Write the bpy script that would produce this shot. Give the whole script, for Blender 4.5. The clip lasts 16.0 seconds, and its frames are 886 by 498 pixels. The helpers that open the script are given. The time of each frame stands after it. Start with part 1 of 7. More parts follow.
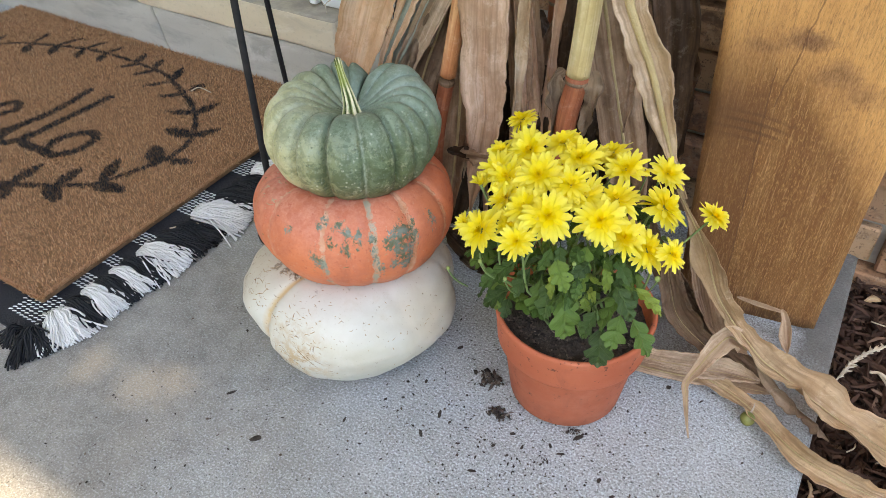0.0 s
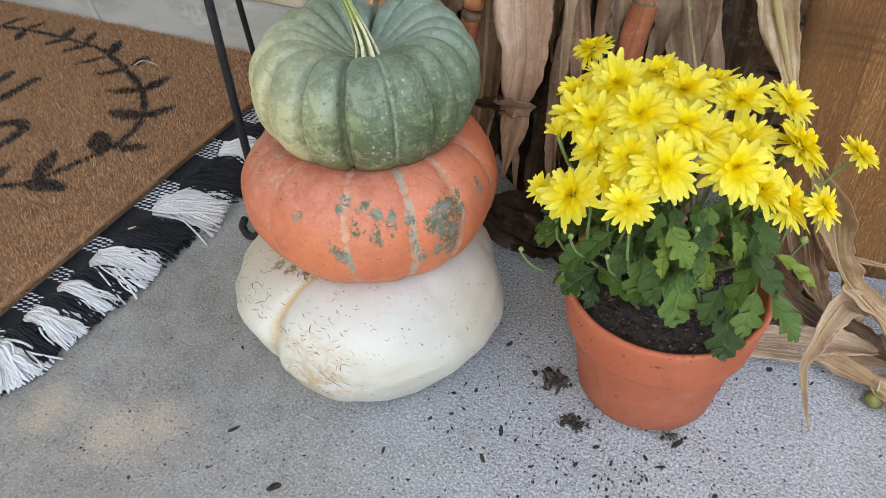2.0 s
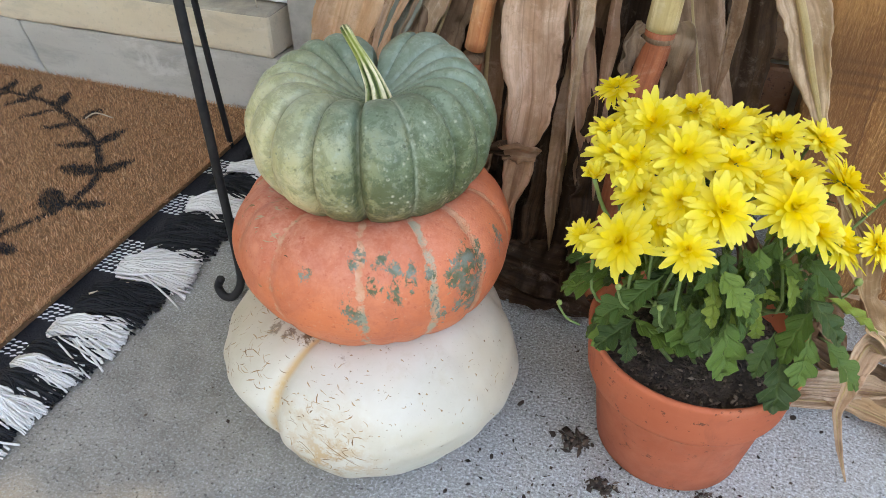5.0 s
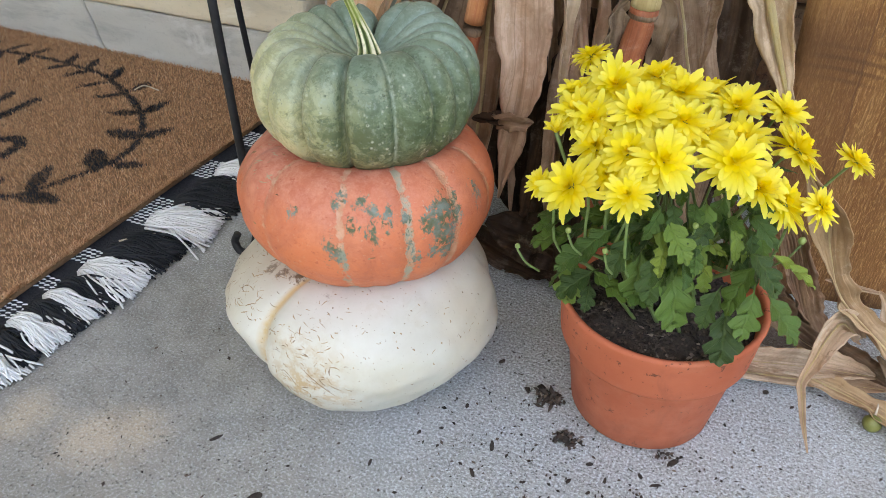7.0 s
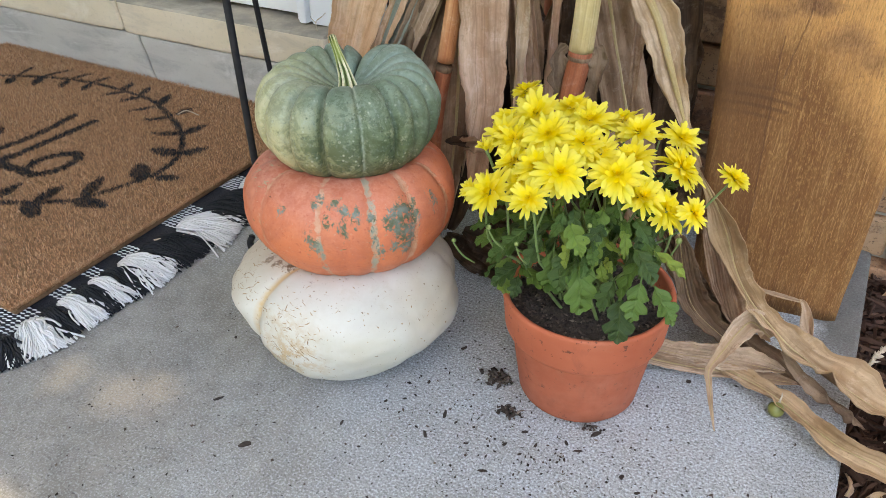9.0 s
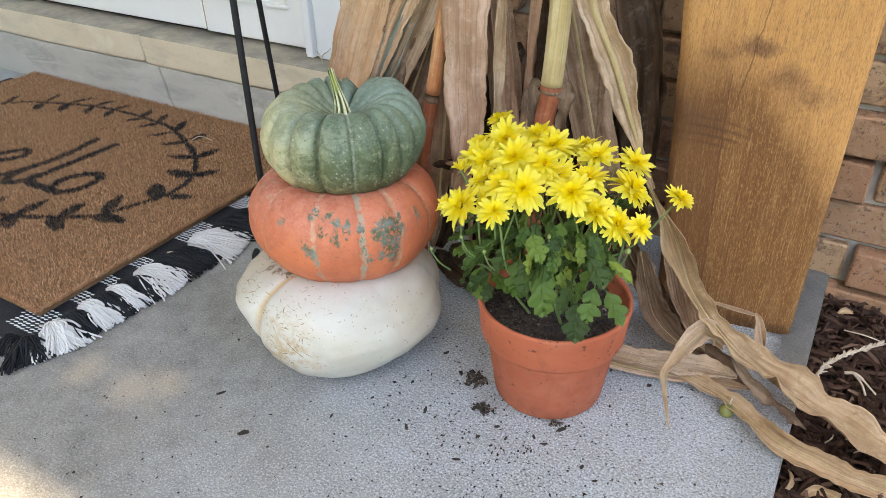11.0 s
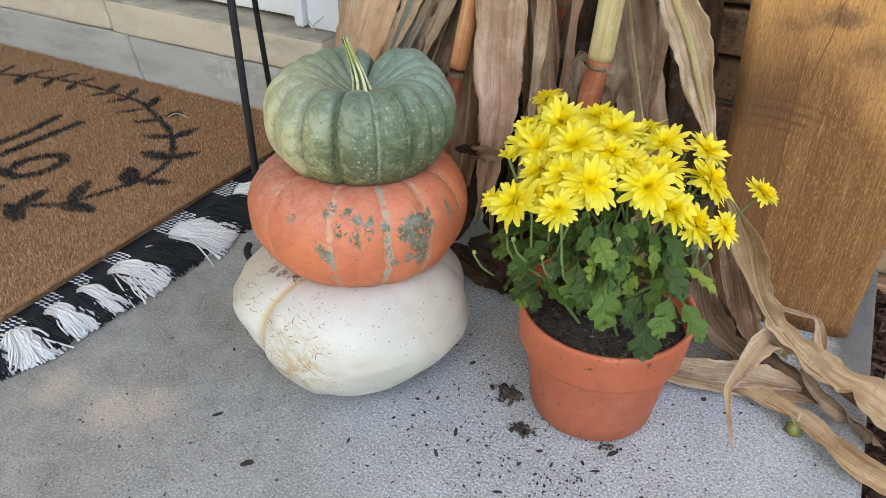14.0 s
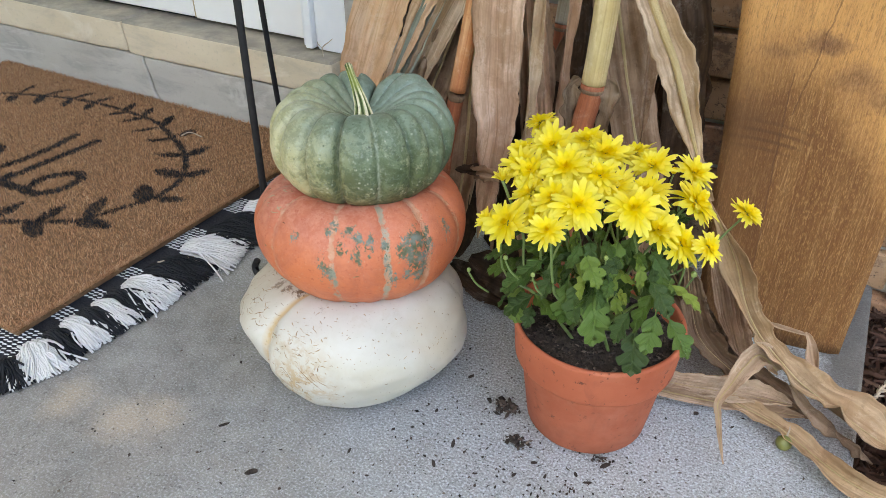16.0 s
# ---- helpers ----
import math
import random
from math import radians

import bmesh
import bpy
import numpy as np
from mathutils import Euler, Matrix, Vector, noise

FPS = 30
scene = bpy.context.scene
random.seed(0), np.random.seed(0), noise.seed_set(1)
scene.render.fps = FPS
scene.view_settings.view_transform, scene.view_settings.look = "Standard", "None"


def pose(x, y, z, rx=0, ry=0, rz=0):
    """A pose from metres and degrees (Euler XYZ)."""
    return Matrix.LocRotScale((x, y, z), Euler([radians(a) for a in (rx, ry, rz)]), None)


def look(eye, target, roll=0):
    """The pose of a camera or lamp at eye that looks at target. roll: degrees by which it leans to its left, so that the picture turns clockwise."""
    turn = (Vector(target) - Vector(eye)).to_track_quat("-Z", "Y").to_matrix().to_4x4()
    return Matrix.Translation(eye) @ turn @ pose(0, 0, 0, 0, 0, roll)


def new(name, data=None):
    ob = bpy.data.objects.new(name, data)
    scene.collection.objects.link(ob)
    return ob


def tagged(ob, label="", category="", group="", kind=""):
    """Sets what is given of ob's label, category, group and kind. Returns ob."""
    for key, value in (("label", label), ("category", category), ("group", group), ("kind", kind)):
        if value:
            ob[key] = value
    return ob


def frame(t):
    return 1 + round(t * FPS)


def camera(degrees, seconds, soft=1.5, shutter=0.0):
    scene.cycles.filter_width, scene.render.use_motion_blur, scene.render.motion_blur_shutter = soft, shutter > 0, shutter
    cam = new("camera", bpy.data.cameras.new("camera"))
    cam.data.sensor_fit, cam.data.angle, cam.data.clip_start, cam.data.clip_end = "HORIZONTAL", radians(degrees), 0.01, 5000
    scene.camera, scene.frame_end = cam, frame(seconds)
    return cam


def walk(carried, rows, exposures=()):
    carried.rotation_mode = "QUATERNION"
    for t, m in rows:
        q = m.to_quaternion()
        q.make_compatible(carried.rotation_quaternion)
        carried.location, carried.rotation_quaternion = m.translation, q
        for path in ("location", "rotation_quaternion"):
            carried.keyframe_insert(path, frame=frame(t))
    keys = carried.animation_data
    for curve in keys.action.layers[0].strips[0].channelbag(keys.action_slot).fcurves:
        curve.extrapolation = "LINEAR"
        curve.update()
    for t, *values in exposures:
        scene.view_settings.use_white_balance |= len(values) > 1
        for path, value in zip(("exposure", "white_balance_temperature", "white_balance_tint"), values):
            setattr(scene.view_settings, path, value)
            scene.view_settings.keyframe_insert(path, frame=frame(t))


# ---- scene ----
cam = camera(62.8, 16.0, soft=0.8)
PATH = [
    (0, (0.0439, 0.1097, 0.7064), (-0.7973, 1.4567, -0.651), -1.4),
    (0.5, (0.0063, 0.1358, 0.6897), (-0.8005, 1.4787, -0.6949), -2),
    (1, (-0.0408, 0.1536, 0.6678), (-0.8088, 1.4902, -0.744), -2.7),
    (1.5, (-0.0815, 0.1672, 0.6207), (-0.8182, 1.5069, -0.8036), -3.3),
    (2, (-0.1055, 0.1829, 0.5946), (-0.8067, 1.556, -0.8161), -3),
    (2.5, (-0.1244, 0.1965, 0.5779), (-0.79, 1.6103, -0.8088), -2.4),
    (3, (-0.1411, 0.2069, 0.5653), (-0.7723, 1.6521, -0.8067), -1.9),
    (3.5, (-0.1672, 0.2017, 0.558), (-0.7702, 1.6699, -0.8026), -1.6),
    (4, (-0.1829, 0.2069, 0.5622), (-0.7576, 1.7065, -0.7743), -1),
    (4.2, (-0.186, 0.2059, 0.5664), (-0.7493, 1.7232, -0.7566), -0.7),
    (6.3, (-0.1358, 0.1651, 0.5643), (-0.7764, 1.6793, -0.7252), -0.6),
    (6.5, (-0.1233, 0.162, 0.5622), (-0.7879, 1.6699, -0.7231), -0.5),
    (7, (-0.0982, 0.1557, 0.5528), (-0.8203, 1.6448, -0.7231), -0.6),
    (7.5, (-0.07, 0.1432, 0.5538), (-0.8381, 1.625, -0.7054), -0.5),
    (8, (-0.0491, 0.1358, 0.5664), (-0.8496, 1.6114, -0.6782), -0.7),
    (8.5, (-0.0094, 0.1087, 0.5727), (-0.8402, 1.5842, -0.6521), -1.2),
    (9, (0.0366, 0.0826, 0.6051), (-0.8287, 1.556, -0.5977), -1.6),
    (11.5, (0.1087, 0.0209, 0.6343), (-0.8067, 1.5299, -0.4859), -1.1),
    (12, (0.0867, 0.0293, 0.6301), (-0.8088, 1.5456, -0.4964), -0.7),
    (12.5, (0.0585, 0.0481, 0.626), (-0.8057, 1.5685, -0.5194), -0.3),
    (13, (0.0376, 0.0648, 0.6176), (-0.7984, 1.5842, -0.5497), -0),
    (13.5, (0.0094, 0.0794, 0.6082), (-0.8088, 1.5978, -0.5727), 0.2),
    (14, (-0.0104, 0.0836, 0.5925), (-0.8193, 1.6041, -0.5904), 0.5),
    (14.5, (-0.0042, 0.0773, 0.604), (-0.8214, 1.5999, -0.5716), 0.7),
    (15, (-0.0021, 0.0794, 0.6071), (-0.836, 1.6051, -0.5528), 0.6),
    (15.5, (0.0084, 0.0711, 0.6145), (-0.837, 1.5968, -0.5371), 0.3),
    (16, (0.0136, 0.0721, 0.6113), (-0.8391, 1.5947, -0.5382), -0),
]
walk(cam, [(t, look(eye, target, roll)) for t, eye, target, roll in PATH])

# ---- light ----
scene.view_settings.exposure = 2.42
scene.view_settings.use_white_balance = True
scene.view_settings.white_balance_temperature, scene.view_settings.white_balance_tint = 7680, 10
SUN_ELEV, SUN_AZ = 57.0, -3.0        # height over the horizon; degrees the sun stands left of straight behind the porch front
world = bpy.data.worlds.new("world")
scene.world = world
world.use_nodes = True
wn = world.node_tree.nodes
sky = wn.new("ShaderNodeTexSky")
sky.sky_type = "NISHITA"
sky.sun_disc = False
sky.sun_elevation = radians(SUN_ELEV)
sky.sun_rotation = radians(180 + SUN_AZ)
world.node_tree.links.new(sky.outputs[0], wn["Background"].inputs[0])
wn["Background"].inputs[1].default_value = 0.15
sun = new("sun", bpy.data.lights.new("sun", "SUN"))
sun.data.energy, sun.data.angle, sun.data.color = 2.2, radians(0.9), (1.0, 0.86, 0.64)
sun.matrix_world = look((-math.sin(radians(SUN_AZ)) * 5, -math.cos(radians(SUN_AZ)) * 5, 5 * math.tan(radians(SUN_ELEV))), (0, 0, 0))


# ---- materials ----
class Mat:
    """A node material with short calls for its nodes."""

    def __init__(self, name, rough=0.7, metal=0.0, coat=0.0, spec=0.5):
        self.m = bpy.data.materials.new(name)
        self.m.use_nodes = True
        self.n, self.l = self.m.node_tree.nodes, self.m.node_tree.links
        self.b = self.n["Principled BSDF"]
        self.b.inputs["Roughness"].default_value = rough
        self.b.inputs["Metallic"].default_value = metal
        self.b.inputs["Coat Weight"].default_value = coat
        self.b.inputs["Specular IOR Level"].default_value = spec
        self.tc = self.n.new("ShaderNodeTexCoord")

    def link(self, a, b):
        self.l.new(a, b)

    def coords(self, kind="Object", scale=(1, 1, 1), shift=None):
        mp = self.n.new("ShaderNodeMapping")
        mp.inputs["Scale"].default_value = scale
        if shift:
            mp.inputs["Location"].default_value = shift
        self.link(self.tc.outputs[kind], mp.inputs[0])
        return mp.outputs[0]

    def noise(self, co, scale, detail=6, rough=0.6, warp=0.0):
        t = self.n.new("ShaderNodeTexNoise")
        self.link(co, t.inputs["Vector"])
        t.inputs["Scale"].default_value, t.inputs["Detail"].default_value = scale, detail
        t.inputs["Roughness"].default_value, t.inputs["Distortion"].default_value = rough, warp
        return t.outputs["Fac"]

    def voronoi(self, co, scale, out="Distance", feature="F1", rand=1.0):
        t = self.n.new("ShaderNodeTexVoronoi")
        t.feature = feature
        self.link(co, t.inputs["Vector"])
        t.inputs["Scale"].default_value = scale
        t.inputs["Randomness"].default_value = rand
        return t.outputs[out]

    def ramp(self, fac, *stops):
        r = self.n.new("ShaderNodeValToRGB")
        self.link(fac, r.inputs[0])
        e = r.color_ramp.elements
        while len(e) < len(stops):
            e.new(0.5)
        for q, (p, c) in zip(e, stops):
            q.position = p
            q.color = (c, c, c, 1) if isinstance(c, (int, float)) else (*c, 1)
        return r.outputs[0]

    def mix(self, fac, a, b, mode="MIX"):
        x = self.n.new("ShaderNodeMix")
        x.data_type, x.blend_type = "RGBA", mode
        for k, v in ((0, fac), (6, a), (7, b)):
            if isinstance(v, (int, float)):
                x.inputs[k].default_value = v if k == 0 else (v, v, v, 1)
            elif isinstance(v, tuple):
                x.inputs[k].default_value = (*v, 1)
            else:
                self.link(v, x.inputs[k])
        return x.outputs[2]

    def math(self, op, a, b=0.0):
        x = self.n.new("ShaderNodeMath")
        x.operation = op
        for k, v in ((0, a), (1, b)):
            if isinstance(v, (int, float)):
                x.inputs[k].default_value = v
            else:
                self.link(v, x.inputs[k])
        return x.outputs[0]

    def near(self, place, radius, soft=0.5, wobble=None, amount=0.0, squash=1.0):
        """1 within radius of a place in the object's space, 0 outside; wobble frays the rim."""
        d = self.n.new("ShaderNodeVectorMath")
        d.operation = "DISTANCE"
        self.link(self.coords("Object", (1, 1, squash)), d.inputs[0])
        d.inputs[1].default_value = (place[0], place[1], place[2] * squash)
        v = d.outputs["Value"]
        if wobble is not None:
            v = self.math("ADD", v, self.math("MULTIPLY", self.math("SUBTRACT", wobble, 0.5), amount))
        r = self.n.new("ShaderNodeMapRange")
        self.link(v, r.inputs[0])
        r.inputs[1].default_value, r.inputs[2].default_value = radius * (1 - soft), radius
        r.inputs[3].default_value, r.inputs[4].default_value = 1, 0
        return r.outputs[0]

    def random(self):
        return self.n.new("ShaderNodeObjectInfo").outputs["Random"]

    def island(self):
        return self.n.new("ShaderNodeNewGeometry").outputs["Random Per Island"]

    def colour(self, c):
        if isinstance(c, tuple):
            self.b.inputs["Base Color"].default_value = (*c, 1)
        else:
            self.link(c, self.b.inputs["Base Color"])
        return self

    def roughness(self, r):
        self.link(r, self.b.inputs["Roughness"])
        return self

    def bump(self, height, strength=0.5, dist=0.002):
        b = self.n.new("ShaderNodeBump")
        self.link(height, b.inputs["Height"])
        b.inputs["Strength"].default_value, b.inputs["Distance"].default_value = strength, dist
        self.link(b.outputs[0], self.b.inputs["Normal"])
        return self

    def thin(self, amount, c):
        """Light that passes through a thin leaf or petal."""
        t = self.n.new("ShaderNodeBsdfTranslucent")
        if isinstance(c, tuple):
            t.inputs[0].default_value = (*c, 1)
        else:
            self.link(c, t.inputs[0])
        m = self.n.new("ShaderNodeMixShader")
        m.inputs[0].default_value = amount
        self.link(self.b.outputs[0], m.inputs[1])
        self.link(t.outputs[0], m.inputs[2])
        self.link(m.outputs[0], self.n["Material Output"].inputs[0])
        return self


def concrete_material():
    m = Mat("porch_concrete", 0.85)
    co = m.coords()
    big, mid = m.noise(co, 2.2, 5, 0.6), m.noise(co, 16, 7, 0.7)
    # broom-finished relief: low ridges with sand grains between dark pits
    fine, sand, grit = m.noise(m.coords("Object", (1.0, 1.3, 1)), 215, 4, 0.7), m.noise(co, 380, 3, 0.65), m.noise(co, 640, 2, 0.5)
    c = m.ramp(big, (0.3, (0.44, 0.475, 0.49)), (0.7, (0.55, 0.59, 0.61)))
    c = m.mix(m.ramp(mid, (0.38, 0.0), (0.75, 0.55)), c, (0.33, 0.31, 0.285))
    # the left floor's shade put into the colour: a darker, browner patch
    brown_side = m.near((-0.70, 0.38, 0), 0.62, 0.65, m.noise(co, 5, 6, 0.7), 0.40)
    brown_tone = m.ramp(m.noise(co, 22, 7, 0.75, 0.4), (0.34, (0.150, 0.134, 0.115)), (0.52, (0.225, 0.205, 0.182)), (0.7, (0.31, 0.285, 0.255)))
    c = m.mix(m.math("MULTIPLY", brown_side, 0.85), c, brown_tone)
    # sun flecks on the slab, painted in as pale warm patches with ragged rims
    st = m.math("MAXIMUM", m.near((-0.585, 0.405, 0), 0.050, 0.7, m.noise(co, 24, 5), 0.06), m.math("MAXIMUM", m.near((-0.555, 0.425, 0), 0.040, 0.7, m.noise(co, 30, 5), 0.05), m.near((-0.665, 0.39, 0), 0.038, 0.7, m.noise(co, 30, 5), 0.05)))
    c = m.mix(m.math("MULTIPLY", st, 0.62), c, (0.50, 0.41, 0.315))
    # grains of sand laid bare, and fine dark pits between them
    bare = m.math("SUBTRACT", 1.0, m.math("MULTIPLY", brown_side, 0.75))
    c = m.mix(m.math("MULTIPLY", m.math("MULTIPLY", m.ramp(fine, (0.36, 1.0), (0.47, 0.0)), 0.58), bare), c, (0.13, 0.13, 0.13))
    c = m.mix(m.math("MULTIPLY", m.math("MULTIPLY", m.ramp(sand, (0.52, 0.0), (0.60, 1.0)), 0.75), bare), c, (0.74, 0.81, 0.86))
    c = m.mix(m.math("MULTIPLY", m.math("MULTIPLY", m.ramp(sand, (0.36, 1.0), (0.44, 0.0)), 0.55), bare), c, (0.12, 0.12, 0.118))
    c = m.mix(m.math("MULTIPLY", m.ramp(grit, (0.30, 1.0), (0.40, 0.0)), 0.45), c, (0.10, 0.095, 0.09))
    pits = m.math("MULTIPLY", m.ramp(m.voronoi(co, 210), (0.13, 1.0), (0.24, 0.0)), m.ramp(m.noise(co, 75, 4, 0.7), (0.44, 0.0), (0.53, 1.0)))
    c = m.mix(m.math("MULTIPLY", pits, m.math("ADD", 0.25, m.math("MULTIPLY", bare, 0.35))), c, (0.07, 0.066, 0.062))
    # dark grey-green band along the worn edge and in the corner by the wall
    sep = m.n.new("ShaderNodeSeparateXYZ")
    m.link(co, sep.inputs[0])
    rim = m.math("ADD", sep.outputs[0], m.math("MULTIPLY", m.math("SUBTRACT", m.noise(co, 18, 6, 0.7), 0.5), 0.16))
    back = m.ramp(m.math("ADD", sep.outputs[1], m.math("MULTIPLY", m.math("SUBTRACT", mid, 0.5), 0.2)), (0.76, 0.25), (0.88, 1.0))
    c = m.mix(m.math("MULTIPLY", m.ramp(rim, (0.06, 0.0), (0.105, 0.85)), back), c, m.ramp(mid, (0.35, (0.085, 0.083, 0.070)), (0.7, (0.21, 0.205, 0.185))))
    m.colour(c)
    h = m.math("ADD", m.math("MULTIPLY", fine, 1.0), m.math("MULTIPLY", sand, 0.55))
    h = m.math("SUBTRACT", m.math("MULTIPLY", h, bare), m.math("MULTIPLY", pits, 0.5))
    return m.bump(m.math("ADD", h, m.math("MULTIPLY", mid, 0.5)), 1.0, 0.0042).m


def step_material(name, lo, hi, dirt, grimy=0.0):
    m = Mat(name, 0.85)
    co = m.coords()
    long = m.coords("Object", (0.4, 1, 1.3))
    c = m.ramp(m.noise(long, 6, 6, 0.6, 0.4), (0.3, lo), (0.7, hi))
    c = m.mix(m.ramp(m.noise(long, 15, 7, 0.68, 0.5), (0.50, 0.0), (0.74, 0.65)), c, dirt)
    c = m.mix(m.ramp(m.noise(long, 9, 6, 0.7, 0.8), (0.60, 0.0), (0.68, 0.5)), c, m_mix(hi, (1, 1, 1), 0.25))
    c = m.mix(m.ramp(m.noise(co, 160, 3), (0.30, 0.25), (0.42, 0.0)), c, dirt)
    if grimy:
        # black weathering on the trodden top of the stone
        sep = m.n.new("ShaderNodeSeparateXYZ")
        m.link(co, sep.inputs[0])
        top = m.math("MULTIPLY", m.math("GREATER_THAN", sep.outputs[2], grimy), m.ramp(m.noise(co, 11, 6, 0.7), (0.30, 0.35), (0.6, 1.0)))
        c = m.mix(m.math("MULTIPLY", top, 0.8), c, (0.20, 0.185, 0.165))
    m.colour(c)
    return m.bump(m.math("ADD", m.noise(co, 25, 6), m.math("MULTIPLY", m.noise(co, 260, 3), 0.5)), 0.5, 0.003).m


def brick_material():
    m = Mat("brick_clay", 0.85)
    co = m.coords()
    r = m.random()
    c = m.ramp(r, (0.0, (0.32, 0.155, 0.085)), (0.35, (0.40, 0.235, 0.13)), (0.7, (0.48, 0.315, 0.185)), (1.0, (0.30, 0.16, 0.095)))
    sh = m.n.new("ShaderNodeVectorMath")
    sh.operation = "ADD"
    m.link(co, sh.inputs[0])
    m.link(m.n.new("ShaderNodeObjectInfo").outputs["Location"], sh.inputs[1])
    co = sh.outputs[0]
    c = m.mix(m.ramp(m.noise(co, 22, 7, 0.7, 0.6), (0.52, 0.0), (0.64, 0.85)), c, (0.12, 0.068, 0.045))
    c = m.mix(m.ramp(m.noise(co, 140, 5, 0.78), (0.56, 0.0), (0.63, 0.8)), c, (0.07, 0.042, 0.03))
    c = m.mix(m.ramp(m.noise(co, 60, 5, 0.7), (0.52, 0.0), (0.75, 0.6)), c, (0.50, 0.37, 0.26))
    m.colour(c)
    return m.bump(m.math("ADD", m.noise(co, 90, 6, 0.7), m.math("MULTIPLY", m.noise(co, 20, 3), 1.2)), 0.8, 0.003).m


def grain(name, stops, scale, bump=0.5, dist=0.002, rough=0.8, detail=7, spots=None, kind="Object", stretch=(1, 1, 1), spec=0.5):
    m = Mat(name, rough, spec=spec)
    co = m.coords(kind, stretch)
    n1, n2 = m.noise(co, scale, detail, 0.65), m.noise(co, scale * 9, 4, 0.7)
    c = m.ramp(n1, *stops)
    if spots:
        c = m.mix(m.ramp(n2, (0.5, 0.0), (0.7, 0.7)), c, spots)
    m.colour(c)
    return m.bump(m.math("ADD", n1, m.math("MULTIPLY", n2, 0.5)), bump, dist).m


def islands(name, stops, rough=0.8, grainscale=200, bump=0.4, spec=0.3):
    m = Mat(name, rough, spec=spec)
    co = m.coords()
    n = m.noise(co, grainscale, 4, 0.7)
    c = m.ramp(m.island(), *stops)
    c = m.mix(m.math("MULTIPLY", n, 0.5), c, m.mix(0.65, c, (0, 0, 0)))
    m.colour(c)
    return m.bump(n, bump, 0.001).m


def husk_material(name, pale, mid, dark, thin=0.22, vein=420):
    """Dried corn leaf: fine veins along the leaf, bleached and rusty blotches, brown edges and flecks."""
    m = Mat(name, 0.6, spec=0.3)
    ob = m.coords("Object")
    lines = m.noise(m.coords("UV", (vein, 2.0, 1)), 1.0, 3, 0.6)
    wide = m.noise(m.coords("UV", (38, 5.0, 1)), 1.0, 6, 0.62, 0.4)
    blotch, fleck = m.noise(ob, 15, 6, 0.6, 0.5), m.noise(ob, 85, 6, 0.75, 0.4)
    c = m.ramp(wide, (0.30, m_mix(mid, dark, 0.45)), (0.47, mid), (0.64, pale))
    c = m.mix(m.ramp(blotch, (0.48, 0.0), (0.66, 0.55)), c, m_mix(mid, dark, 0.4))
    c = m.mix(m.ramp(blotch, (0.32, 0.6), (0.46, 0.0)), c, pale)
    c = m.mix(m.math("MULTIPLY", m.ramp(lines, (0.36, 1.0), (0.55, 0.0)), 0.18), c, dark)
    c = m.mix(m.math("MULTIPLY", m.ramp(lines, (0.56, 0.0), (0.70, 1.0)), 0.22), c, pale)
    c = m.mix(m.ramp(fleck, (0.59, 0.0), (0.66, 0.5)), c, m_mix(mid, dark, 0.8))
    stain = m.noise(m.coords("UV", (45, 20.0, 1)), 1.0, 7, 0.72, 0.6)
    c = m.mix(m.ramp(stain, (0.52, 0.0), (0.66, 0.55)), c, m_mix(mid, dark, 0.6))
    patch = m.noise(ob, 42, 7, 0.78, 0.3)
    c = m.mix(m.ramp(patch, (0.53, 0.0), (0.63, 0.5)), c, m_mix(mid, dark, 0.55))
    c = m.mix(m.ramp(patch, (0.36, 0.45), (0.46, 0.0)), c, m_mix(pale, (1, 1, 1), 0.12))
    for scale, k in (((45, 1.3, 1), 0.42), ((110, 2.2, 1), 0.22)):
        crease = m.math("ABSOLUTE", m.math("SUBTRACT", m.noise(m.coords("UV", scale), 1.0, 2, 0.5), 0.5))
        c = m.mix(m.math("MULTIPLY", m.ramp(crease, (0.006, 1.0), (0.022, 0.0)), k), c, m_mix(mid, dark, 0.9))
    streaky = m.noise(m.coords("UV", (130, 4.0, 1)), 1.0, 6, 0.75)
    c = m.mix(m.ramp(streaky, (0.54, 0.0), (0.66, 0.30)), c, m_mix(mid, dark, 0.75))
    m.colour(c)
    m.bump(m.math("ADD", m.math("MULTIPLY", lines, 0.7), m.math("MULTIPLY", m.noise(ob, 55, 6, 0.7), 1.0)), 0.9, 0.0013)
    return m.thin(thin, c).m


def m_mix(a, b, f):
    return tuple(x + (y - x) * f for x, y in zip(a, b))


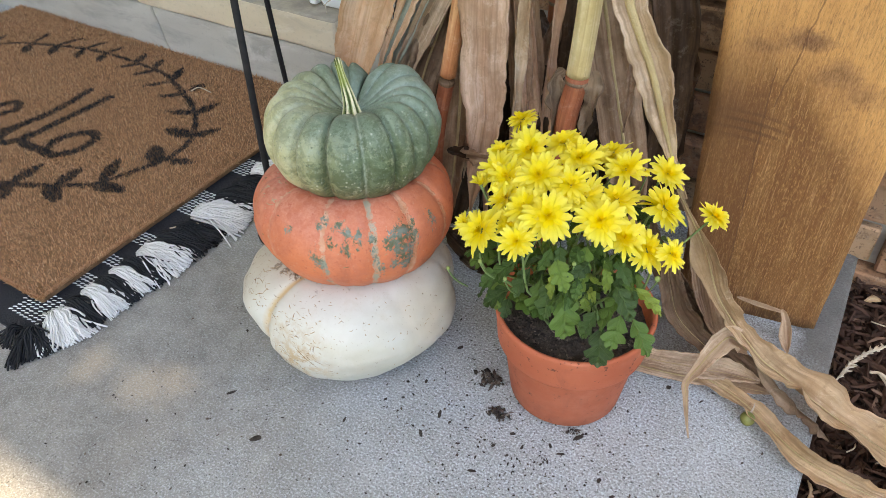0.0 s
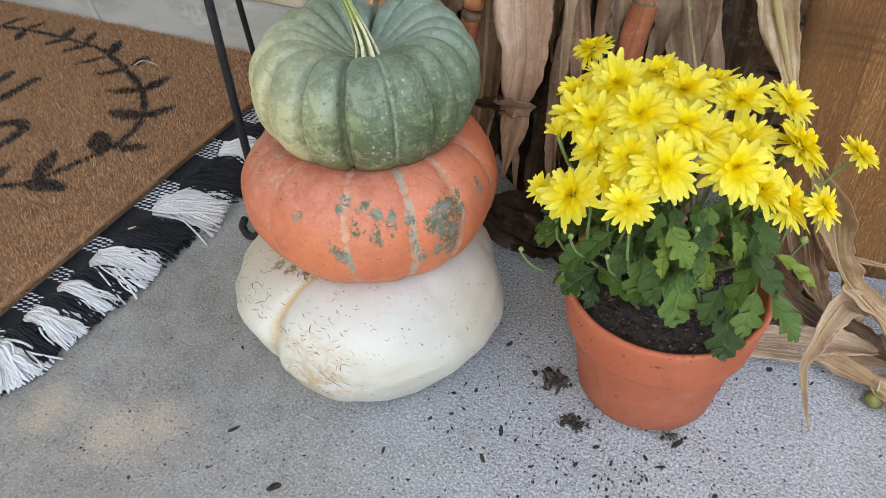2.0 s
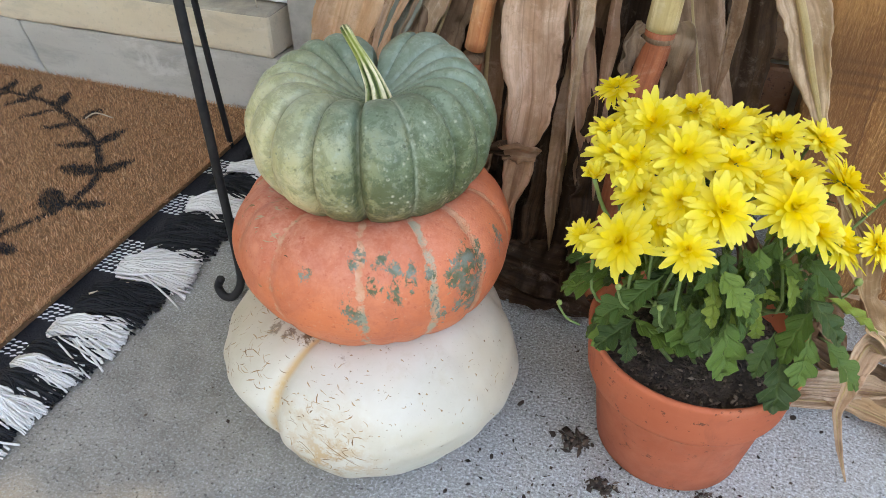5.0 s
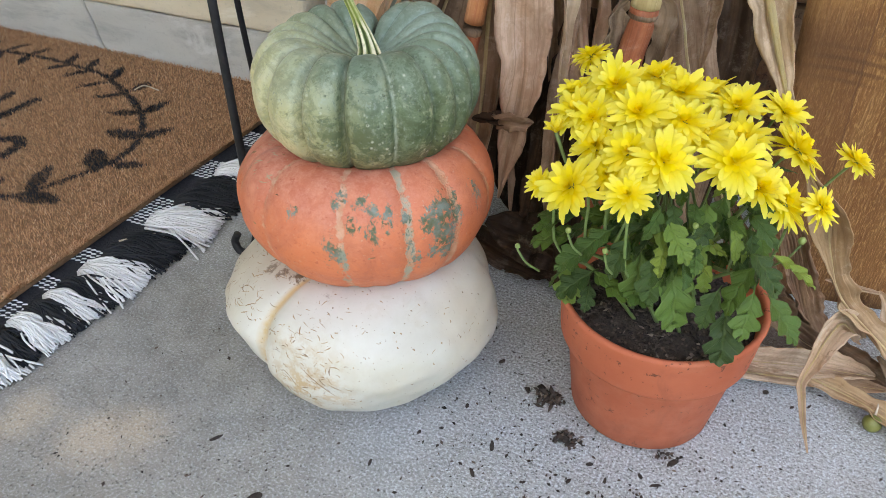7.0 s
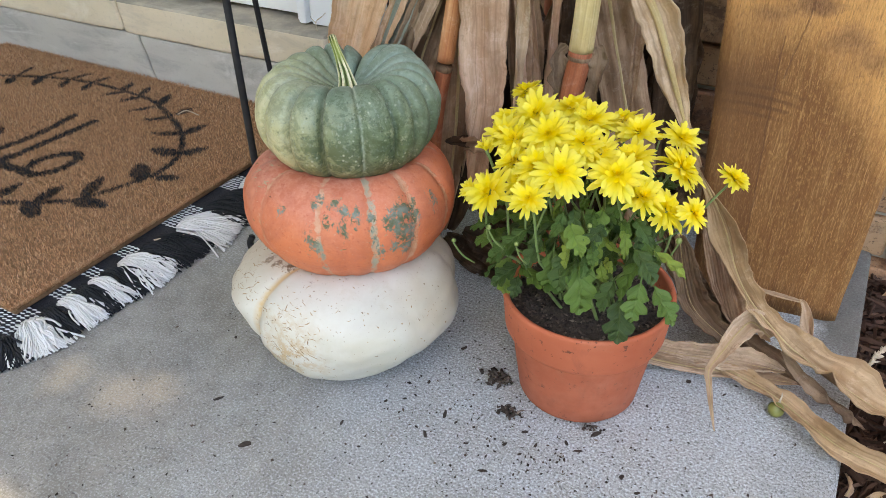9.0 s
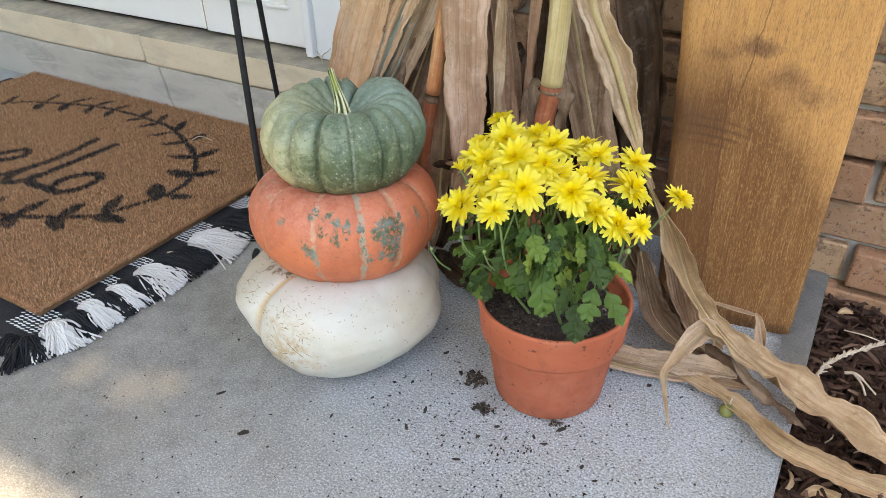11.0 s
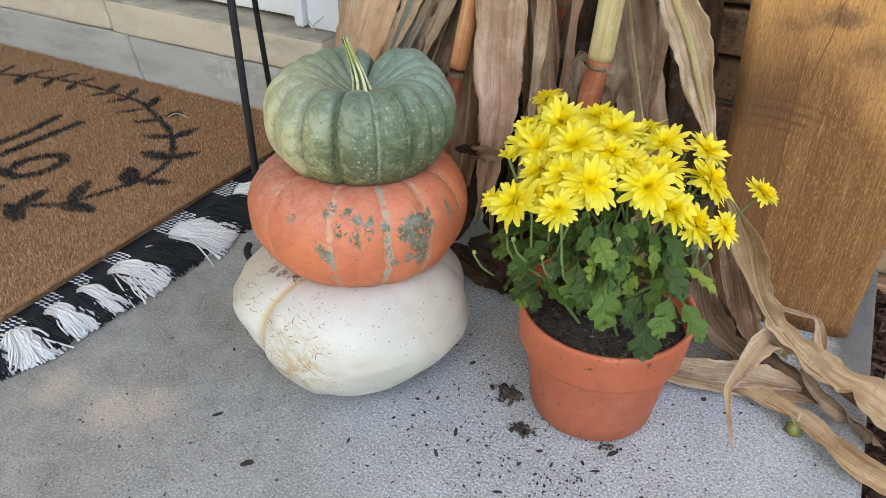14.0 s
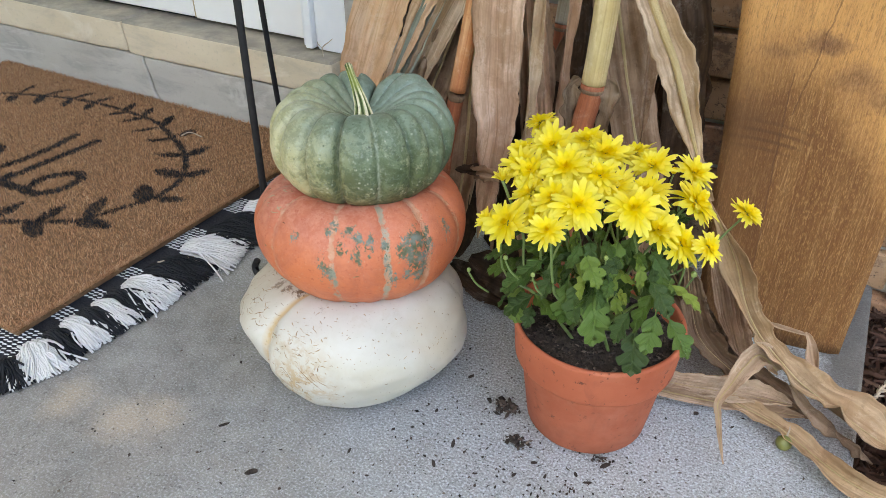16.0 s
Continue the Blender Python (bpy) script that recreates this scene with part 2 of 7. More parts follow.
def wood_material():
    """Rough-sawn stained plank: short fibres up the board, a knot with a dark smear, a darker heartwood strip and saw arcs."""
    m = Mat("stained_wood", 0.55, spec=0.35)
    co = m.coords("Object", (1, 1, 1))
    sep = m.n.new("ShaderNodeSeparateXYZ")
    m.link(co, sep.inputs[0])
    x, z = sep.outputs[0], sep.outputs[2]
    warp = m.noise(m.coords("Object", (1, 1, 0.5)), 7, 3, 0.5)
    st = m.n.new("ShaderNodeVectorMath")
    st.operation = "MULTIPLY_ADD"
    sc = m.n.new("ShaderNodeCombineXYZ")
    m.link(warp, sc.inputs[0])
    m.link(sc.outputs[0], st.inputs[0])
    st.inputs[1].default_value = (0.012, 0, 0)
    m.link(co, st.inputs[2])

    def along(k, scale, detail, rough):
        mp = m.n.new("ShaderNodeMapping")
        mp.inputs["Scale"].default_value = (1, 1, k)
        m.link(st.outputs[0], mp.inputs[0])
        return m.noise(mp.outputs[0], scale, detail, rough)

    band, fibre, dash = along(0.05, 40, 4, 0.6), along(0.03, 560, 4, 0.65), along(0.26, 640, 3, 0.65)
    pore = along(0.09, 620, 3, 0.6)
    big = m.noise(m.coords("Object", (1, 1, 0.7)), 7, 5, 0.65, 0.6)
    c = m.ramp(band, (0.30, (0.36, 0.150, 0.048)), (0.5, (0.53, 0.250, 0.085)), (0.70, (0.66, 0.345, 0.130)))
    c = m.mix(m.ramp(big, (0.46, 0.0), (0.70, 0.5)), c, (0.33, 0.145, 0.053))
    # low shade put into the colour, under the slanting grain line through the knot
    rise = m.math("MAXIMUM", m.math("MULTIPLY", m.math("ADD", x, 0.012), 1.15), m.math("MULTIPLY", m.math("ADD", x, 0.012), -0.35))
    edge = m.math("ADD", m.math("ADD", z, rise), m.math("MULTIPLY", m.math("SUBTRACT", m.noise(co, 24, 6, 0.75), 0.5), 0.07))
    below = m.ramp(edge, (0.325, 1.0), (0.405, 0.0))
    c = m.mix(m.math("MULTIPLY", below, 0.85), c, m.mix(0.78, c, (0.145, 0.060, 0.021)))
    # above that line the lit top is painted golden
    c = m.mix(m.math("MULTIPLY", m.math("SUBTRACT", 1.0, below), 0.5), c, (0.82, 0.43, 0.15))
    c = m.mix(m.math("MULTIPLY", m.ramp(fibre, (0.36, 1.0), (0.48, 0.0)), 0.28), c, (0.19, 0.080, 0.030))
    c = m.mix(m.math("MULTIPLY", m.ramp(fibre, (0.55, 0.0), (0.66, 1.0)), 0.40), c, (0.70, 0.39, 0.17))
    c = m.mix(m.math("MULTIPLY", m.ramp(dash, (0.54, 0.0), (0.64, 1.0)), 0.34), c, (0.76, 0.42, 0.16))
    c = m.mix(m.math("MULTIPLY", m.ramp(dash, (0.36, 1.0), (0.46, 0.0)), 0.34), c, (0.17, 0.070, 0.026))
    c = m.mix(m.math("MULTIPLY", m.ramp(pore, (0.32, 1.0), (0.41, 0.0)), 0.4), c, (0.11, 0.046, 0.019))
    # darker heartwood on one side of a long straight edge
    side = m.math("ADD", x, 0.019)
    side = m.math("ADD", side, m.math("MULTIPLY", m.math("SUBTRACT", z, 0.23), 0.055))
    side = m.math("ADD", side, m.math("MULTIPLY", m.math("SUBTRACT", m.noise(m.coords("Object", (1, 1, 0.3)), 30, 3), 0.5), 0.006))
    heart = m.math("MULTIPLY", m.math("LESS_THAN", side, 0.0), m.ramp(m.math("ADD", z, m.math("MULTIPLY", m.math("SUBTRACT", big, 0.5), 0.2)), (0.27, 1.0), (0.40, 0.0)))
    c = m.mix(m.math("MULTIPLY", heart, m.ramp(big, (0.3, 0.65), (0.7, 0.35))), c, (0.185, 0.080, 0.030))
    frayed = m.noise(co, 45, 6, 0.75)
    blob = m.near((-0.060, 0.891, 0.285), 0.065, 0.8, frayed, 0.06, 1.6)
    c = m.mix(m.math("MULTIPLY", blob, 0.6), c, (0.14, 0.062, 0.026))
    # smear that runs from the knot across the board
    for place, r, squash, k in (((-0.013, 0.902, 0.379), 0.024, 1.3, 0.8), ((-0.042, 0.897, 0.366), 0.030, 2.2, 0.6), ((0.004, 0.904, 0.377), 0.020, 1.2, 0.8), ((0.034, 0.908, 0.347), 0.030, 1.2, 0.7), ((0.058, 0.911, 0.328), 0.032, 1.3, 0.6)):
        c = m.mix(m.math("MULTIPLY", m.near(place, r, 0.75, frayed, 0.045, squash * 1.25), k), c, m.ramp(dash, (0.4, (0.17, 0.075, 0.034)), (0.6, (0.30, 0.145, 0.068))))
    # two drying cracks by the knot, and curved saw marks
    wander = m.math("MULTIPLY", m.math("SUBTRACT", m.noise(m.coords("Object", (0.1, 1, 1)), 22, 3), 0.5), 0.012)
    for x0, slope, low, high in ((-0.004, 0.06, 0.372, 0.47), (-0.006, 0.13, 0.30, 0.375), (-0.019, -0.055, 0.02, 0.345)):
        off = m.math("ADD", m.math("SUBTRACT", x, m.math("ADD", m.math("MULTIPLY", m.math("SUBTRACT", z, 0.375 if x0 > -0.01 else 0.23), slope), x0)), wander)
        line = m.math("MULTIPLY", m.math("LESS_THAN", m.math("ABSOLUTE", off), 0.0008), m.math("MULTIPLY", m.math("GREATER_THAN", z, low), m.math("LESS_THAN", z, high)))
        c = m.mix(m.math("MULTIPLY", line, 0.55), c, (0.12, 0.050, 0.022))
    arc = m.math("ADD", z, m.math("MULTIPLY", m.math("MULTIPLY", m.math("ADD", x, 0.06), m.math("ADD", x, 0.06)), 2.0))
    ripple = m.ramp(m.math("ABSOLUTE", m.math("SUBTRACT", m.math("FRACT", m.math("MULTIPLY", arc, 95.0)), 0.5)), (0.10, 1.0), (0.28, 0.0))
    c = m.mix(m.math("MULTIPLY", m.math("MULTIPLY", ripple, m.near((-0.030, 0.897, 0.272), 0.050, 0.6, frayed, 0.04, 1.8)), 0.6), c, (0.12, 0.052, 0.022))
    m.colour(c)
    m.roughness(m.ramp(fibre, (0.3, 0.7), (0.7, 0.45)))
    return m.bump(m.math("ADD", m.math("MULTIPLY", dash, 0.8), m.math("MULTIPLY", fibre, 0.6)), 0.9, 0.0024).m


def terracotta_material():
    m = Mat("terracotta", 0.72, spec=0.3)
    co = m.coords()
    c = m.ramp(m.noise(co, 9, 5, 0.6, 0.3), (0.3, (0.42, 0.105, 0.050)), (0.7, (0.53, 0.155, 0.080)))
    c = m.mix(m.ramp(m.noise(co, 28, 6, 0.7), (0.56, 0.0), (0.8, 0.45)), c, (0.48, 0.22, 0.14))
    c = m.mix(m.ramp(m.noise(co, 120, 5, 0.7), (0.61, 0.0), (0.65, 0.85)), c, (0.11, 0.042, 0.026))
    c = m.mix(m.ramp(m.noise(m.coords("Object", (1, 1, 0.35)), 34, 6, 0.72, 0.5), (0.54, 0.0), (0.68, 0.45)), c, (0.30, 0.09, 0.052))
    # soil-stained body below the cleaner collar, with the collar's shade put into the colour
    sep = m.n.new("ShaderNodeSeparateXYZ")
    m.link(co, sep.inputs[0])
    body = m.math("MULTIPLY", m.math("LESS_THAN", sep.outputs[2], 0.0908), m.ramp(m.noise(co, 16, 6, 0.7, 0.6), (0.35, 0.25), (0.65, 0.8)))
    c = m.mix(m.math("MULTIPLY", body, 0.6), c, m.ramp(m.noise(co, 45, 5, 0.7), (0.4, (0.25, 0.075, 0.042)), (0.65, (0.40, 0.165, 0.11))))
    m.colour(c)
    return m.bump(m.noise(m.coords("Object", (1, 1, 6)), 60, 5), 0.25, 0.001).m


def green_skin():
    """Blue-green rind: bleached cream on one flank, olive, mottled and tinted as shaded below, corky pale seams and
    pinprick warts.
    """
    m = Mat("green_pumpkin_skin", 0.45, spec=0.4)
    co = m.coords()
    big, mid, fine = m.noise(co, 12, 5, 0.6, 0.5), m.noise(co, 48, 6, 0.7, 0.4), m.noise(co, 240, 4, 0.7)
    sep = m.n.new("ShaderNodeSeparateXYZ")
    m.link(m.tc.outputs["UV"], sep.inputs[0])
    furrow, turn = sep.outputs[1], sep.outputs[0]
    c = m.ramp(big, (0.32, (0.125, 0.170, 0.100)), (0.5, (0.172, 0.230, 0.155)), (0.70, (0.225, 0.295, 0.220)))
    # cloudy bloom
    c = m.mix(m.ramp(m.noise(co, 26, 7, 0.72, 0.7), (0.48, 0.0), (0.68, 0.5)), c, (0.30, 0.36, 0.285))
    # paler blue-grey crown: the lit top is put into the colour
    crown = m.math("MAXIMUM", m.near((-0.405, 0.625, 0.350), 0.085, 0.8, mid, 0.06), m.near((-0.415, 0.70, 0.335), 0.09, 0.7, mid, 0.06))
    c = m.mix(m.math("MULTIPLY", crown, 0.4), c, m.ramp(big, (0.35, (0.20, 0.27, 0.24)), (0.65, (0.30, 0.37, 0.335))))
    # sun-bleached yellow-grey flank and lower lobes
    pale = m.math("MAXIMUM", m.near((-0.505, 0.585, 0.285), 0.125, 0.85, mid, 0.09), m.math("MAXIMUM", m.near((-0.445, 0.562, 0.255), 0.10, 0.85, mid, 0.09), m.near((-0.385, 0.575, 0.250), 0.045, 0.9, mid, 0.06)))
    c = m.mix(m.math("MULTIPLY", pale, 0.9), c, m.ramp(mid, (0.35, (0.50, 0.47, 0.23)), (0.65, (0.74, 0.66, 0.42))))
    # olive mottling round the lower side, over darker olive painted where shade falls
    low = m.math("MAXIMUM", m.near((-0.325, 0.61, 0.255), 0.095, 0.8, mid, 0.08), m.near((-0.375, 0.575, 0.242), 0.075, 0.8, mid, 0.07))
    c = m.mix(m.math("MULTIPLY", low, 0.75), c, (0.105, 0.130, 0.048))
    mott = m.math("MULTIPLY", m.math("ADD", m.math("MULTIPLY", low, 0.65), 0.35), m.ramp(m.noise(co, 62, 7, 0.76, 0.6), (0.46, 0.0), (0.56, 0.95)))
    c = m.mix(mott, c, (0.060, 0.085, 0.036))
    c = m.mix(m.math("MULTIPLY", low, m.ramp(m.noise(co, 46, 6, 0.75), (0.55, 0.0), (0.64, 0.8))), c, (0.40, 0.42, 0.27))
    # warts and pale pinpricks, thickest on the front
    front = m.near((-0.350, 0.590, 0.285), 0.11, 0.7, mid, 0.08)
    dots = m.math("MULTIPLY", m.ramp(m.voronoi(co, 150), (0.12, 1.0), (0.26, 0.0)), m.ramp(m.noise(co, 60, 4), (0.47, 0.0), (0.56, 0.9)))
    c = m.mix(m.math("MULTIPLY", dots, m.math("ADD", m.math("MULTIPLY", front, 0.6), 0.25)), c, (0.52, 0.54, 0.42))
    c = m.mix(m.math("MULTIPLY", m.math("MULTIPLY", front, m.ramp(m.noise(co, 75, 6, 0.78, 0.5), (0.52, 0.0), (0.59, 1.0))), 0.8), c, (0.085, 0.115, 0.065))
    c = m.mix(m.math("MULTIPLY", m.ramp(fine, (0.55, 0.0), (0.66, 1.0)), 0.3), c, (0.36, 0.42, 0.36))
    c = m.mix(m.math("MULTIPLY", m.ramp(m.noise(co, 120, 5, 0.8), (0.60, 0.0), (0.66, 0.8)), 0.6), c, (0.07, 0.095, 0.05))
    # furrows painted darker, as shade would fill them
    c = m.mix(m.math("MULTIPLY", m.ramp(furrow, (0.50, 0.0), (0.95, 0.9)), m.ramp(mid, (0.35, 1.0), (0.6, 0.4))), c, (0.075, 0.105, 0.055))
    # small dark pits, thickest on the front
    pits = m.math("MULTIPLY", m.ramp(m.voronoi(co, 210), (0.16, 1.0), (0.30, 0.0)), m.ramp(m.noise(co, 95, 5, 0.75), (0.50, 0.0), (0.57, 1.0)))
    c = m.mix(m.math("MULTIPLY", pits, m.math("ADD", m.math("MULTIPLY", front, 0.55), 0.2)), c, (0.035, 0.05, 0.030))
    # corky seams that follow two of the furrows
    for at, wide, k in ((0.8722, 0.0036, 0.5), (0.977, 0.0030, 0.4), (0.800, 0.0022, 0.3)):
        off = m.math("ADD", m.math("SUBTRACT", turn, at), m.math("MULTIPLY", m.math("SUBTRACT", mid, 0.5), 0.012))
        seam = m.math("MULTIPLY", m.ramp(m.math("ABSOLUTE", off), (wide * 0.4, 1.0), (wide, 0.0)), m.ramp(m.noise(co, 60, 6, 0.75), (0.40, 0.0), (0.52, 1.0)))
        c = m.mix(m.math("MULTIPLY", seam, k), c, (0.46, 0.49, 0.38))
    m.colour(c)
    m.roughness(m.ramp(mid, (0.3, 0.36), (0.7, 0.56)))
    return m.bump(m.math("ADD", mid, m.math("ADD", m.math("MULTIPLY", dots, 0.7), m.math("MULTIPLY", fine, 0.25))), 0.45, 0.0015).m


def orange_skin():
    m = Mat("orange_pumpkin_skin", 0.5, spec=0.4)
    co = m.coords()
    big, mid, fine = m.noise(co, 11, 5, 0.6), m.noise(co, 75, 6, 0.7, 0.4), m.noise(co, 260, 4, 0.7)
    sep = m.n.new("ShaderNodeSeparateXYZ")
    m.link(m.tc.outputs["UV"], sep.inputs[0])
    c = m.ramp(big, (0.3, (0.60, 0.160, 0.060)), (0.55, (0.67, 0.205, 0.092)), (0.8, (0.64, 0.235, 0.135)))
    c = m.mix(m.ramp(m.noise(co, 24, 7, 0.75, 0.8), (0.44, 0.0), (0.66, 0.8)), c, (0.50, 0.14, 0.075))
    # dusty pink bloom over the upper shoulder, deepened to paint in the dimple's shade
    c = m.mix(m.math("MULTIPLY", m.near((-0.425, 0.62, 0.300), 0.165, 0.6, m.noise(co, 20, 5), 0.09), 0.9), c, m.ramp(m.noise(co, 90, 6, 0.75), (0.4, (0.45, 0.13, 0.085)), (0.65, (0.62, 0.29, 0.215))))
    c = m.mix(m.ramp(m.noise(co, 130, 6, 0.8), (0.57, 0.0), (0.66, 0.7)), c, (0.42, 0.075, 0.035))
    c = m.mix(m.ramp(m.noise(co, 210, 5, 0.8), (0.60, 0.0), (0.68, 0.6)), c, (0.62, 0.33, 0.22))
    mask, frayed = 0.0, m.noise(m.coords("Object", (1, 1, 0.55)), 150, 6, 0.8)
    for place, r in (
        ((-0.311, 0.597, 0.206), 0.0150), ((-0.307, 0.607, 0.208), 0.0095), ((-0.321, 0.582, 0.209), 0.0070), ((-0.308, 0.596, 0.185), 0.0120), ((-0.314, 0.586, 0.180), 0.0071), ((-0.316, 0.587, 0.204), 0.0071),
        ((-0.383, 0.555, 0.235), 0.0051), ((-0.383, 0.550, 0.229), 0.0045), ((-0.366, 0.559, 0.231), 0.0046), ((-0.367, 0.556, 0.228), 0.0040), ((-0.356, 0.559, 0.224), 0.0045), ((-0.353, 0.551, 0.209), 0.0051),
        ((-0.366, 0.546, 0.213), 0.0040), ((-0.344, 0.564, 0.219), 0.0051), ((-0.346, 0.560, 0.217), 0.0040), ((-0.418, 0.537, 0.217), 0.0046), ((-0.382, 0.534, 0.195), 0.0060), ((-0.377, 0.535, 0.185), 0.0055),
        ((-0.333, 0.574, 0.218), 0.0046), ((-0.327, 0.569, 0.199), 0.0046), ((-0.326, 0.571, 0.175), 0.0051), ((-0.302, 0.639, 0.213), 0.0060), ((-0.310, 0.614, 0.218), 0.0046)):
        mask = m.math("MAXIMUM", mask, m.near(place, r * (1.15 if r > 0.008 else 0.85), 0.12, frayed, 0.036, 0.42 if r < 0.007 else 0.75))
    # pale corky streaks lie in the furrows, which the second UV axis names
    streak = m.math("MULTIPLY", m.ramp(m.math("ADD", sep.outputs[1], m.math("MULTIPLY", m.math("SUBTRACT", mid, 0.5), 1.1)), (0.62, 0.0), (0.72, 1.0)), m.ramp(m.noise(co, 38, 6, 0.75), (0.40, 0.0), (0.48, 1.0)))
    c = m.mix(m.math("MULTIPLY", streak, 0.55), c, m.ramp(m.noise(co, 110, 4), (0.4, (0.50, 0.30, 0.17)), (0.65, (0.62, 0.47, 0.34))))
    c = m.mix(m.math("MULTIPLY", m.math("MULTIPLY", streak, m.ramp(m.noise(co, 30, 5, 0.7), (0.50, 0.0), (0.56, 1.0))), m.near((-0.37, 0.54, 0.185), 0.055, 0.5)), c, (0.26, 0.29, 0.23))
    grey = m.ramp(m.math("ABSOLUTE", m.math("SUBTRACT", sep.outputs[0], 0.8806)), (0.006, 1.0), (0.014, 0.0))
    c = m.mix(m.math("MULTIPLY", m.math("MULTIPLY", m.math("MULTIPLY", streak, grey), m.ramp(m.noise(co, 70, 6, 0.78), (0.42, 0.0), (0.54, 1.0))), 0.8), c, (0.32, 0.35, 0.27))
    c = m.mix(m.math("MULTIPLY", mask, m.ramp(m.noise(co, 190, 5, 0.75), (0.42, 0.0), (0.48, 1.0))), c, m.ramp(m.noise(co, 75, 4), (0.4, (0.105, 0.115, 0.060)), (0.62, (0.20, 0.235, 0.20))))
    m.colour(c)
    m.roughness(m.ramp(mid, (0.3, 0.42), (0.7, 0.62)))
    return m.bump(m.math("ADD", m.noise(co, 120, 6, 0.7), m.math("ADD", m.math("MULTIPLY", streak, 0.6), m.math("MULTIPLY", fine, 0.3))), 0.4, 0.0011).m


def white_skin():
    m = Mat("white_pumpkin_skin", 0.4, spec=0.45)
    co = m.coords()
    c = m.ramp(m.noise(co, 8, 6, 0.65, 0.4), (0.3, (0.52, 0.49, 0.395)), (0.6, (0.615, 0.605, 0.545)))
    side = m.math("MAXIMUM", m.near((-0.53, 0.58, 0.10), 0.11, 0.8, m.noise(co, 22), 0.07), m.near((-0.28, 0.60, 0.09), 0.06, 0.8, m.noise(co, 30), 0.06))
    c = m.mix(m.math("MULTIPLY", side, 0.5), c, (0.56, 0.47, 0.33))
    c = m.mix(m.ramp(m.noise(co, 34, 7, 0.72, 0.7), (0.55, 0.0), (0.74, 0.55)), c, (0.52, 0.47, 0.36))
    c = m.mix(m.math("MULTIPLY", m.near((-0.395, 0.49, 0.075), 0.06, 0.8, m.noise(co, 40, 5), 0.06), m.ramp(m.noise(co, 80, 6, 0.75), (0.47, 0.0), (0.57, 0.85))), c, (0.48, 0.33, 0.16))
    sep = m.n.new("ShaderNodeSeparateXYZ")
    m.link(m.tc.outputs["UV"], sep.inputs[0])
    crease = m.math("MULTIPLY", m.ramp(sep.outputs[1], (0.55, 0.0), (0.88, 1.0)), m.ramp(m.noise(co, 40, 6, 0.7), (0.36, 0.25), (0.55, 1.0)))
    c = m.mix(m.math("MULTIPLY", crease, 0.8), c, (0.56, 0.36, 0.13))
    # brown cracked patch under the pumpkin above, and two rubbed spots
    for place, r, k in (((-0.44, 0.555, 0.126), 0.009, 0.95), ((-0.455, 0.556, 0.126), 0.008, 0.8), ((-0.47, 0.56, 0.125), 0.008, 0.7), ((-0.40, 0.545, 0.124), 0.008, 0.6), ((-0.371, 0.566, 0.126), 0.005, 0.7)):
        c = m.mix(m.math("MULTIPLY", m.math("MULTIPLY", m.near(place, r, 0.4, m.noise(co, 130, 5, 0.8), 0.03), m.ramp(m.noise(co, 160, 5, 0.75), (0.42, 0.0), (0.50, 1.0))), k), c, (0.13, 0.075, 0.035))
    c = m.mix(m.ramp(m.noise(co, 330, 3, 0.7), (0.665, 0.0), (0.71, 0.85)), c, (0.22, 0.155, 0.09))
    m.colour(c)
    m.roughness(m.ramp(m.noise(co, 60, 5), (0.35, 0.34), (0.7, 0.55)))
    return m.bump(m.math("ADD", m.noise(co, 30, 6), m.math("MULTIPLY", m.noise(co, 150, 4), 0.25)), 0.25, 0.0014).m


def stem_material():
    """Dry pumpkin stem: cream ridges with dark green grooves, seven round the stem."""
    m = Mat("striped_pumpkin_stem", 0.65, spec=0.3)
    uv = m.n.new("ShaderNodeSeparateXYZ")
    m.link(m.tc.outputs["UV"], uv.inputs[0])
    n = m.noise(m.coords("UV", (30, 60, 1)), 1.0, 5, 0.7)
    way = m.math("FRACT", m.math("ADD", m.math("MULTIPLY", uv.outputs[0], 7 / 0.64), m.math("MULTIPLY", m.math("SUBTRACT", n, 0.5), 0.5)))
    c = m.ramp(m.math("ABSOLUTE", m.math("SUBTRACT", way, 0.5)), (0.10, (0.035, 0.055, 0.012)), (0.22, (0.16, 0.21, 0.06)), (0.32, (0.62, 0.58, 0.36)), (0.46, (0.78, 0.73, 0.52)))
    c = m.mix(m.ramp(m.noise(m.coords(), 200, 5, 0.7), (0.52, 0.0), (0.66, 0.6)), c, (0.24, 0.24, 0.10))
    c = m.mix(m.math("MULTIPLY", m.near((-0.424, 0.664, 0.343), 0.022, 0.5), 0.6), c, (0.30, 0.36, 0.07))
    m.colour(c)
    return m.bump(n, 0.5, 0.001).m


CONCRETE = concrete_material()
STEP_LOW = step_material("weathered_step_concrete", (0.43, 0.40, 0.355), (0.58, 0.55, 0.495), (0.25, 0.24, 0.22))
STEP_TOP = step_material("tan_sill_stone", (0.66, 0.545, 0.385), (0.76, 0.655, 0.50), (0.42, 0.365, 0.285), 0.1735)
BRICK = brick_material()
MORTAR = grain("mortar", ((0.3, (0.36, 0.33, 0.29)), (0.7, (0.52, 0.49, 0.44))), 40, 0.6, 0.003, 0.9)
WHITE_PAINT = grain("white_door_paint", ((0.3, (0.84, 0.83, 0.81)), (0.7, (0.88, 0.87, 0.85))), 9, 0.08, 0.001, 0.4)
TRIM_PAINT = grain("grey_white_trim_paint", ((0.3, (0.80, 0.82, 0.84)), (0.7, (0.87, 0.88, 0.88))), 9, 0.08, 0.001, 0.4)
BRONZE_STRIP = grain("tan_weatherstrip", ((0.3, (0.40, 0.30, 0.16)), (0.7, (0.52, 0.40, 0.24))), 30, 0.1, 0.001, 0.5)
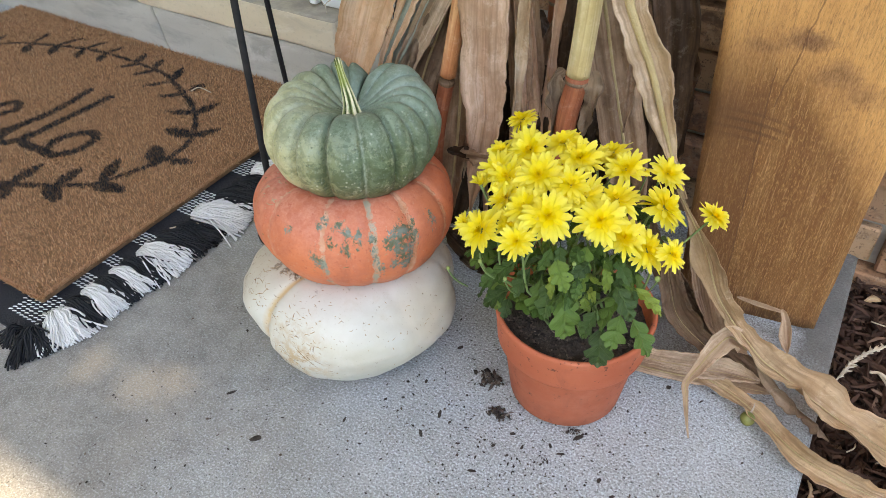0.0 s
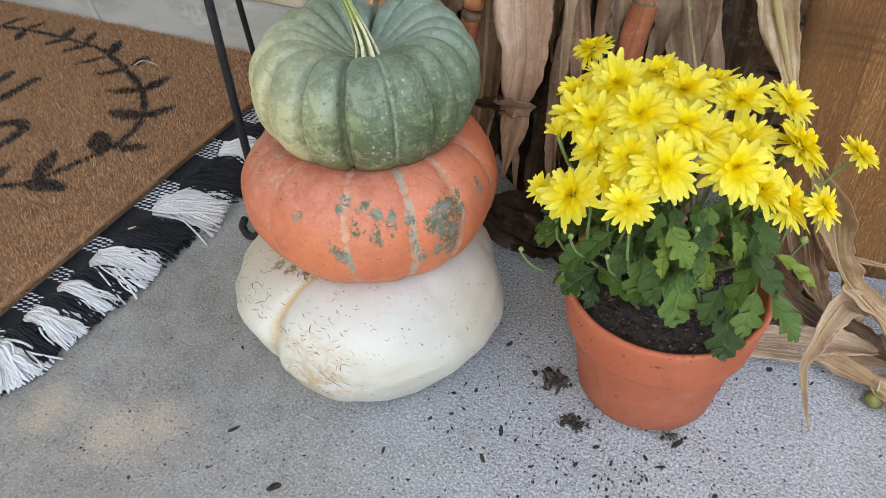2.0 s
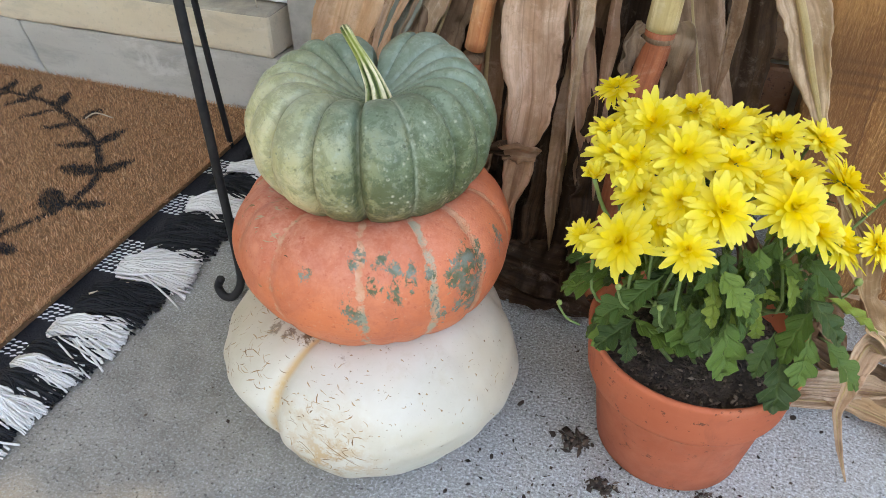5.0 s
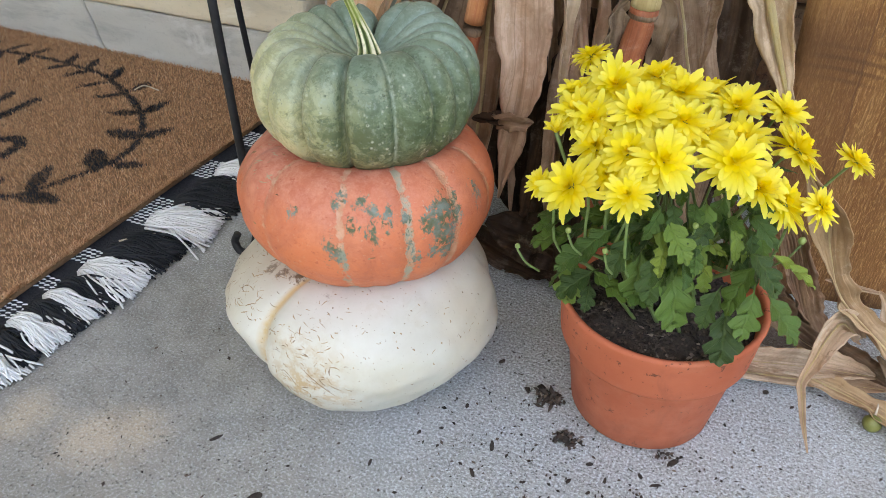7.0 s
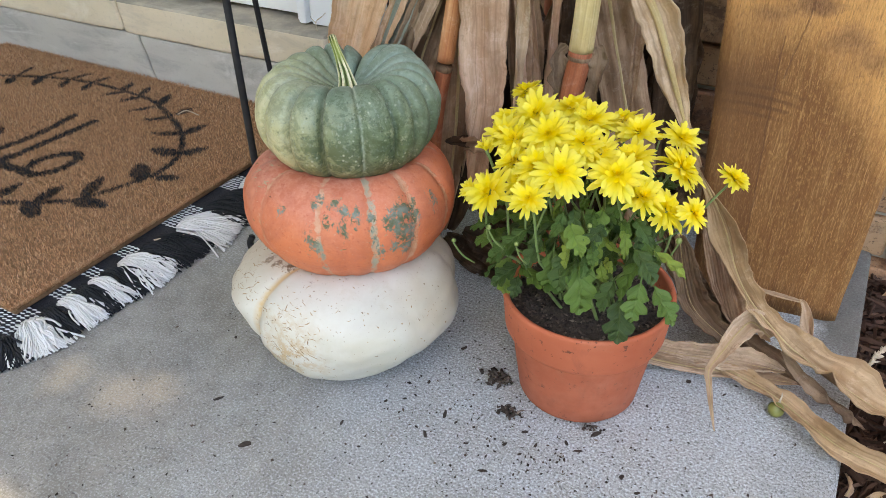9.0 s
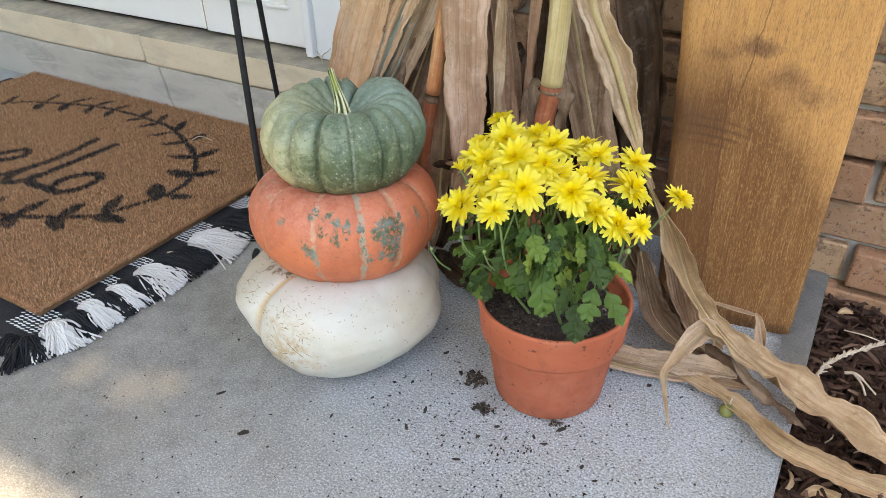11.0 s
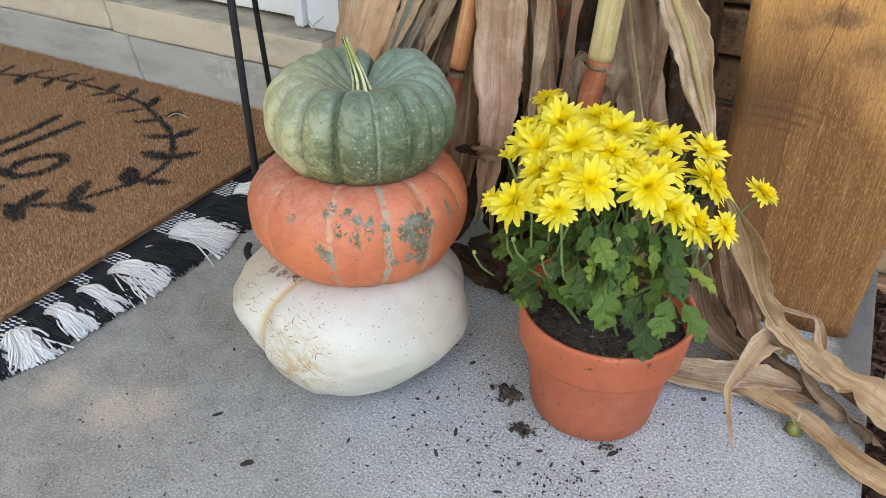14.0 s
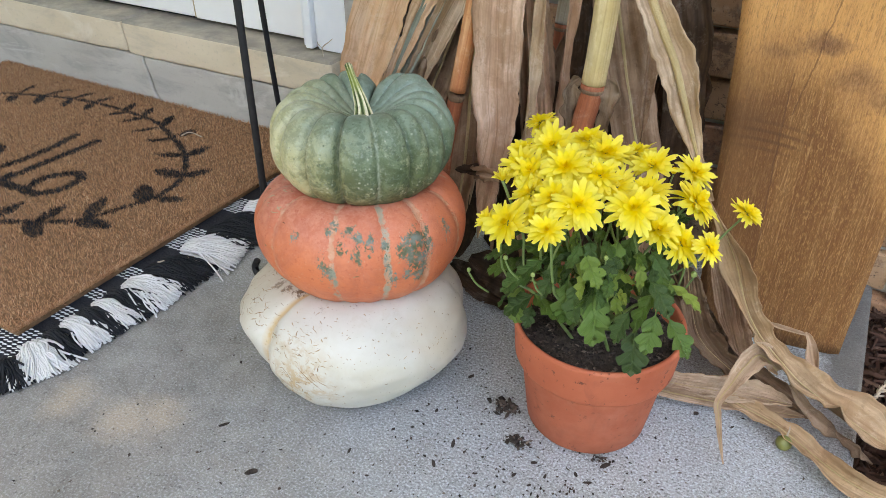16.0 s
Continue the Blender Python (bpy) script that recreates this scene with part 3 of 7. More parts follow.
CEILING_PAINT = grain("ceiling_paint", ((0.3, (0.60, 0.60, 0.58)), (0.7, (0.66, 0.66, 0.64))), 4, 0.1, 0.001, 0.7)
LAWN = grain("lawn", ((0.3, (0.07, 0.10, 0.03)), (0.7, (0.14, 0.17, 0.06))), 3, 0.6, 0.02, 0.9, spots=(0.16, 0.14, 0.07))
SOIL_BED = grain("bed_soil", ((0.3, (0.030, 0.020, 0.016)), (0.7, (0.062, 0.042, 0.034))), 40, 0.9, 0.01, 0.95)
MULCH = islands("mulch_chips", ((0.0, (0.030, 0.015, 0.010)), (0.5, (0.068, 0.034, 0.023)), (0.9, (0.11, 0.060, 0.040)), (1.0, (0.22, 0.14, 0.10))), 0.85)
COIR_BASE = grain("coir_backing", ((0.3, (0.17, 0.088, 0.042)), (0.7, (0.30, 0.165, 0.083))), 60, 0.8, 0.003, 0.95)
COIR = islands("coir_fibre", ((0.0, (0.37, 0.180, 0.086)), (0.5, (0.59, 0.320, 0.168)), (0.9, (0.73, 0.43, 0.235)), (1.0, (0.84, 0.60, 0.39))), 0.8)
COIR_BLACK = islands("painted_coir_fibre", ((0.0, (0.010, 0.011, 0.013)), (0.8, (0.026, 0.028, 0.033)), (1.0, (0.07, 0.07, 0.075))), 0.75)
YARN_BLACK = islands("black_yarn", ((0.0, (0.010, 0.011, 0.014)), (1.0, (0.028, 0.030, 0.036))), 0.95, 500)
YARN_WHITE = islands("white_yarn", ((0.0, (0.76, 0.75, 0.75)), (1.0, (0.88, 0.88, 0.88))), 0.95, 500)
RUG_BLACK = grain("black_rug_weave", ((0.3, (0.012, 0.013, 0.018)), (0.7, (0.030, 0.032, 0.042))), 300, 0.9, 0.003, 0.95)
IRON = grain("black_iron", ((0.3, (0.018, 0.018, 0.020)), (0.7, (0.030, 0.030, 0.032))), 80, 0.35, 0.001, 0.55, spec=0.2)
HUSK_TAN = husk_material("tan_husk", (0.76, 0.595, 0.435), (0.58, 0.41, 0.265), (0.22, 0.122, 0.062))
HUSK_GOLD = husk_material("golden_tan_husk", (0.70, 0.51, 0.325), (0.53, 0.355, 0.20), (0.21, 0.115, 0.052))
HUSK_BROWN = husk_material("brown_husk", (0.40, 0.275, 0.18), (0.25, 0.16, 0.10), (0.085, 0.046, 0.026))
HUSK_PALE = husk_material("bleached_tan_husk", (0.90, 0.68, 0.47), (0.82, 0.54, 0.32), (0.48, 0.24, 0.105), 0.3)
HUSK_PINK = husk_material("pinkish_tan_husk", (0.80, 0.575, 0.425), (0.62, 0.395, 0.26), (0.30, 0.155, 0.085))
HUSK_GREY = husk_material("grey_brown_husk", (0.58, 0.39, 0.26), (0.40, 0.25, 0.155), (0.13, 0.066, 0.036))
# near-black: the shade between the stalks is put into this leaf colour
HUSK_DARK = husk_material("dark_brown_husk", (0.13, 0.074, 0.042), (0.062, 0.034, 0.019), (0.024, 0.013, 0.008))
HUSK_GREEN = husk_material("grey_green_husk", (0.46, 0.46, 0.37), (0.32, 0.335, 0.265), (0.17, 0.175, 0.125))
MIDRIB = husk_material("pale_midrib", (0.74, 0.61, 0.35), (0.62, 0.48, 0.25), (0.38, 0.26, 0.12), 0.05)
CANE_YELLOW = husk_material("yellow_cane", (0.82, 0.70, 0.42), (0.70, 0.56, 0.28), (0.42, 0.28, 0.12), 0.0, 200)
CANE_PALE = husk_material("pale_cane", (0.56, 0.50, 0.38), (0.44, 0.38, 0.28), (0.27, 0.21, 0.14), 0.0, 200)
CANE_ORANGE = husk_material("orange_cane", (0.80, 0.47, 0.24), (0.66, 0.30, 0.125), (0.42, 0.115, 0.048), 0.0, 200)
CANE_RED = husk_material("red_brown_cane", (0.52, 0.20, 0.095), (0.43, 0.13, 0.06), (0.20, 0.065, 0.035), 0.0, 200)
WOOD = wood_material()
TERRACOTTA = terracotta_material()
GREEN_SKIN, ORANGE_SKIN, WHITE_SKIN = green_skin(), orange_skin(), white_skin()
STEM_CORK = stem_material()
CUT_CORK = grain("dry_cut_stem", ((0.3, (0.40, 0.30, 0.18)), (0.7, (0.56, 0.46, 0.32))), 200, 0.5, 0.001, 0.9)
SCAR = islands("brown_scars", ((0.0, (0.56, 0.46, 0.33)), (0.55, (0.47, 0.34, 0.21)), (0.88, (0.34, 0.21, 0.11)), (1.0, (0.12, 0.07, 0.04))), 0.85)
SOIL = islands("potting_soil", ((0.0, (0.024, 0.019, 0.016)), (0.6, (0.075, 0.058, 0.049)), (0.95, (0.14, 0.105, 0.085)), (1.0, (0.26, 0.22, 0.18))), 0.95)
SOIL_BASE = grain("potting_soil_base", ((0.3, (0.022, 0.017, 0.014)), (0.7, (0.075, 0.056, 0.045))), 90, 1.0, 0.006, 0.95)


def leaf_material():
    """Matt green mum leaf with paler veins: the UV holds the distance from the midrib and the way along it."""
    m = Mat("mum_leaf", 0.5, spec=0.4)
    co = m.coords("Object")
    uv = m.n.new("ShaderNodeSeparateXYZ")
    m.link(m.tc.outputs["UV"], uv.inputs[0])
    c = m.ramp(m.random(), (0.0, (0.022, 0.052, 0.010)), (0.5, (0.050, 0.108, 0.019)), (0.84, (0.105, 0.185, 0.030)), (1.0, (0.27, 0.35, 0.055)))
    c = m.mix(m.ramp(m.noise(co, 9, 5, 0.7), (0.45, 0.0), (0.7, 0.5)), c, m.mix(0.5, c, (0.12, 0.16, 0.05)))
    rib = m.ramp(uv.outputs[0], (0.010, 1.0), (0.028, 0.0))
    way = m.math("FRACT", m.math("MULTIPLY", m.math("SUBTRACT", uv.outputs[1], m.math("MULTIPLY", uv.outputs[0], 1.1)), 6.5))
    vein = m.ramp(m.math("ABSOLUTE", m.math("SUBTRACT", way, 0.5)), (0.03, 1.0), (0.12, 0.0))
    lines = m.math("MAXIMUM", rib, m.math("MULTIPLY", vein, 0.6))
    c = m.mix(m.math("MULTIPLY", lines, 0.3), c, m.mix(0.5, c, (0.22, 0.30, 0.10)))
    m.colour(c)
    m.bump(m.math("SUBTRACT", m.noise(co, 30, 5), m.math("MULTIPLY", lines, 0.8)), 0.7, 0.0012)
    return m.thin(0.12, m.mix(0.5, c, (0.14, 0.28, 0.04))).m


def petal_material():
    m = Mat("yellow_petal", 0.55, spec=0.3)
    uv = m.n.new("ShaderNodeSeparateXYZ")
    m.link(m.tc.outputs["UV"], uv.inputs[0])
    c = m.ramp(uv.outputs[1], (0.0, (0.95, 0.70, 0.005)), (0.22, (0.96, 0.80, 0.010)), (0.5, (0.96, 0.83, 0.030)), (1.0, (0.96, 0.88, 0.17)))
    c = m.mix(m.math("MULTIPLY", m.island(), 0.2), c, (0.95, 0.88, 0.18))
    c = m.mix(m.math("MULTIPLY", m.noise(m.coords("UV", (16, 1.5, 1)), 1.0, 2), 0.10), c, (0.84, 0.62, 0.01))
    m.colour(c)
    return m.thin(0.42, m.mix(0.4, c, (0.96, 0.84, 0.06))).m


LEAF, PETAL = leaf_material(), petal_material()
STEM_GREEN = grain("green_stem", ((0.3, (0.10, 0.17, 0.05)), (0.7, (0.21, 0.29, 0.10))), 120, 0.3, 0.0005, 0.5)
BUD_GREEN = grain("bud_green", ((0.3, (0.16, 0.24, 0.06)), (0.7, (0.30, 0.36, 0.12))), 200, 0.3, 0.0005, 0.5)
SEED_POD = grain("olive_pod", ((0.3, (0.12, 0.13, 0.03)), (0.7, (0.22, 0.22, 0.06))), 90, 0.3, 0.001, 0.4)
STRAW = grain("bleached_straw", ((0.3, (0.44, 0.36, 0.26)), (0.7, (0.66, 0.58, 0.46))), 150, 0.5, 0.001, 0.8)


# ---- building blocks ----
def stands(ob):
    """Where an object stands in the world."""
    return stands(ob.parent) @ ob.matrix_parent_inverse @ ob.matrix_basis if ob.parent else ob.matrix_basis.copy()


def hold(ob, parent):
    """Parents ob, built in world space, under a thing that stands elsewhere."""
    if parent is not None:
        ob.parent = parent
        ob.matrix_parent_inverse = stands(parent).inverted()
    return ob


def finish(name, bm, material, smooth=True, parent=None):
    me = bpy.data.meshes.new(name)
    bm.to_mesh(me)
    bm.free()
    for q in material if isinstance(material, (list, tuple)) else [material]:
        me.materials.append(q)
    if smooth:
        me.polygons.foreach_set("use_smooth", [True] * len(me.polygons))
    return hold(new(name, me), parent)


def part(name, bm, material, parent, label="", smooth=True):
    ob = finish(name, bm, material, smooth, parent)
    return tagged(ob, label) if label else ob


def raw(name, verts, faces, material, parent=None, smooth=False, uvs=None):
    me = bpy.data.meshes.new(name)
    me.from_pydata([tuple(v) for v in verts], [], faces)
    me.materials.append(material)
    if uvs is not None:
        lay = me.uv_layers.new(name="UVMap")
        idx = np.zeros(len(me.loops), dtype=np.int32)
        me.loops.foreach_get("vertex_index", idx)
        lay.data.foreach_set("uv", np.asarray(uvs, dtype=np.float32)[idx].ravel())
    if smooth:
        me.polygons.foreach_set("use_smooth", [True] * len(me.polygons))
    return hold(new(name, me), parent)


def empty(name, place, label, category, group=""):
    ob = new(name)
    ob.location = place
    ob.empty_display_size = 0.05
    return tagged(ob, label, category, group)


def box(bm, lo, hi, bevel=0.0, seg=2):
    r = bmesh.ops.create_cube(bm, size=1)
    for v in r["verts"]:
        v.co = Vector([(a + b) / 2 + c * (b - a) for a, b, c in zip(lo, hi, v.co)])
    if bevel:
        es = list({e for v in r["verts"] for e in v.link_edges})
        bmesh.ops.bevel(bm, geom=es, offset=bevel, segments=seg, affect="EDGES", profile=0.6)


def spline(points, n):
    """Points along a smooth curve through the given ones (tuples of any length)."""
    p = np.array(points, float)
    p = np.vstack([2 * p[0] - p[1], p, 2 * p[-1] - p[-2]])
    out = []
    for u in np.linspace(0, len(points) - 1 - 1e-9, n):
        i, f = int(u), u - int(u)
        a, b, c, d = p[i:i + 4]
        out.append(0.5 * (2 * b + (c - a) * f + (2 * a - 5 * b + 4 * c - d) * f * f + (3 * b - a - 3 * c + d) * f ** 3))
    return np.array(out)


def tube_data(points, radii, sides=8, cap=True):
    """Verts, faces and UVs of a round bar along points."""
    P = np.array(points, float)
    T = np.gradient(P, axis=0)
    T /= np.linalg.norm(T, axis=1)[:, None] + 1e-12
    up = np.array([0.31, 0.57, 0.76]) if abs(T[0] @ np.array([0.31, 0.57, 0.76])) < 0.9 else np.array([1.0, 0, 0])
    verts, uvs, dist = [], [], 0.0
    for i, (c, t) in enumerate(zip(P, T)):
        a = np.cross(t, up)
        a /= np.linalg.norm(a)
        up = np.cross(a, t)
        if i:
            dist += np.linalg.norm(P[i] - P[i - 1])
        for k in range(sides):
            w = 2 * math.pi * k / sides
            verts.append(c + radii[i] * (math.cos(w) * a + math.sin(w) * up))
            uvs.append((k / sides * 0.08, dist))
    faces = [(i * sides + k, i * sides + (k + 1) % sides, (i + 1) * sides + (k + 1) % sides, (i + 1) * sides + k) for i in range(len(P) - 1) for k in range(sides)]
    if cap:
        faces += [tuple(range(sides))[::-1], tuple((len(P) - 1) * sides + k for k in range(sides))]
    return verts, faces, uvs


def tube(name, points, radii, material, parent=None, sides=8):
    radii = radii if hasattr(radii, "__len__") else [radii] * len(points)
    v, f, u = tube_data(points, radii, sides)
    return raw(name, v, f, material, parent, True, u)


# ---- structure ----
SLAB_X, WALL_Y, STEP_Y = 0.141, 1.105, 1.075
rng = np.random.default_rng(7)


def slab():
    bm = bmesh.new()
    box(bm, (-3.2, -0.22, -0.16), (SLAB_X, WALL_Y + 0.02, 0.0), 0.011, 3)
    es = [e for e in bm.edges if e.calc_length() > 1.5 and abs(e.verts[0].co.x - SLAB_X) < 0.03 and abs(e.verts[1].co.x - SLAB_X) < 0.03]
    bmesh.ops.subdivide_edges(bm, edges=es, cuts=90, use_grid_fill=False)
    for v in bm.verts:
        if v.co.x > SLAB_X - 0.03 and v.co.z > -0.1:
            v.co.x += 0.0035 * noise.noise(Vector((0, v.co.y * 9, 3))) + 0.002 * noise.noise(Vector((0, v.co.y * 40, 8)))
            v.co.z += 0.0012 * noise.noise(Vector((v.co.y * 30, 5, 1)))
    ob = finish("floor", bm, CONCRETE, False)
    return tagged(ob, "grey pitted concrete porch slab with worn edge", "floor", kind="structure")


slab()

# lawn to the horizon, with the dark planting bed beside the slab
bm = bmesh.new()
bmesh.ops.create_grid(bm, x_segments=1, y_segments=1, size=600)
for v in bm.verts:
    v.co.z = -0.075
tagged(finish("ground", bm, LAWN, False), "lawn around the house", "ground", kind="structure")
bm = bmesh.new()
bmesh.ops.create_grid(bm, x_segments=60, y_segments=60, size=0.5)
for v in bm.verts:
    v.co = Vector((SLAB_X + 0.005 + (v.co.x + 0.5) * 1.25, -0.2 + (v.co.y + 0.5) * 1.32, -0.05))
    v.co.z += 0.012 * noise.noise(v.co * 12) + (0.006 if v.co.y > 1.0 else 0)
tagged(finish("planting_bed", bm, SOIL_BED), "dark soil bed under shredded mulch", "soil", kind="structure")


def mulch():
    r = np.random.default_rng(11)
    verts, faces = [], []
    for i in range(6500):
        x = SLAB_X + 0.006 + r.random() ** 1.3 * 0.72
        y = 0.35 + r.random() * 0.75
        ln, w, th = r.uniform(0.006, 0.026) * (1.25 if r.random() < 0.25 else 1), r.uniform(0.0012, 0.0038), r.uniform(0.0008, 0.0022)
        a, tilt = r.uniform(0, 2 * math.pi), r.normal(0, 0.22)
        d = np.array([math.cos(a) * math.cos(tilt), math.sin(a) * math.cos(tilt), math.sin(tilt)])
        s = np.array([-math.sin(a), math.cos(a), r.normal(0, 0.3)])
        n = np.cross(d, s)
        c = np.array([x, y, -0.038 + r.random() ** 2 * 0.016])
        if x - ln < SLAB_X and c[2] + abs(math.sin(tilt)) * ln > -0.01:
            c[0] = SLAB_X + ln + 0.006
        bend = r.normal(0, 0.12) * ln
        b = len(verts)
        for k, (u, ww) in enumerate(((-1, r.uniform(0.1, 0.6)), (0, 1.0), (1, r.uniform(0.0, 0.5)))):
            m = c + d * ln * u + n * bend * (1 - u * u) + s * r.normal(0, 0.15) * ln * (u == 0)
            verts += [m + s * w * ww - n * th, m - s * w * ww - n * th, m + n * th]
        faces += [(b + j * 3 + k, b + j * 3 + (k + 1) % 3, b + j * 3 + 3 + (k + 1) % 3, b + j * 3 + 3 + k) for j in range(2) for k in range(3)]
        faces += [(b, b + 2, b + 1), (b + 6, b + 7, b + 8)]
    tagged(raw("mulch", verts, faces, MULCH), "dark brown shredded bark mulch in the bed", "mulch", kind="stuff")


mulch()

# door step: grey riser with the tan sill stones on it
SILL_Z, RISER_Z, STEP_R = 0.178, 0.107, -0.772
step = empty("door_step", (-1.5, STEP_Y, 0), "two-tier concrete door step with cracked tan sill", "step")
step["kind"] = "structure"


CRACK_A, CRACK_B = -1.318, -1.262


def stone_block(name, lo, hi, material, seed, bevel=0.006, label=""):
    bm = bmesh.new()
    box(bm, lo, hi, bevel, 3)
    bmesh.ops.subdivide_edges(bm, edges=[e for e in bm.edges if e.calc_length() > 0.04], cuts=14, use_grid_fill=True)
    for v in bm.verts:
        q = v.co * 14 + Vector((seed, 0, 0))
        v.co += 0.0022 * Vector((0, noise.noise(q), noise.noise(q + Vector((9, 9, 9)))))
        for at, amp in ((CRACK_A, 0.007), (CRACK_B, 0.010)):
            if abs(v.co.x - at) < 0.012:
                v.co.x += amp * noise.noise(Vector((at, v.co.y * 8, v.co.z * 26))) + (0.25 * (v.co.z - 0.05) * -1 if at == CRACK_B else 0)
    return part(name, bm, material, step, label, False)


stone_block("riser", (-3.0, STEP_Y, -0.02), (CRACK_B - 0.0022, 1.3, RISER_Z), STEP_LOW, 1)
stone_block("riser", (CRACK_B + 0.0022, STEP_Y, -0.02), (STEP_R, 1.3, RISER_Z), STEP_LOW, 4)
stone_block("sill_stone", (-3.0, STEP_Y - 0.004, RISER_Z + 0.002), (CRACK_A - 0.0025, 1.3, SILL_Z), STEP_TOP, 2, 0.009)
stone_block("sill_stone", (CRACK_A + 0.0025, STEP_Y - 0.004, RISER_Z + 0.002), (STEP_R - 0.004, 1.3, SILL_Z), STEP_TOP, 5, 0.009)

# entry door with its sidelight panel, jamb and casing, set back on the sill
DOOR_Y = 1.135
door = empty("door_1", (-1.6, DOOR_Y, SILL_Z), "closed white panelled entry door above the step", "door")
door["kind"] = "structure"
bm = bmesh.new()
box(bm, (-2.9, DOOR_Y, SILL_Z + 0.013), (-1.166, DOOR_Y + 0.05, 2.2), 0.002, 1)
part("door_leaf", bm, WHITE_PAINT, door, smooth=False)
bm = bmesh.new()
box(bm, (-1.162, DOOR_Y + 0.001, SILL_Z + 0.010), (-0.872, DOOR_Y + 0.05, 2.2), 0.002, 1)
side = part("sidelight_panel", bm, WHITE_PAINT, door, smooth=False)
bm = bmesh.new()
for lo, hi in (((-1.10, DOOR_Y - 0.007, 0.262), (-0.915, DOOR_Y + 0.002, 0.271)), ((-1.10, DOOR_Y - 0.007, 0.272), (-1.091, DOOR_Y + 0.002, 0.9)), ((-0.924, DOOR_Y - 0.007, 0.272), (-0.915, DOOR_Y + 0.002, 0.9))):
    box(bm, lo, hi, 0.003, 2)
part("panel_moulding", bm, WHITE_PAINT, side, smooth=False)
bm = bmesh.new()
box(bm, (-1.1655, DOOR_Y + 0.003, SILL_Z + 0.012), (-1.1625, DOOR_Y + 0.02, 2.2))
part("weatherstrip", bm, BRONZE_STRIP, door, "thin tan weatherstrip", False)
bm = bmesh.new()
for x0, x1, y0 in ((-0.870, -0.860, 1.118), (-0.859, -0.842, 1.108), (-0.841, -0.832, 1.120), (-0.831, -0.765, 1.112)):
    box(bm, (x0, y0, SILL_Z + 0.004), (x1, 1.20, 2.25), 0.003, 2)
part("door_casing", bm, TRIM_PAINT, door, "grooved grey-white casing", False)
# dark strip that stands in for the shadow gap under the door
bm = bmesh.new()
box(bm, (-2.9, 1.16, SILL_Z + 0.001), (-0.873, 1.20, SILL_Z + 0.012))
part("threshold", bm, IRON, door, "dark strip for the shadow gap under the door", False)

# walls, porch ceiling
bm = bmesh.new()
box(bm, (-0.765, WALL_Y + 0.006, -0.3), (3.2, WALL_Y + 0.12, 2.6))
box(bm, (-3.4, 1.22, -0.3), (-0.765, 1.36, 2.6))
wall = tagged(finish("wall_north", bm, MORTAR, False), "brown brick house wall with pale mortar joints", "wall", kind="structure")
# porch ceiling out of view, its edges placed to shape sun and sky light
ROOF_Z = 2.45
ROOF_Y = 0.244 - ROOF_Z / math.tan(radians(SUN_ELEV)) * math.cos(radians(SUN_AZ))
bm = bmesh.new()
box(bm, (-4.6, ROOF_Y, ROOF_Z), (0.38, 1.3, ROOF_Z + 0.12))
tagged(finish("ceiling", bm, CEILING_PAINT, False), "painted porch ceiling", "ceiling", kind="structure")
# unseen plain wall, added to keep light off the slab's left side
bm = bmesh.new()
box(bm, (-2.45, -1.75, -0.1), (-2.3, 1.2, ROOF_Z - 0.002))
tagged(finish("wall_west", bm, CEILING_PAINT, False), "unseen plain wall added to block light from the side", "wall", kind="structure")

# unseen hedge blocks added in front and beside the porch to cut low skylight
for name, lo, hi in (("hedge_south", (-12.0, -6.4, -0.1), (2.5, -5.2, 3.2)), ("hedge_east", (7.0, -7.0, -0.1), (8.2, 8.0, 1.7))):
    bm = bmesh.new()
    box(bm, lo, hi)
    bmesh.ops.subdivide_edges(bm, edges=bm.edges[:], cuts=40, use_grid_fill=True)
    for v in bm.verts:
        v.co += 0.16 * Vector((noise.noise(v.co * 2.1), noise.noise(v.co * 2.3 + Vector((5, 0, 0))), noise.noise(v.co * 2.7)))
    tagged(finish(name, bm, LAWN, False), "unseen dark green hedge block added to cut low skylight", "hedge", kind="structure")


# ---- pumpkins ----
def axis_turn(lean):
    return Vector((0, 0, 1)).rotation_difference(Vector((*lean, 1)).normalized()).to_matrix()


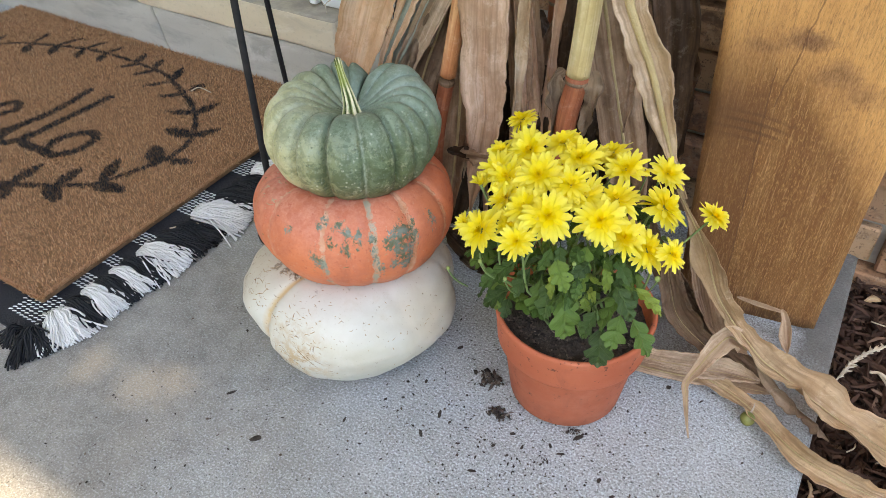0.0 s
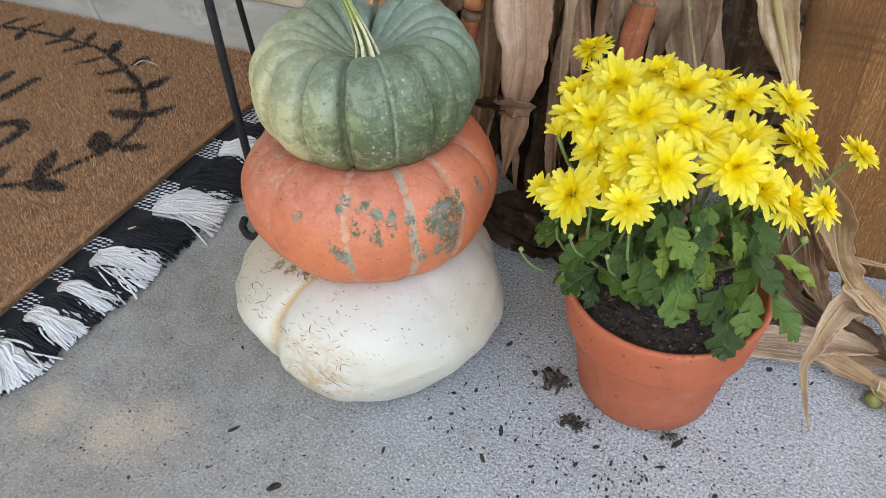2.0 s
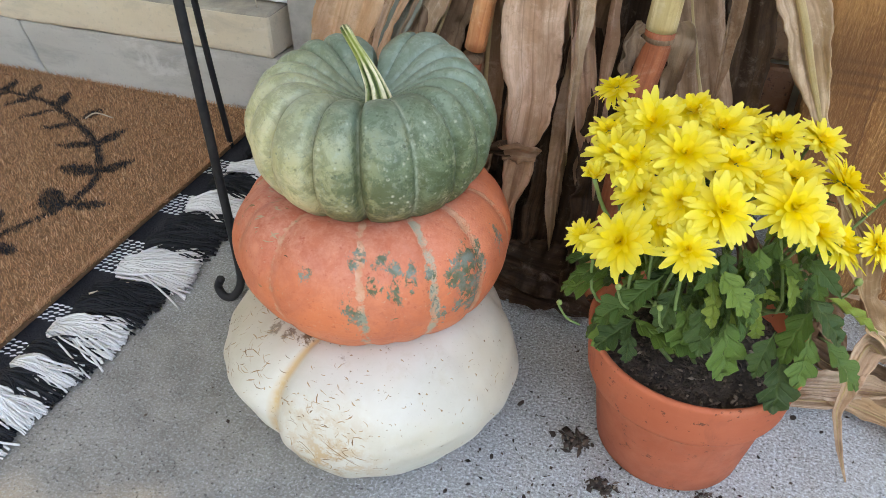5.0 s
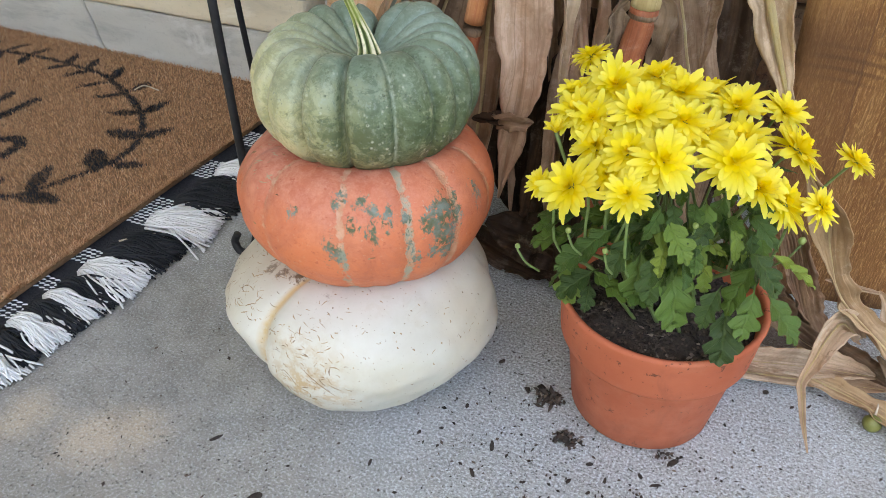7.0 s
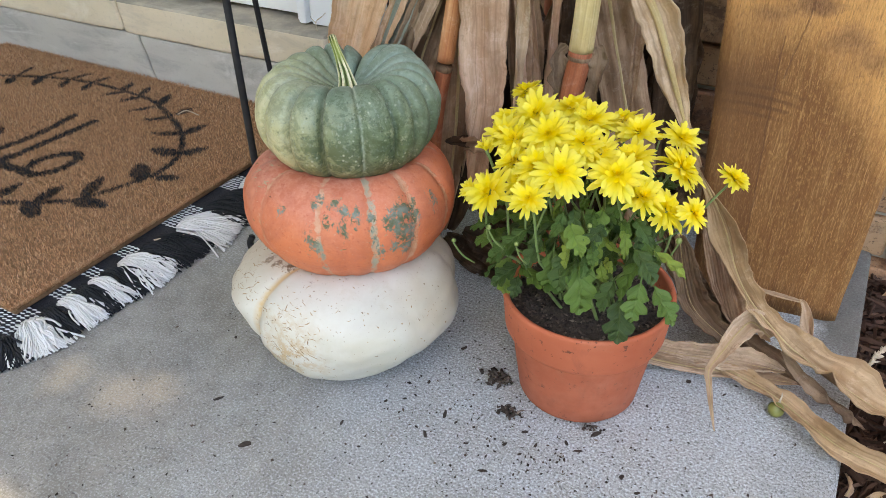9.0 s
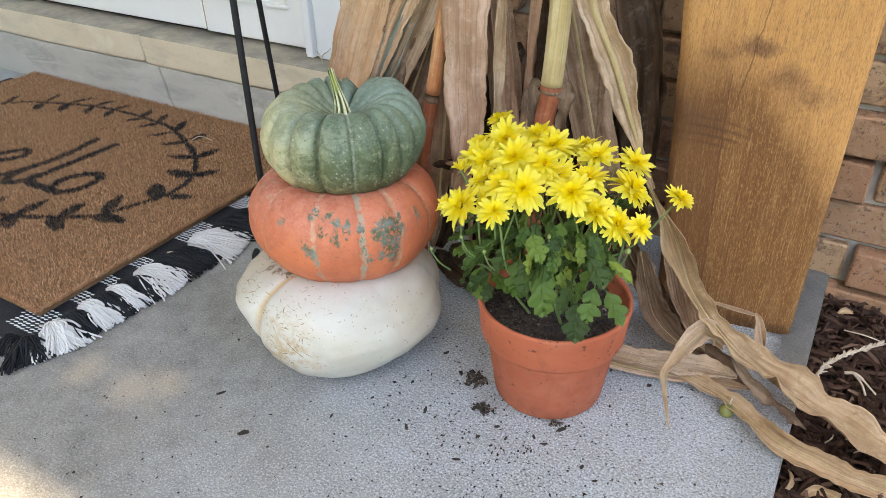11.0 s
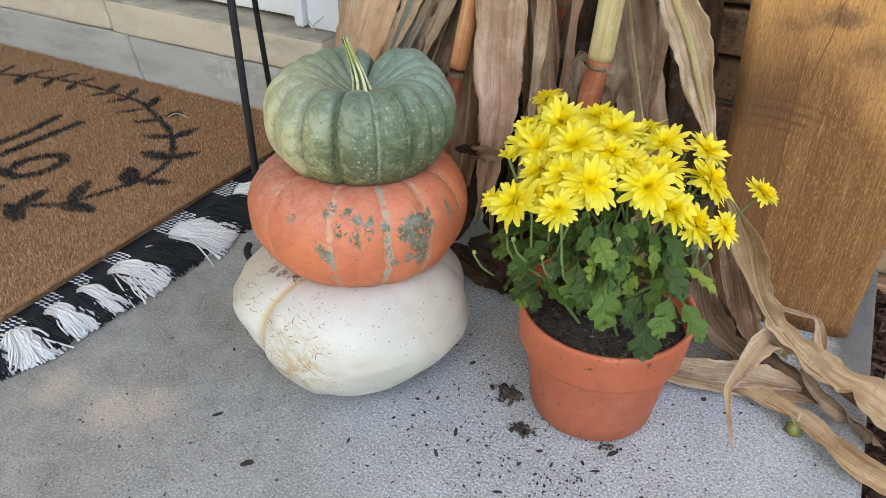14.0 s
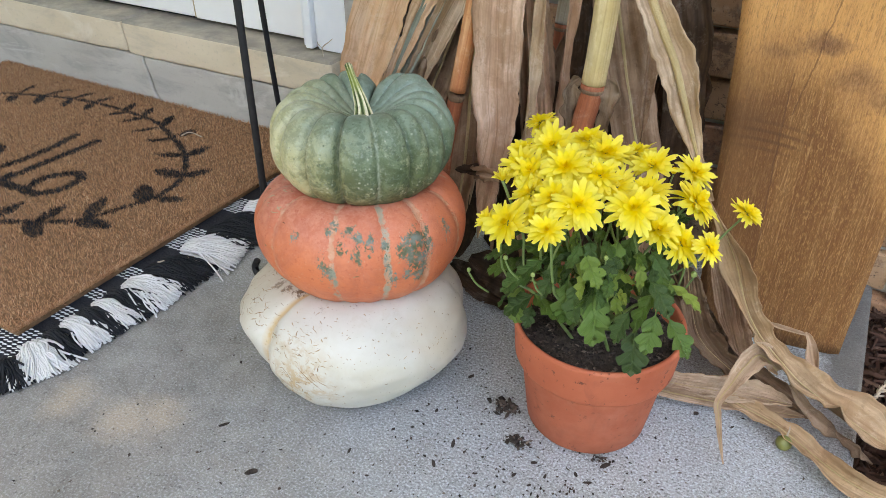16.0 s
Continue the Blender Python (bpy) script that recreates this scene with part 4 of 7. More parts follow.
def pumpkin(name, centre, a, c, lean, grooves, depth, width, top, bottom, power, material, label, wob=0.03, seed=0, flat=None, bulge=None, calm=0.0):
    """A ribbed pumpkin: grooves are angles in degrees with their depth (and where they fade out below); calm: how far they fade at the foot; top and bottom are (depth, breadth) of the dimples."""
    nt, nv = 240, 90
    turn = axis_turn(lean)
    bm = bmesh.new()
    uvl = bm.loops.layers.uv.new("UVMap")
    rows, mark = [], {}
    for j in range(nv + 1):
        phi = -math.pi / 2 + math.pi * j / nv
        row = []
        for i in range(nt):
            th = 2 * math.pi * i / nt
            g = 0.0
            for deg, dp, *upper in grooves:
                d = (math.degrees(th) - deg + 180) % 360 - 180
                if upper:
                    dp *= min(1.0, max(0.0, (math.sin(phi) - upper[0]) / 0.35))
                g = max(g, dp * (math.exp(-(d / width) ** 2) * 0.55 + 0.45 * math.exp(-abs(d) / (width * 2.4))))
            cp, sp = max(math.cos(phi), 0) ** power[phi < 0], math.sin(phi)
            g *= 1 - calm * min(1.0, max(0.0, -0.15 - sp) / 0.6)
            rho = cp * (1 - depth * g * cp ** 0.35)
            z = math.copysign(abs(sp), sp)
            dim, br = top if sp > 0 else bottom
            z -= math.copysign(dim * math.exp(-(rho / br) ** 2) * min(1.0, abs(sp) / 0.4), sp)
            z -= depth * 0.55 * g * abs(sp) * math.copysign(1, sp) * min(1, rho * 2.2)
            q = Vector((rho * math.cos(th), rho * math.sin(th), z))
            k = 1 + wob * noise.noise(q * 1.7 + Vector((seed, seed, 0))) + wob * 0.3 * noise.noise(q * 5 + Vector((0, seed, seed)))
            if bulge:
                k += bulge(th, phi)
            p = turn @ Vector((q.x * a * k, q.y * a * k, q.z * c[phi < 0] * k)) + Vector(centre)
            if flat is not None and p.z < flat + 0.016:
                p.z = flat + 0.016 * math.exp((p.z - flat - 0.016) / 0.016) if p.z < flat + 0.016 else p.z
            if 0 < j < nv or i == 0:
                v = bm.verts.new(p)
                mark[v] = (i / nt, min(1.0, g))
            row.append(v)
        rows.append(row if 0 < j < nv else [row[0]] * nt)
    for j in range(nv):
        for i in range(nt):
            vs = [rows[j][i], rows[j][(i + 1) % nt], rows[j + 1][(i + 1) % nt], rows[j + 1][i]]
            vs = [v for n, v in enumerate(vs) if v not in vs[:n]]
            f = bm.faces.new(vs)
            for lp in f.loops:
                lp[uvl].uv = mark[lp.vert]
    thing = empty(name, (centre[0], centre[1], max(0.0, centre[2] - c[1])), label, "pumpkin", "stacked pumpkins")
    return thing, part("skin", bm, material, thing)


def stalk_on(points, radii, thing, ribs=7):
    """A ridged, flared stem stub."""
    P, sides = spline(points, 18), 42
    R = np.interp(np.linspace(0, 1, 18), np.linspace(0, 1, len(radii)), radii)
    v, f, u = tube_data(P, [1.0] * 18, sides)
    v = np.array(v).reshape(18, sides, 3)
    for i in range(18):
        for k in range(sides):
            w = 2 * math.pi * k / sides
            v[i, k] = P[i] + (v[i, k] - P[i]) * R[i] * (1 + 0.17 * math.cos(ribs * w + i * 0.06))
    ob = raw("stem", v.reshape(-1, 3), f, STEM_CORK, thing, True, [(a * 8, b) for a, b in u])
    tagged(ob, "dry striped green and cream stem")
    return ob


GREEN_C, ORANGE_C, WHITE_C = (-0.4145, 0.660, 0.285), (-0.415, 0.648, 0.1865), (-0.412, 0.618, 0.078)


def slumped(th, phi):
    """The white pumpkin is drawn in towards the ground, most on one side, and swells over its crease."""
    low = max(0.0, 0.25 - math.sin(phi)) / 1.25
    return -0.30 * low * max(0.0, math.cos(th - radians(-165))) ** 1.3 + 0.045 * low * max(0.0, math.cos(th - radians(-35)))


def saddled(th, phi):
    """The green pumpkin sinks in a broad saddle behind its stem, between two raised lobes."""
    up, d = max(0.0, math.sin(phi)), (math.degrees(th) + 180) % 360 - 180
    return up * (-0.24 * math.exp(-((d - 108) / 13) ** 2) + 0.09 * math.exp(-((d - 76) / 20) ** 2) + 0.05 * math.exp(-((d - 145) / 22) ** 2))


white, white_skin_ob = pumpkin("pumpkin", WHITE_C, 0.1335, (0.062, 0.078), (0.0, 0.0), [(-106, 0.9, -0.45), (-20, 0.15), (30, 0.35), (70, 0.5), (120, 0.5), (170, 0.6)], 0.085, 4.5,
                               (0.30, 0.40), (0.1, 0.4), (0.72, 0.76), WHITE_SKIN, "large squat white pumpkin with scratches at the bottom of the stack", 0.055, 3, 0.0, slumped)
orange, orange_skin_ob = pumpkin("pumpkin", ORANGE_C, 0.1195, (0.084, 0.088), (-0.03, 0.08), [(-108, 0.75), (-70, 0.8), (-57, 0.55), (-42, 0.85), (-19, 0.9), (8, 0.85), (40, 0.8), (75, 0.7), (105, 0.8), (135, 0.7), (165, 0.7), (-165, 0.8), (-135, 0.7)], 0.034, 3.4,
                                 (0.72, 0.60), (0.3, 0.4), (0.80, 0.92), ORANGE_SKIN, "flattened salmon-orange pumpkin with grey-green patches in the middle of the stack", 0.02, 8)
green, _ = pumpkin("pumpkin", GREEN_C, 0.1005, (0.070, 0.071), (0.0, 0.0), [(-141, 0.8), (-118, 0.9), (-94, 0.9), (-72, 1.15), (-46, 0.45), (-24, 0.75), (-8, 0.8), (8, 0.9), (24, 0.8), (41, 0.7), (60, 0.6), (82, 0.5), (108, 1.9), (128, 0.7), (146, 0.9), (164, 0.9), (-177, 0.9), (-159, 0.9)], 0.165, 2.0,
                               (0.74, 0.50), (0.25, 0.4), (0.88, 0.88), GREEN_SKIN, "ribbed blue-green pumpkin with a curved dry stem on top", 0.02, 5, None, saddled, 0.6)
stem = stalk_on([(-0.398, 0.641, 0.305), (-0.403, 0.646, 0.321), (-0.416, 0.656, 0.336), (-0.428, 0.666, 0.343), (-0.442, 0.679, 0.350)], [0.0118, 0.0072, 0.0044, 0.0034, 0.0036], green)
bm = bmesh.new()
bmesh.ops.create_icosphere(bm, subdivisions=2, radius=0.0034)
for v in bm.verts:
    v.co = Vector((-0.4425, 0.6795, 0.3503)) + Vector((v.co.x, v.co.y, v.co.z * 0.6)) * (1 + 0.25 * noise.noise(v.co * 300))
part("cut_end", bm, CUT_CORK, stem, "pale corky cut end")


def scars(skin, thing, count, test, size, seed, along=(1.0, 0.0, 0.25), spread=0.5, thick=(0.0004, 0.0010)):
    """Short ragged scratches that lie on a skin, joined into one part."""
    r = np.random.default_rng(seed)
    polys = [p for p in skin.data.polygons if test(p.center)]
    verts, faces = [], []
    for _ in range(count):
        p = polys[int(r.integers(len(polys)))]
        n = p.normal
        t = Vector(along) + Vector(r.normal(0, spread, 3))
        t = (t - n * t.dot(n)).normalized()
        b = n.cross(t)
        ln, w = r.uniform(size[0], size[1]) * r.uniform(0.5, 1.0), r.uniform(*thick)
        bend = r.normal(0, 0.22) * ln
        k = len(verts)
        for u in (-1.0, -0.45, 0.1, 0.6, 1.0):
            c = p.center + n * (0.0003 - 0.5 * (u * ln) ** 2 / 0.12) + t * (u * ln) + b * (bend * (1 - u * u) + r.normal(0, 0.12) * w)
            h = w * (0.15 + (1 - u * u)) * r.uniform(0.4, 1.1)
            verts += [c + b * h, c - b * h]
        faces += [(k + 2 * i, k + 2 * i + 1, k + 2 * i + 3, k + 2 * i + 2) for i in range(4)]
    return tagged(raw("scratch", verts, faces, SCAR, thing), "brown scratches and pecks", kind="stuff")


for k, (x, y, z, spread, n, size, along) in enumerate((
        (-0.500, 0.555, 0.112, 0.024, 34, (0.003, 0.009), (0.7, 0, -0.7)), (-0.470, 0.535, 0.125, 0.020, 28, (0.003, 0.009), (1, 0, -0.4)), (-0.525, 0.575, 0.080, 0.022, 18, (0.002, 0.006), (0.6, 0, -0.8)),
        (-0.410, 0.510, 0.122, 0.020, 22, (0.002, 0.006), (1, 0, -0.2)), (-0.395, 0.497, 0.105, 0.024, 22, (0.002, 0.006), (1, 0, -0.3)), (-0.402, 0.490, 0.080, 0.024, 20, (0.002, 0.007), (1, 0, -0.6)),
        (-0.380, 0.487, 0.060, 0.026, 18, (0.002, 0.007), (1, 0, -0.5)), (-0.365, 0.510, 0.110, 0.022, 14, (0.001, 0.004), (1, 0, 0.1)), (-0.310, 0.570, 0.090, 0.030, 14, (0.001, 0.004), (0.3, 0, 1)))):
    centre = Vector((x, y, z))
    scars(white_skin_ob, white, int(n * 1.3), lambda p: (p - centre).length < spread * 1.5, size, 60 + k, along, 0.6, (0.00022, 0.00055))
scars(white_skin_ob, white, 9, lambda p: p.y < 0.58 and -0.42 < p.x < -0.36 and 0.03 < p.z < 0.09, (0.012, 0.022), 9, (1.0, 0.0, -0.6), 0.25, (0.00025, 0.0005))
scars(white_skin_ob, white, 140, lambda p: p.y < 0.62 and p.z > 0.03, (0.0006, 0.0022), 3, (1.0, 0.0, 0.1))
scars(orange_skin_ob, orange, 36, lambda p: p.y < 0.62 and p.x < -0.43 and p.z > 0.225, (0.002, 0.008), 4, (1.0, 0.0, 0.2), 0.4)
scars(orange_skin_ob, orange, 30, lambda p: p.y < 0.62 and p.z > 0.17, (0.001, 0.003), 5)


# ---- terracotta pot with chrysanthemum ----
POT = Vector((-0.134, 0.668, 0))
mum = empty("potted_chrysanthemum", POT, "yellow chrysanthemum in a terracotta pot on the concrete", "potted plant")


def pot():
    prof = [(0.0, 0.0), (0.056, 0.0), (0.0640, 0.0010), (0.0662, 0.004), (0.0690, 0.025), (0.0748, 0.068), (0.0764, 0.0870), (0.0758, 0.0896), (0.0765, 0.0910), (0.0826, 0.0905), (0.0840, 0.0911), (0.0847, 0.0930), (0.0872, 0.125), (0.0888, 0.1345), (0.0883, 0.1372), (0.0862, 0.1382), (0.0838, 0.1372), (0.0825, 0.134), (0.0805, 0.118), (0.074, 0.115), (0.0, 0.113)]
    P = [prof[0]]
    for (r0, z0), (r1, z1) in zip(prof, prof[1:]):
        n = max(1, int(math.hypot(r1 - r0, z1 - z0) / 0.012))
        P += [(r0 + (r1 - r0) * k / n, z0 + (z1 - z0) * k / n) for k in range(1, n + 1)]
    bm, n, rings = bmesh.new(), 96, []
    for r, z in P:
        if r == 0:
            rings.append([bm.verts.new(POT + Vector((0, 0, z)))] * n)
        else:
            ring = []
            for k in range(n):
                w = 2 * math.pi * k / n
                e = 1 + 0.004 * noise.noise(Vector((math.cos(w) * 2, math.sin(w) * 2, z * 20)))
                ring.append(bm.verts.new(POT + Vector((r * e * math.cos(w), r * e * math.sin(w), z))))
            rings.append(ring)
    for a, b in zip(rings, rings[1:]):
        for k in range(n):
            vs = [a[k], a[(k + 1) % n], b[(k + 1) % n], b[k]]
            vs = [v for i, v in enumerate(vs) if v not in vs[:i]]
            if len(vs) > 2:
                bm.faces.new(vs)
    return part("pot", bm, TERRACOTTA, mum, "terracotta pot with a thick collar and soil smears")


pot()


def clods(r, n, place, size, lift):
    verts, faces = [], []
    for _ in range(n):
        c, s = place(r), r.uniform(*size)
        q = Vector((r.normal(), r.normal(), r.normal())).normalized()
        M = q.to_track_quat("Z", "Y").to_matrix()
        st = Vector((r.uniform(0.5, 1.5), r.uniform(0.4, 1.0), r.uniform(0.3, 0.8)))
        b = len(verts)
        for v in ((1, 0, 0), (-1, 0, 0), (0, 1, 0), (0, -1, 0), (0, 0, 1), (0, 0, -1)):
            w = M @ Vector([a * k * s * r.uniform(0.7, 1.3) for a, k in zip(v, st)])
            verts.append((c[0] + w.x, c[1] + w.y, max(c[2] + w.z * 0.8 + lift * s, 0.0004)))
        faces += [(b + i, b + j, b + k) for i, j, k in ((0, 2, 4), (2, 1, 4), (1, 3, 4), (3, 0, 4), (2, 0, 5), (1, 2, 5), (3, 1, 5), (0, 3, 5))]
    return verts, faces


def soil_height(x, y):
    d = math.hypot(x, y) / 0.08
    return 0.117 + 0.010 * max(0, 1 - d * d) + 0.005 * noise.noise(Vector((x * 40, y * 40, 2)))


bm = bmesh.new()
bmesh.ops.create_circle(bm, cap_ends=False, radius=0.081, segments=64)
bmesh.ops.delete(bm, geom=bm.verts[:], context="VERTS")
rings = []
for j in range(22):
    rr = 0.0805 * j / 21
    rings.append([bm.verts.new(POT + Vector((rr * math.cos(2 * math.pi * k / 64), rr * math.sin(2 * math.pi * k / 64), soil_height(rr * math.cos(2 * math.pi * k / 64), rr * math.sin(2 * math.pi * k / 64))))) for k in range(64)] if j else [bm.verts.new(POT + Vector((0, 0, soil_height(0, 0))))] * 64)
for a, b in zip(rings, rings[1:]):
    for k in range(64):
        vs = [a[k], b[k], b[(k + 1) % 64], a[(k + 1) % 64]]
        vs = [v for i, v in enumerate(vs) if v not in vs[:i]]
        bm.faces.new(vs)
soil = part("soil", bm, SOIL_BASE, mum, "dark crumbly potting soil")


def soil_place(r):
    w, d = r.uniform(0, 2 * math.pi), 0.078 * math.sqrt(r.random())
    x, y = d * math.cos(w), d * math.sin(w)
    return POT.x + x, POT.y + y, soil_height(x, y)


v, f = clods(np.random.default_rng(5), 2600, soil_place, (0.0007, 0.0032), 0.3)
tagged(raw("soil_crumb", v, f, SOIL, soil), kind="stuff")


def flower_mesh(name, radius, seed, cup):
    """A daisy-like mum head that looks up +z: rings of narrow notched petals, shorter and steeper towards the middle."""
    r = np.random.default_rng(seed)
    verts, faces, uvs = [], [], []
    for ring, (n, ln, tilt, base) in enumerate(((17, 1.0, -0.02 + cup, 0.10), (16, 0.94, 0.16 + cup, 0.09), (14, 0.80, 0.36 + cup, 0.07), (12, 0.55, 0.60, 0.05), (10, 0.36, 0.80, 0.03), (8, 0.22, 1.0, 0.01), (5, 0.13, 1.3, 0.0))):
        for k in range(n):
            a = 2 * math.pi * (k + r.uniform(-0.28, 0.28) + 0.37 * ring) / n
            L = radius * ln * r.uniform(0.72, 1.14)
            W = radius * r.uniform(0.092, 0.135) * (1.0 if ring < 2 else 0.85)
            t0, droop = tilt + r.normal(0, 0.15), r.uniform(-0.25, 0.60) * (1 if ring < 3 else -0.3)
            roll = r.normal(0, 0.25)
            d, s = np.array([math.cos(a), math.sin(a)]), np.array([-math.sin(a), math.cos(a)])
            b, x, z = len(verts), radius * base, radius * 0.03 * ring
            for j in range(6):
                u = j / 5
                ang = t0 - droop * u * u * 1.4
                if j:
                    x += math.cos(ang) * L / 5
                    z += math.sin(ang) * L / 5
                w = W * (0.45, 0.80, 1.0, 1.06, 0.98, 0.42)[j]
                for e in (-1, 0, 1):
                    h = (0.35 * abs(e) - 0.12) * w + e * w * roll
                    ox = x + (0.012 * radius if (j == 5 and e == 0) else 0)
                    verts.append((d[0] * ox + s[0] * e * w, d[1] * ox + s[1] * e * w, z + h))
                    uvs.append((0.5 + e * 0.5, 0.12 + 0.88 * u if ring < 3 else max(0.02, 0.3 * u + 0.08 * (5 - ring) - 0.05)))
            faces += [(b + j * 3 + e, b + j * 3 + e + 1, b + j * 3 + e + 4, b + j * 3 + e + 3) for j in range(5) for e in range(2)]
    ob = raw(name, verts, faces, PETAL, None, True, uvs)
    me = ob.data
    bpy.data.objects.remove(ob)
    return me


HEADS = [flower_mesh("flower_head", 1.0, 20 + k, (-0.05, 0.10, 0.22, 0.0)[k % 4]) for k in range(6)]
# head: place, radius, and how far it turns outward
BLOOMS = (
    (-0.236, 0.718, 0.318, 0.020), (-0.217, 0.687, 0.316, 0.023), (-0.201, 0.662, 0.322, 0.026), (-0.176, 0.691, 0.322, 0.025), (-0.229, 0.661, 0.312, 0.020),
    (-0.222, 0.637, 0.308, 0.024), (-0.206, 0.625, 0.311, 0.023), (-0.175, 0.631, 0.320, 0.027), (-0.199, 0.610, 0.298, 0.022), (-0.173, 0.597, 0.306, 0.025),
    (-0.146, 0.592, 0.308, 0.029), (-0.154, 0.681, 0.318, 0.026), (-0.144, 0.634, 0.318, 0.023), (-0.130, 0.635, 0.310, 0.024), (-0.115, 0.707, 0.303, 0.024),
    (-0.105, 0.654, 0.304, 0.025), (-0.104, 0.612, 0.306, 0.027), (-0.079, 0.736, 0.291, 0.022), (-0.063, 0.685, 0.289, 0.029), (-0.022, 0.716, 0.272, 0.019),
    (-0.084, 0.629, 0.282, 0.023), (-0.063, 0.642, 0.267, 0.025), (-0.040, 0.644, 0.267, 0.018), (-0.162, 0.562, 0.294, 0.019), (-0.182, 0.586, 0.290, 0.017),
    (-0.204, 0.567, 0.286, 0.027), (-0.229, 0.585, 0.271, 0.013), (-0.139, 0.731, 0.300, 0.021), (-0.165, 0.655, 0.308, 0.022), (-0.150, 0.71, 0.302, 0.02))
HEART = Vector((-0.134, 0.672, 0.19))
r = np.random.default_rng(31)
for k, (x, y, z, rad) in enumerate(BLOOMS):
    rad *= 0.90
    p = Vector((x, y, z))
    out = (p - HEART).normalized() * 0.62 + Vector((r.normal(0, 0.20), -0.26 + r.normal(0, 0.18), 0.42))
    M = out.to_track_quat("Z", "Y").to_matrix().to_4x4() @ Matrix.Rotation(r.uniform(0, 6.28), 4, "Z")
    head = new("flower_head", HEADS[k % 6])
    head.matrix_basis = Matrix.Translation(p - out.normalized() * rad * 0.25) @ M @ Matrix.Diagonal((rad, rad, rad, 1))
    hold(head, mum)
    foot = POT + Vector((r.normal(0, 0.016), r.normal(0, 0.016), 0.12))
    mid = foot.lerp(p, 0.55) + Vector((p.x - POT.x, p.y - POT.y, 0)) * (0.12 if x < -0.17 else 0.30 if y < 0.63 else 0.2) - Vector((r.normal(0, 0.010), r.normal(0, 0.006), 0.014 if y < 0.63 and x > -0.17 else 0))
    end = p - out.normalized() * rad * 0.3
    tube("stem", spline([foot, foot.lerp(mid, 0.55) + Vector((0, 0, 0.012)), mid, end - out.normalized() * 0.02, end], 14), [0.0018] * 6 + [0.0012] * 8, STEM_GREEN, mum, 6)
    bm = bmesh.new()
    bmesh.ops.create_uvsphere(bm, u_segments=12, v_segments=6, radius=rad * 0.26)
    bmesh.ops.transform(bm, matrix=Matrix.Translation(end + out.normalized() * rad * 0.02) @ M @ Matrix.Diagonal((1, 1, 0.6, 1)), verts=bm.verts)
    part("calyx", bm, BUD_GREEN, head)

# half-open head at the rim of the bush
half = new("flower_head", flower_mesh("half_open_head", 1.0, 99, 0.75))
half.matrix_basis = Matrix.Translation((-0.230, 0.620, 0.294)) @ Matrix.Diagonal((0.0105, 0.0105, 0.0135, 1))
hold(half, mum)
tube("stem", spline([POT + Vector((-0.03, -0.02, 0.19)), (-0.215, 0.63, 0.255), (-0.230, 0.620, 0.294)], 9), 0.0015, STEM_GREEN, mum, 5)

# closed buds
for x, y, z, rad, mat_ in ((-0.118, 0.597, 0.258, 0.0032, BUD_GREEN), (-0.048, 0.632, 0.243, 0.0042, BUD_GREEN), (-0.198, 0.563, 0.252, 0.0032, BUD_GREEN), (-0.235, 0.565, 0.225, 0.003, BUD_GREEN), (-0.096, 0.716, 0.295, 0.0045, PETAL), (-0.17, 0.56, 0.245, 0.003, BUD_GREEN)):
    bm = bmesh.new()
    bmesh.ops.create_uvsphere(bm, u_segments=16, v_segments=10, radius=rad * 0.65)
    for v in bm.verts:
        w = math.atan2(v.co.y, v.co.x)
        v.co *= 1 + 0.10 * math.cos(8 * w) * math.hypot(v.co.x, v.co.y) / rad
        v.co.z *= 1.15
        v.co += Vector((x, y, z))
    part("bud", bm, mat_, mum)
    foot = POT + Vector(((x - POT.x) * 0.86, (y - POT.y) * 0.86, z - 0.030))
    tube("stem", spline([foot, Vector((x, y, z)).lerp(foot, 0.4) + Vector((0, 0, -0.006)), (x, y, z - rad)], 9), 0.0009, STEM_GREEN, mum, 5)


def leaf_mesh(seed, spread=1.0):
    """A lobed mum leaf, 1 long along +y, face up +z; spread: how far it folds and curls."""
    r = np.random.default_rng(seed)
    half = [(0.018, 0.0), (0.024, 0.14), (0.10, 0.21), (0.21, 0.28), (0.30, 0.36), (0.335, 0.44), (0.30, 0.495), (0.235, 0.52), (0.22, 0.545), (0.29, 0.585), (0.36, 0.66), (0.36, 0.73), (0.29, 0.77), (0.20, 0.785), (0.215, 0.83), (0.205, 0.895), (0.14, 0.935), (0.085, 0.94), (0.06, 0.985), (0.0, 1.0)]
    curl, fold, twist = r.uniform(0.10, 0.75) * spread, r.uniform(0.15, 0.60) * spread, r.normal(0, 0.5) * spread
    verts, faces, uvs = [], [], []

    def lift(x, y):
        return -curl * y * y + fold * abs(x) + twist * x * y + 0.03 * math.sin(abs(x) * 22 - y * 24 + seed)

    for side in (-1, 1):
        b = len(verts)
        for x, y in half:
            x, y = x * r.uniform(0.88, 1.12), y + r.normal(0, 0.012)
            m = y * 0.92
            for e in (0.0, 0.5, 1.0):
                px, py = side * x * 0.72 * e, m + (y - m) * e
                verts.append((px, py, lift(px, py)))
                uvs.append((abs(px), py))
        for j in range(len(half) - 1):
            for e in range(2):
                q = (b + j * 3 + e, b + j * 3 + e + 1, b + j * 3 + e + 4, b + j * 3 + e + 3)
                faces.append(q if side > 0 else q[::-1])
    ob = raw("leaf", verts, faces, LEAF, None, True, uvs)
    me = ob.data
    bpy.data.objects.remove(ob)
    return me


LEAVES = [leaf_mesh(40 + k) for k in range(7)]
BROAD = [leaf_mesh(60 + k, 0.45) for k in range(5)]


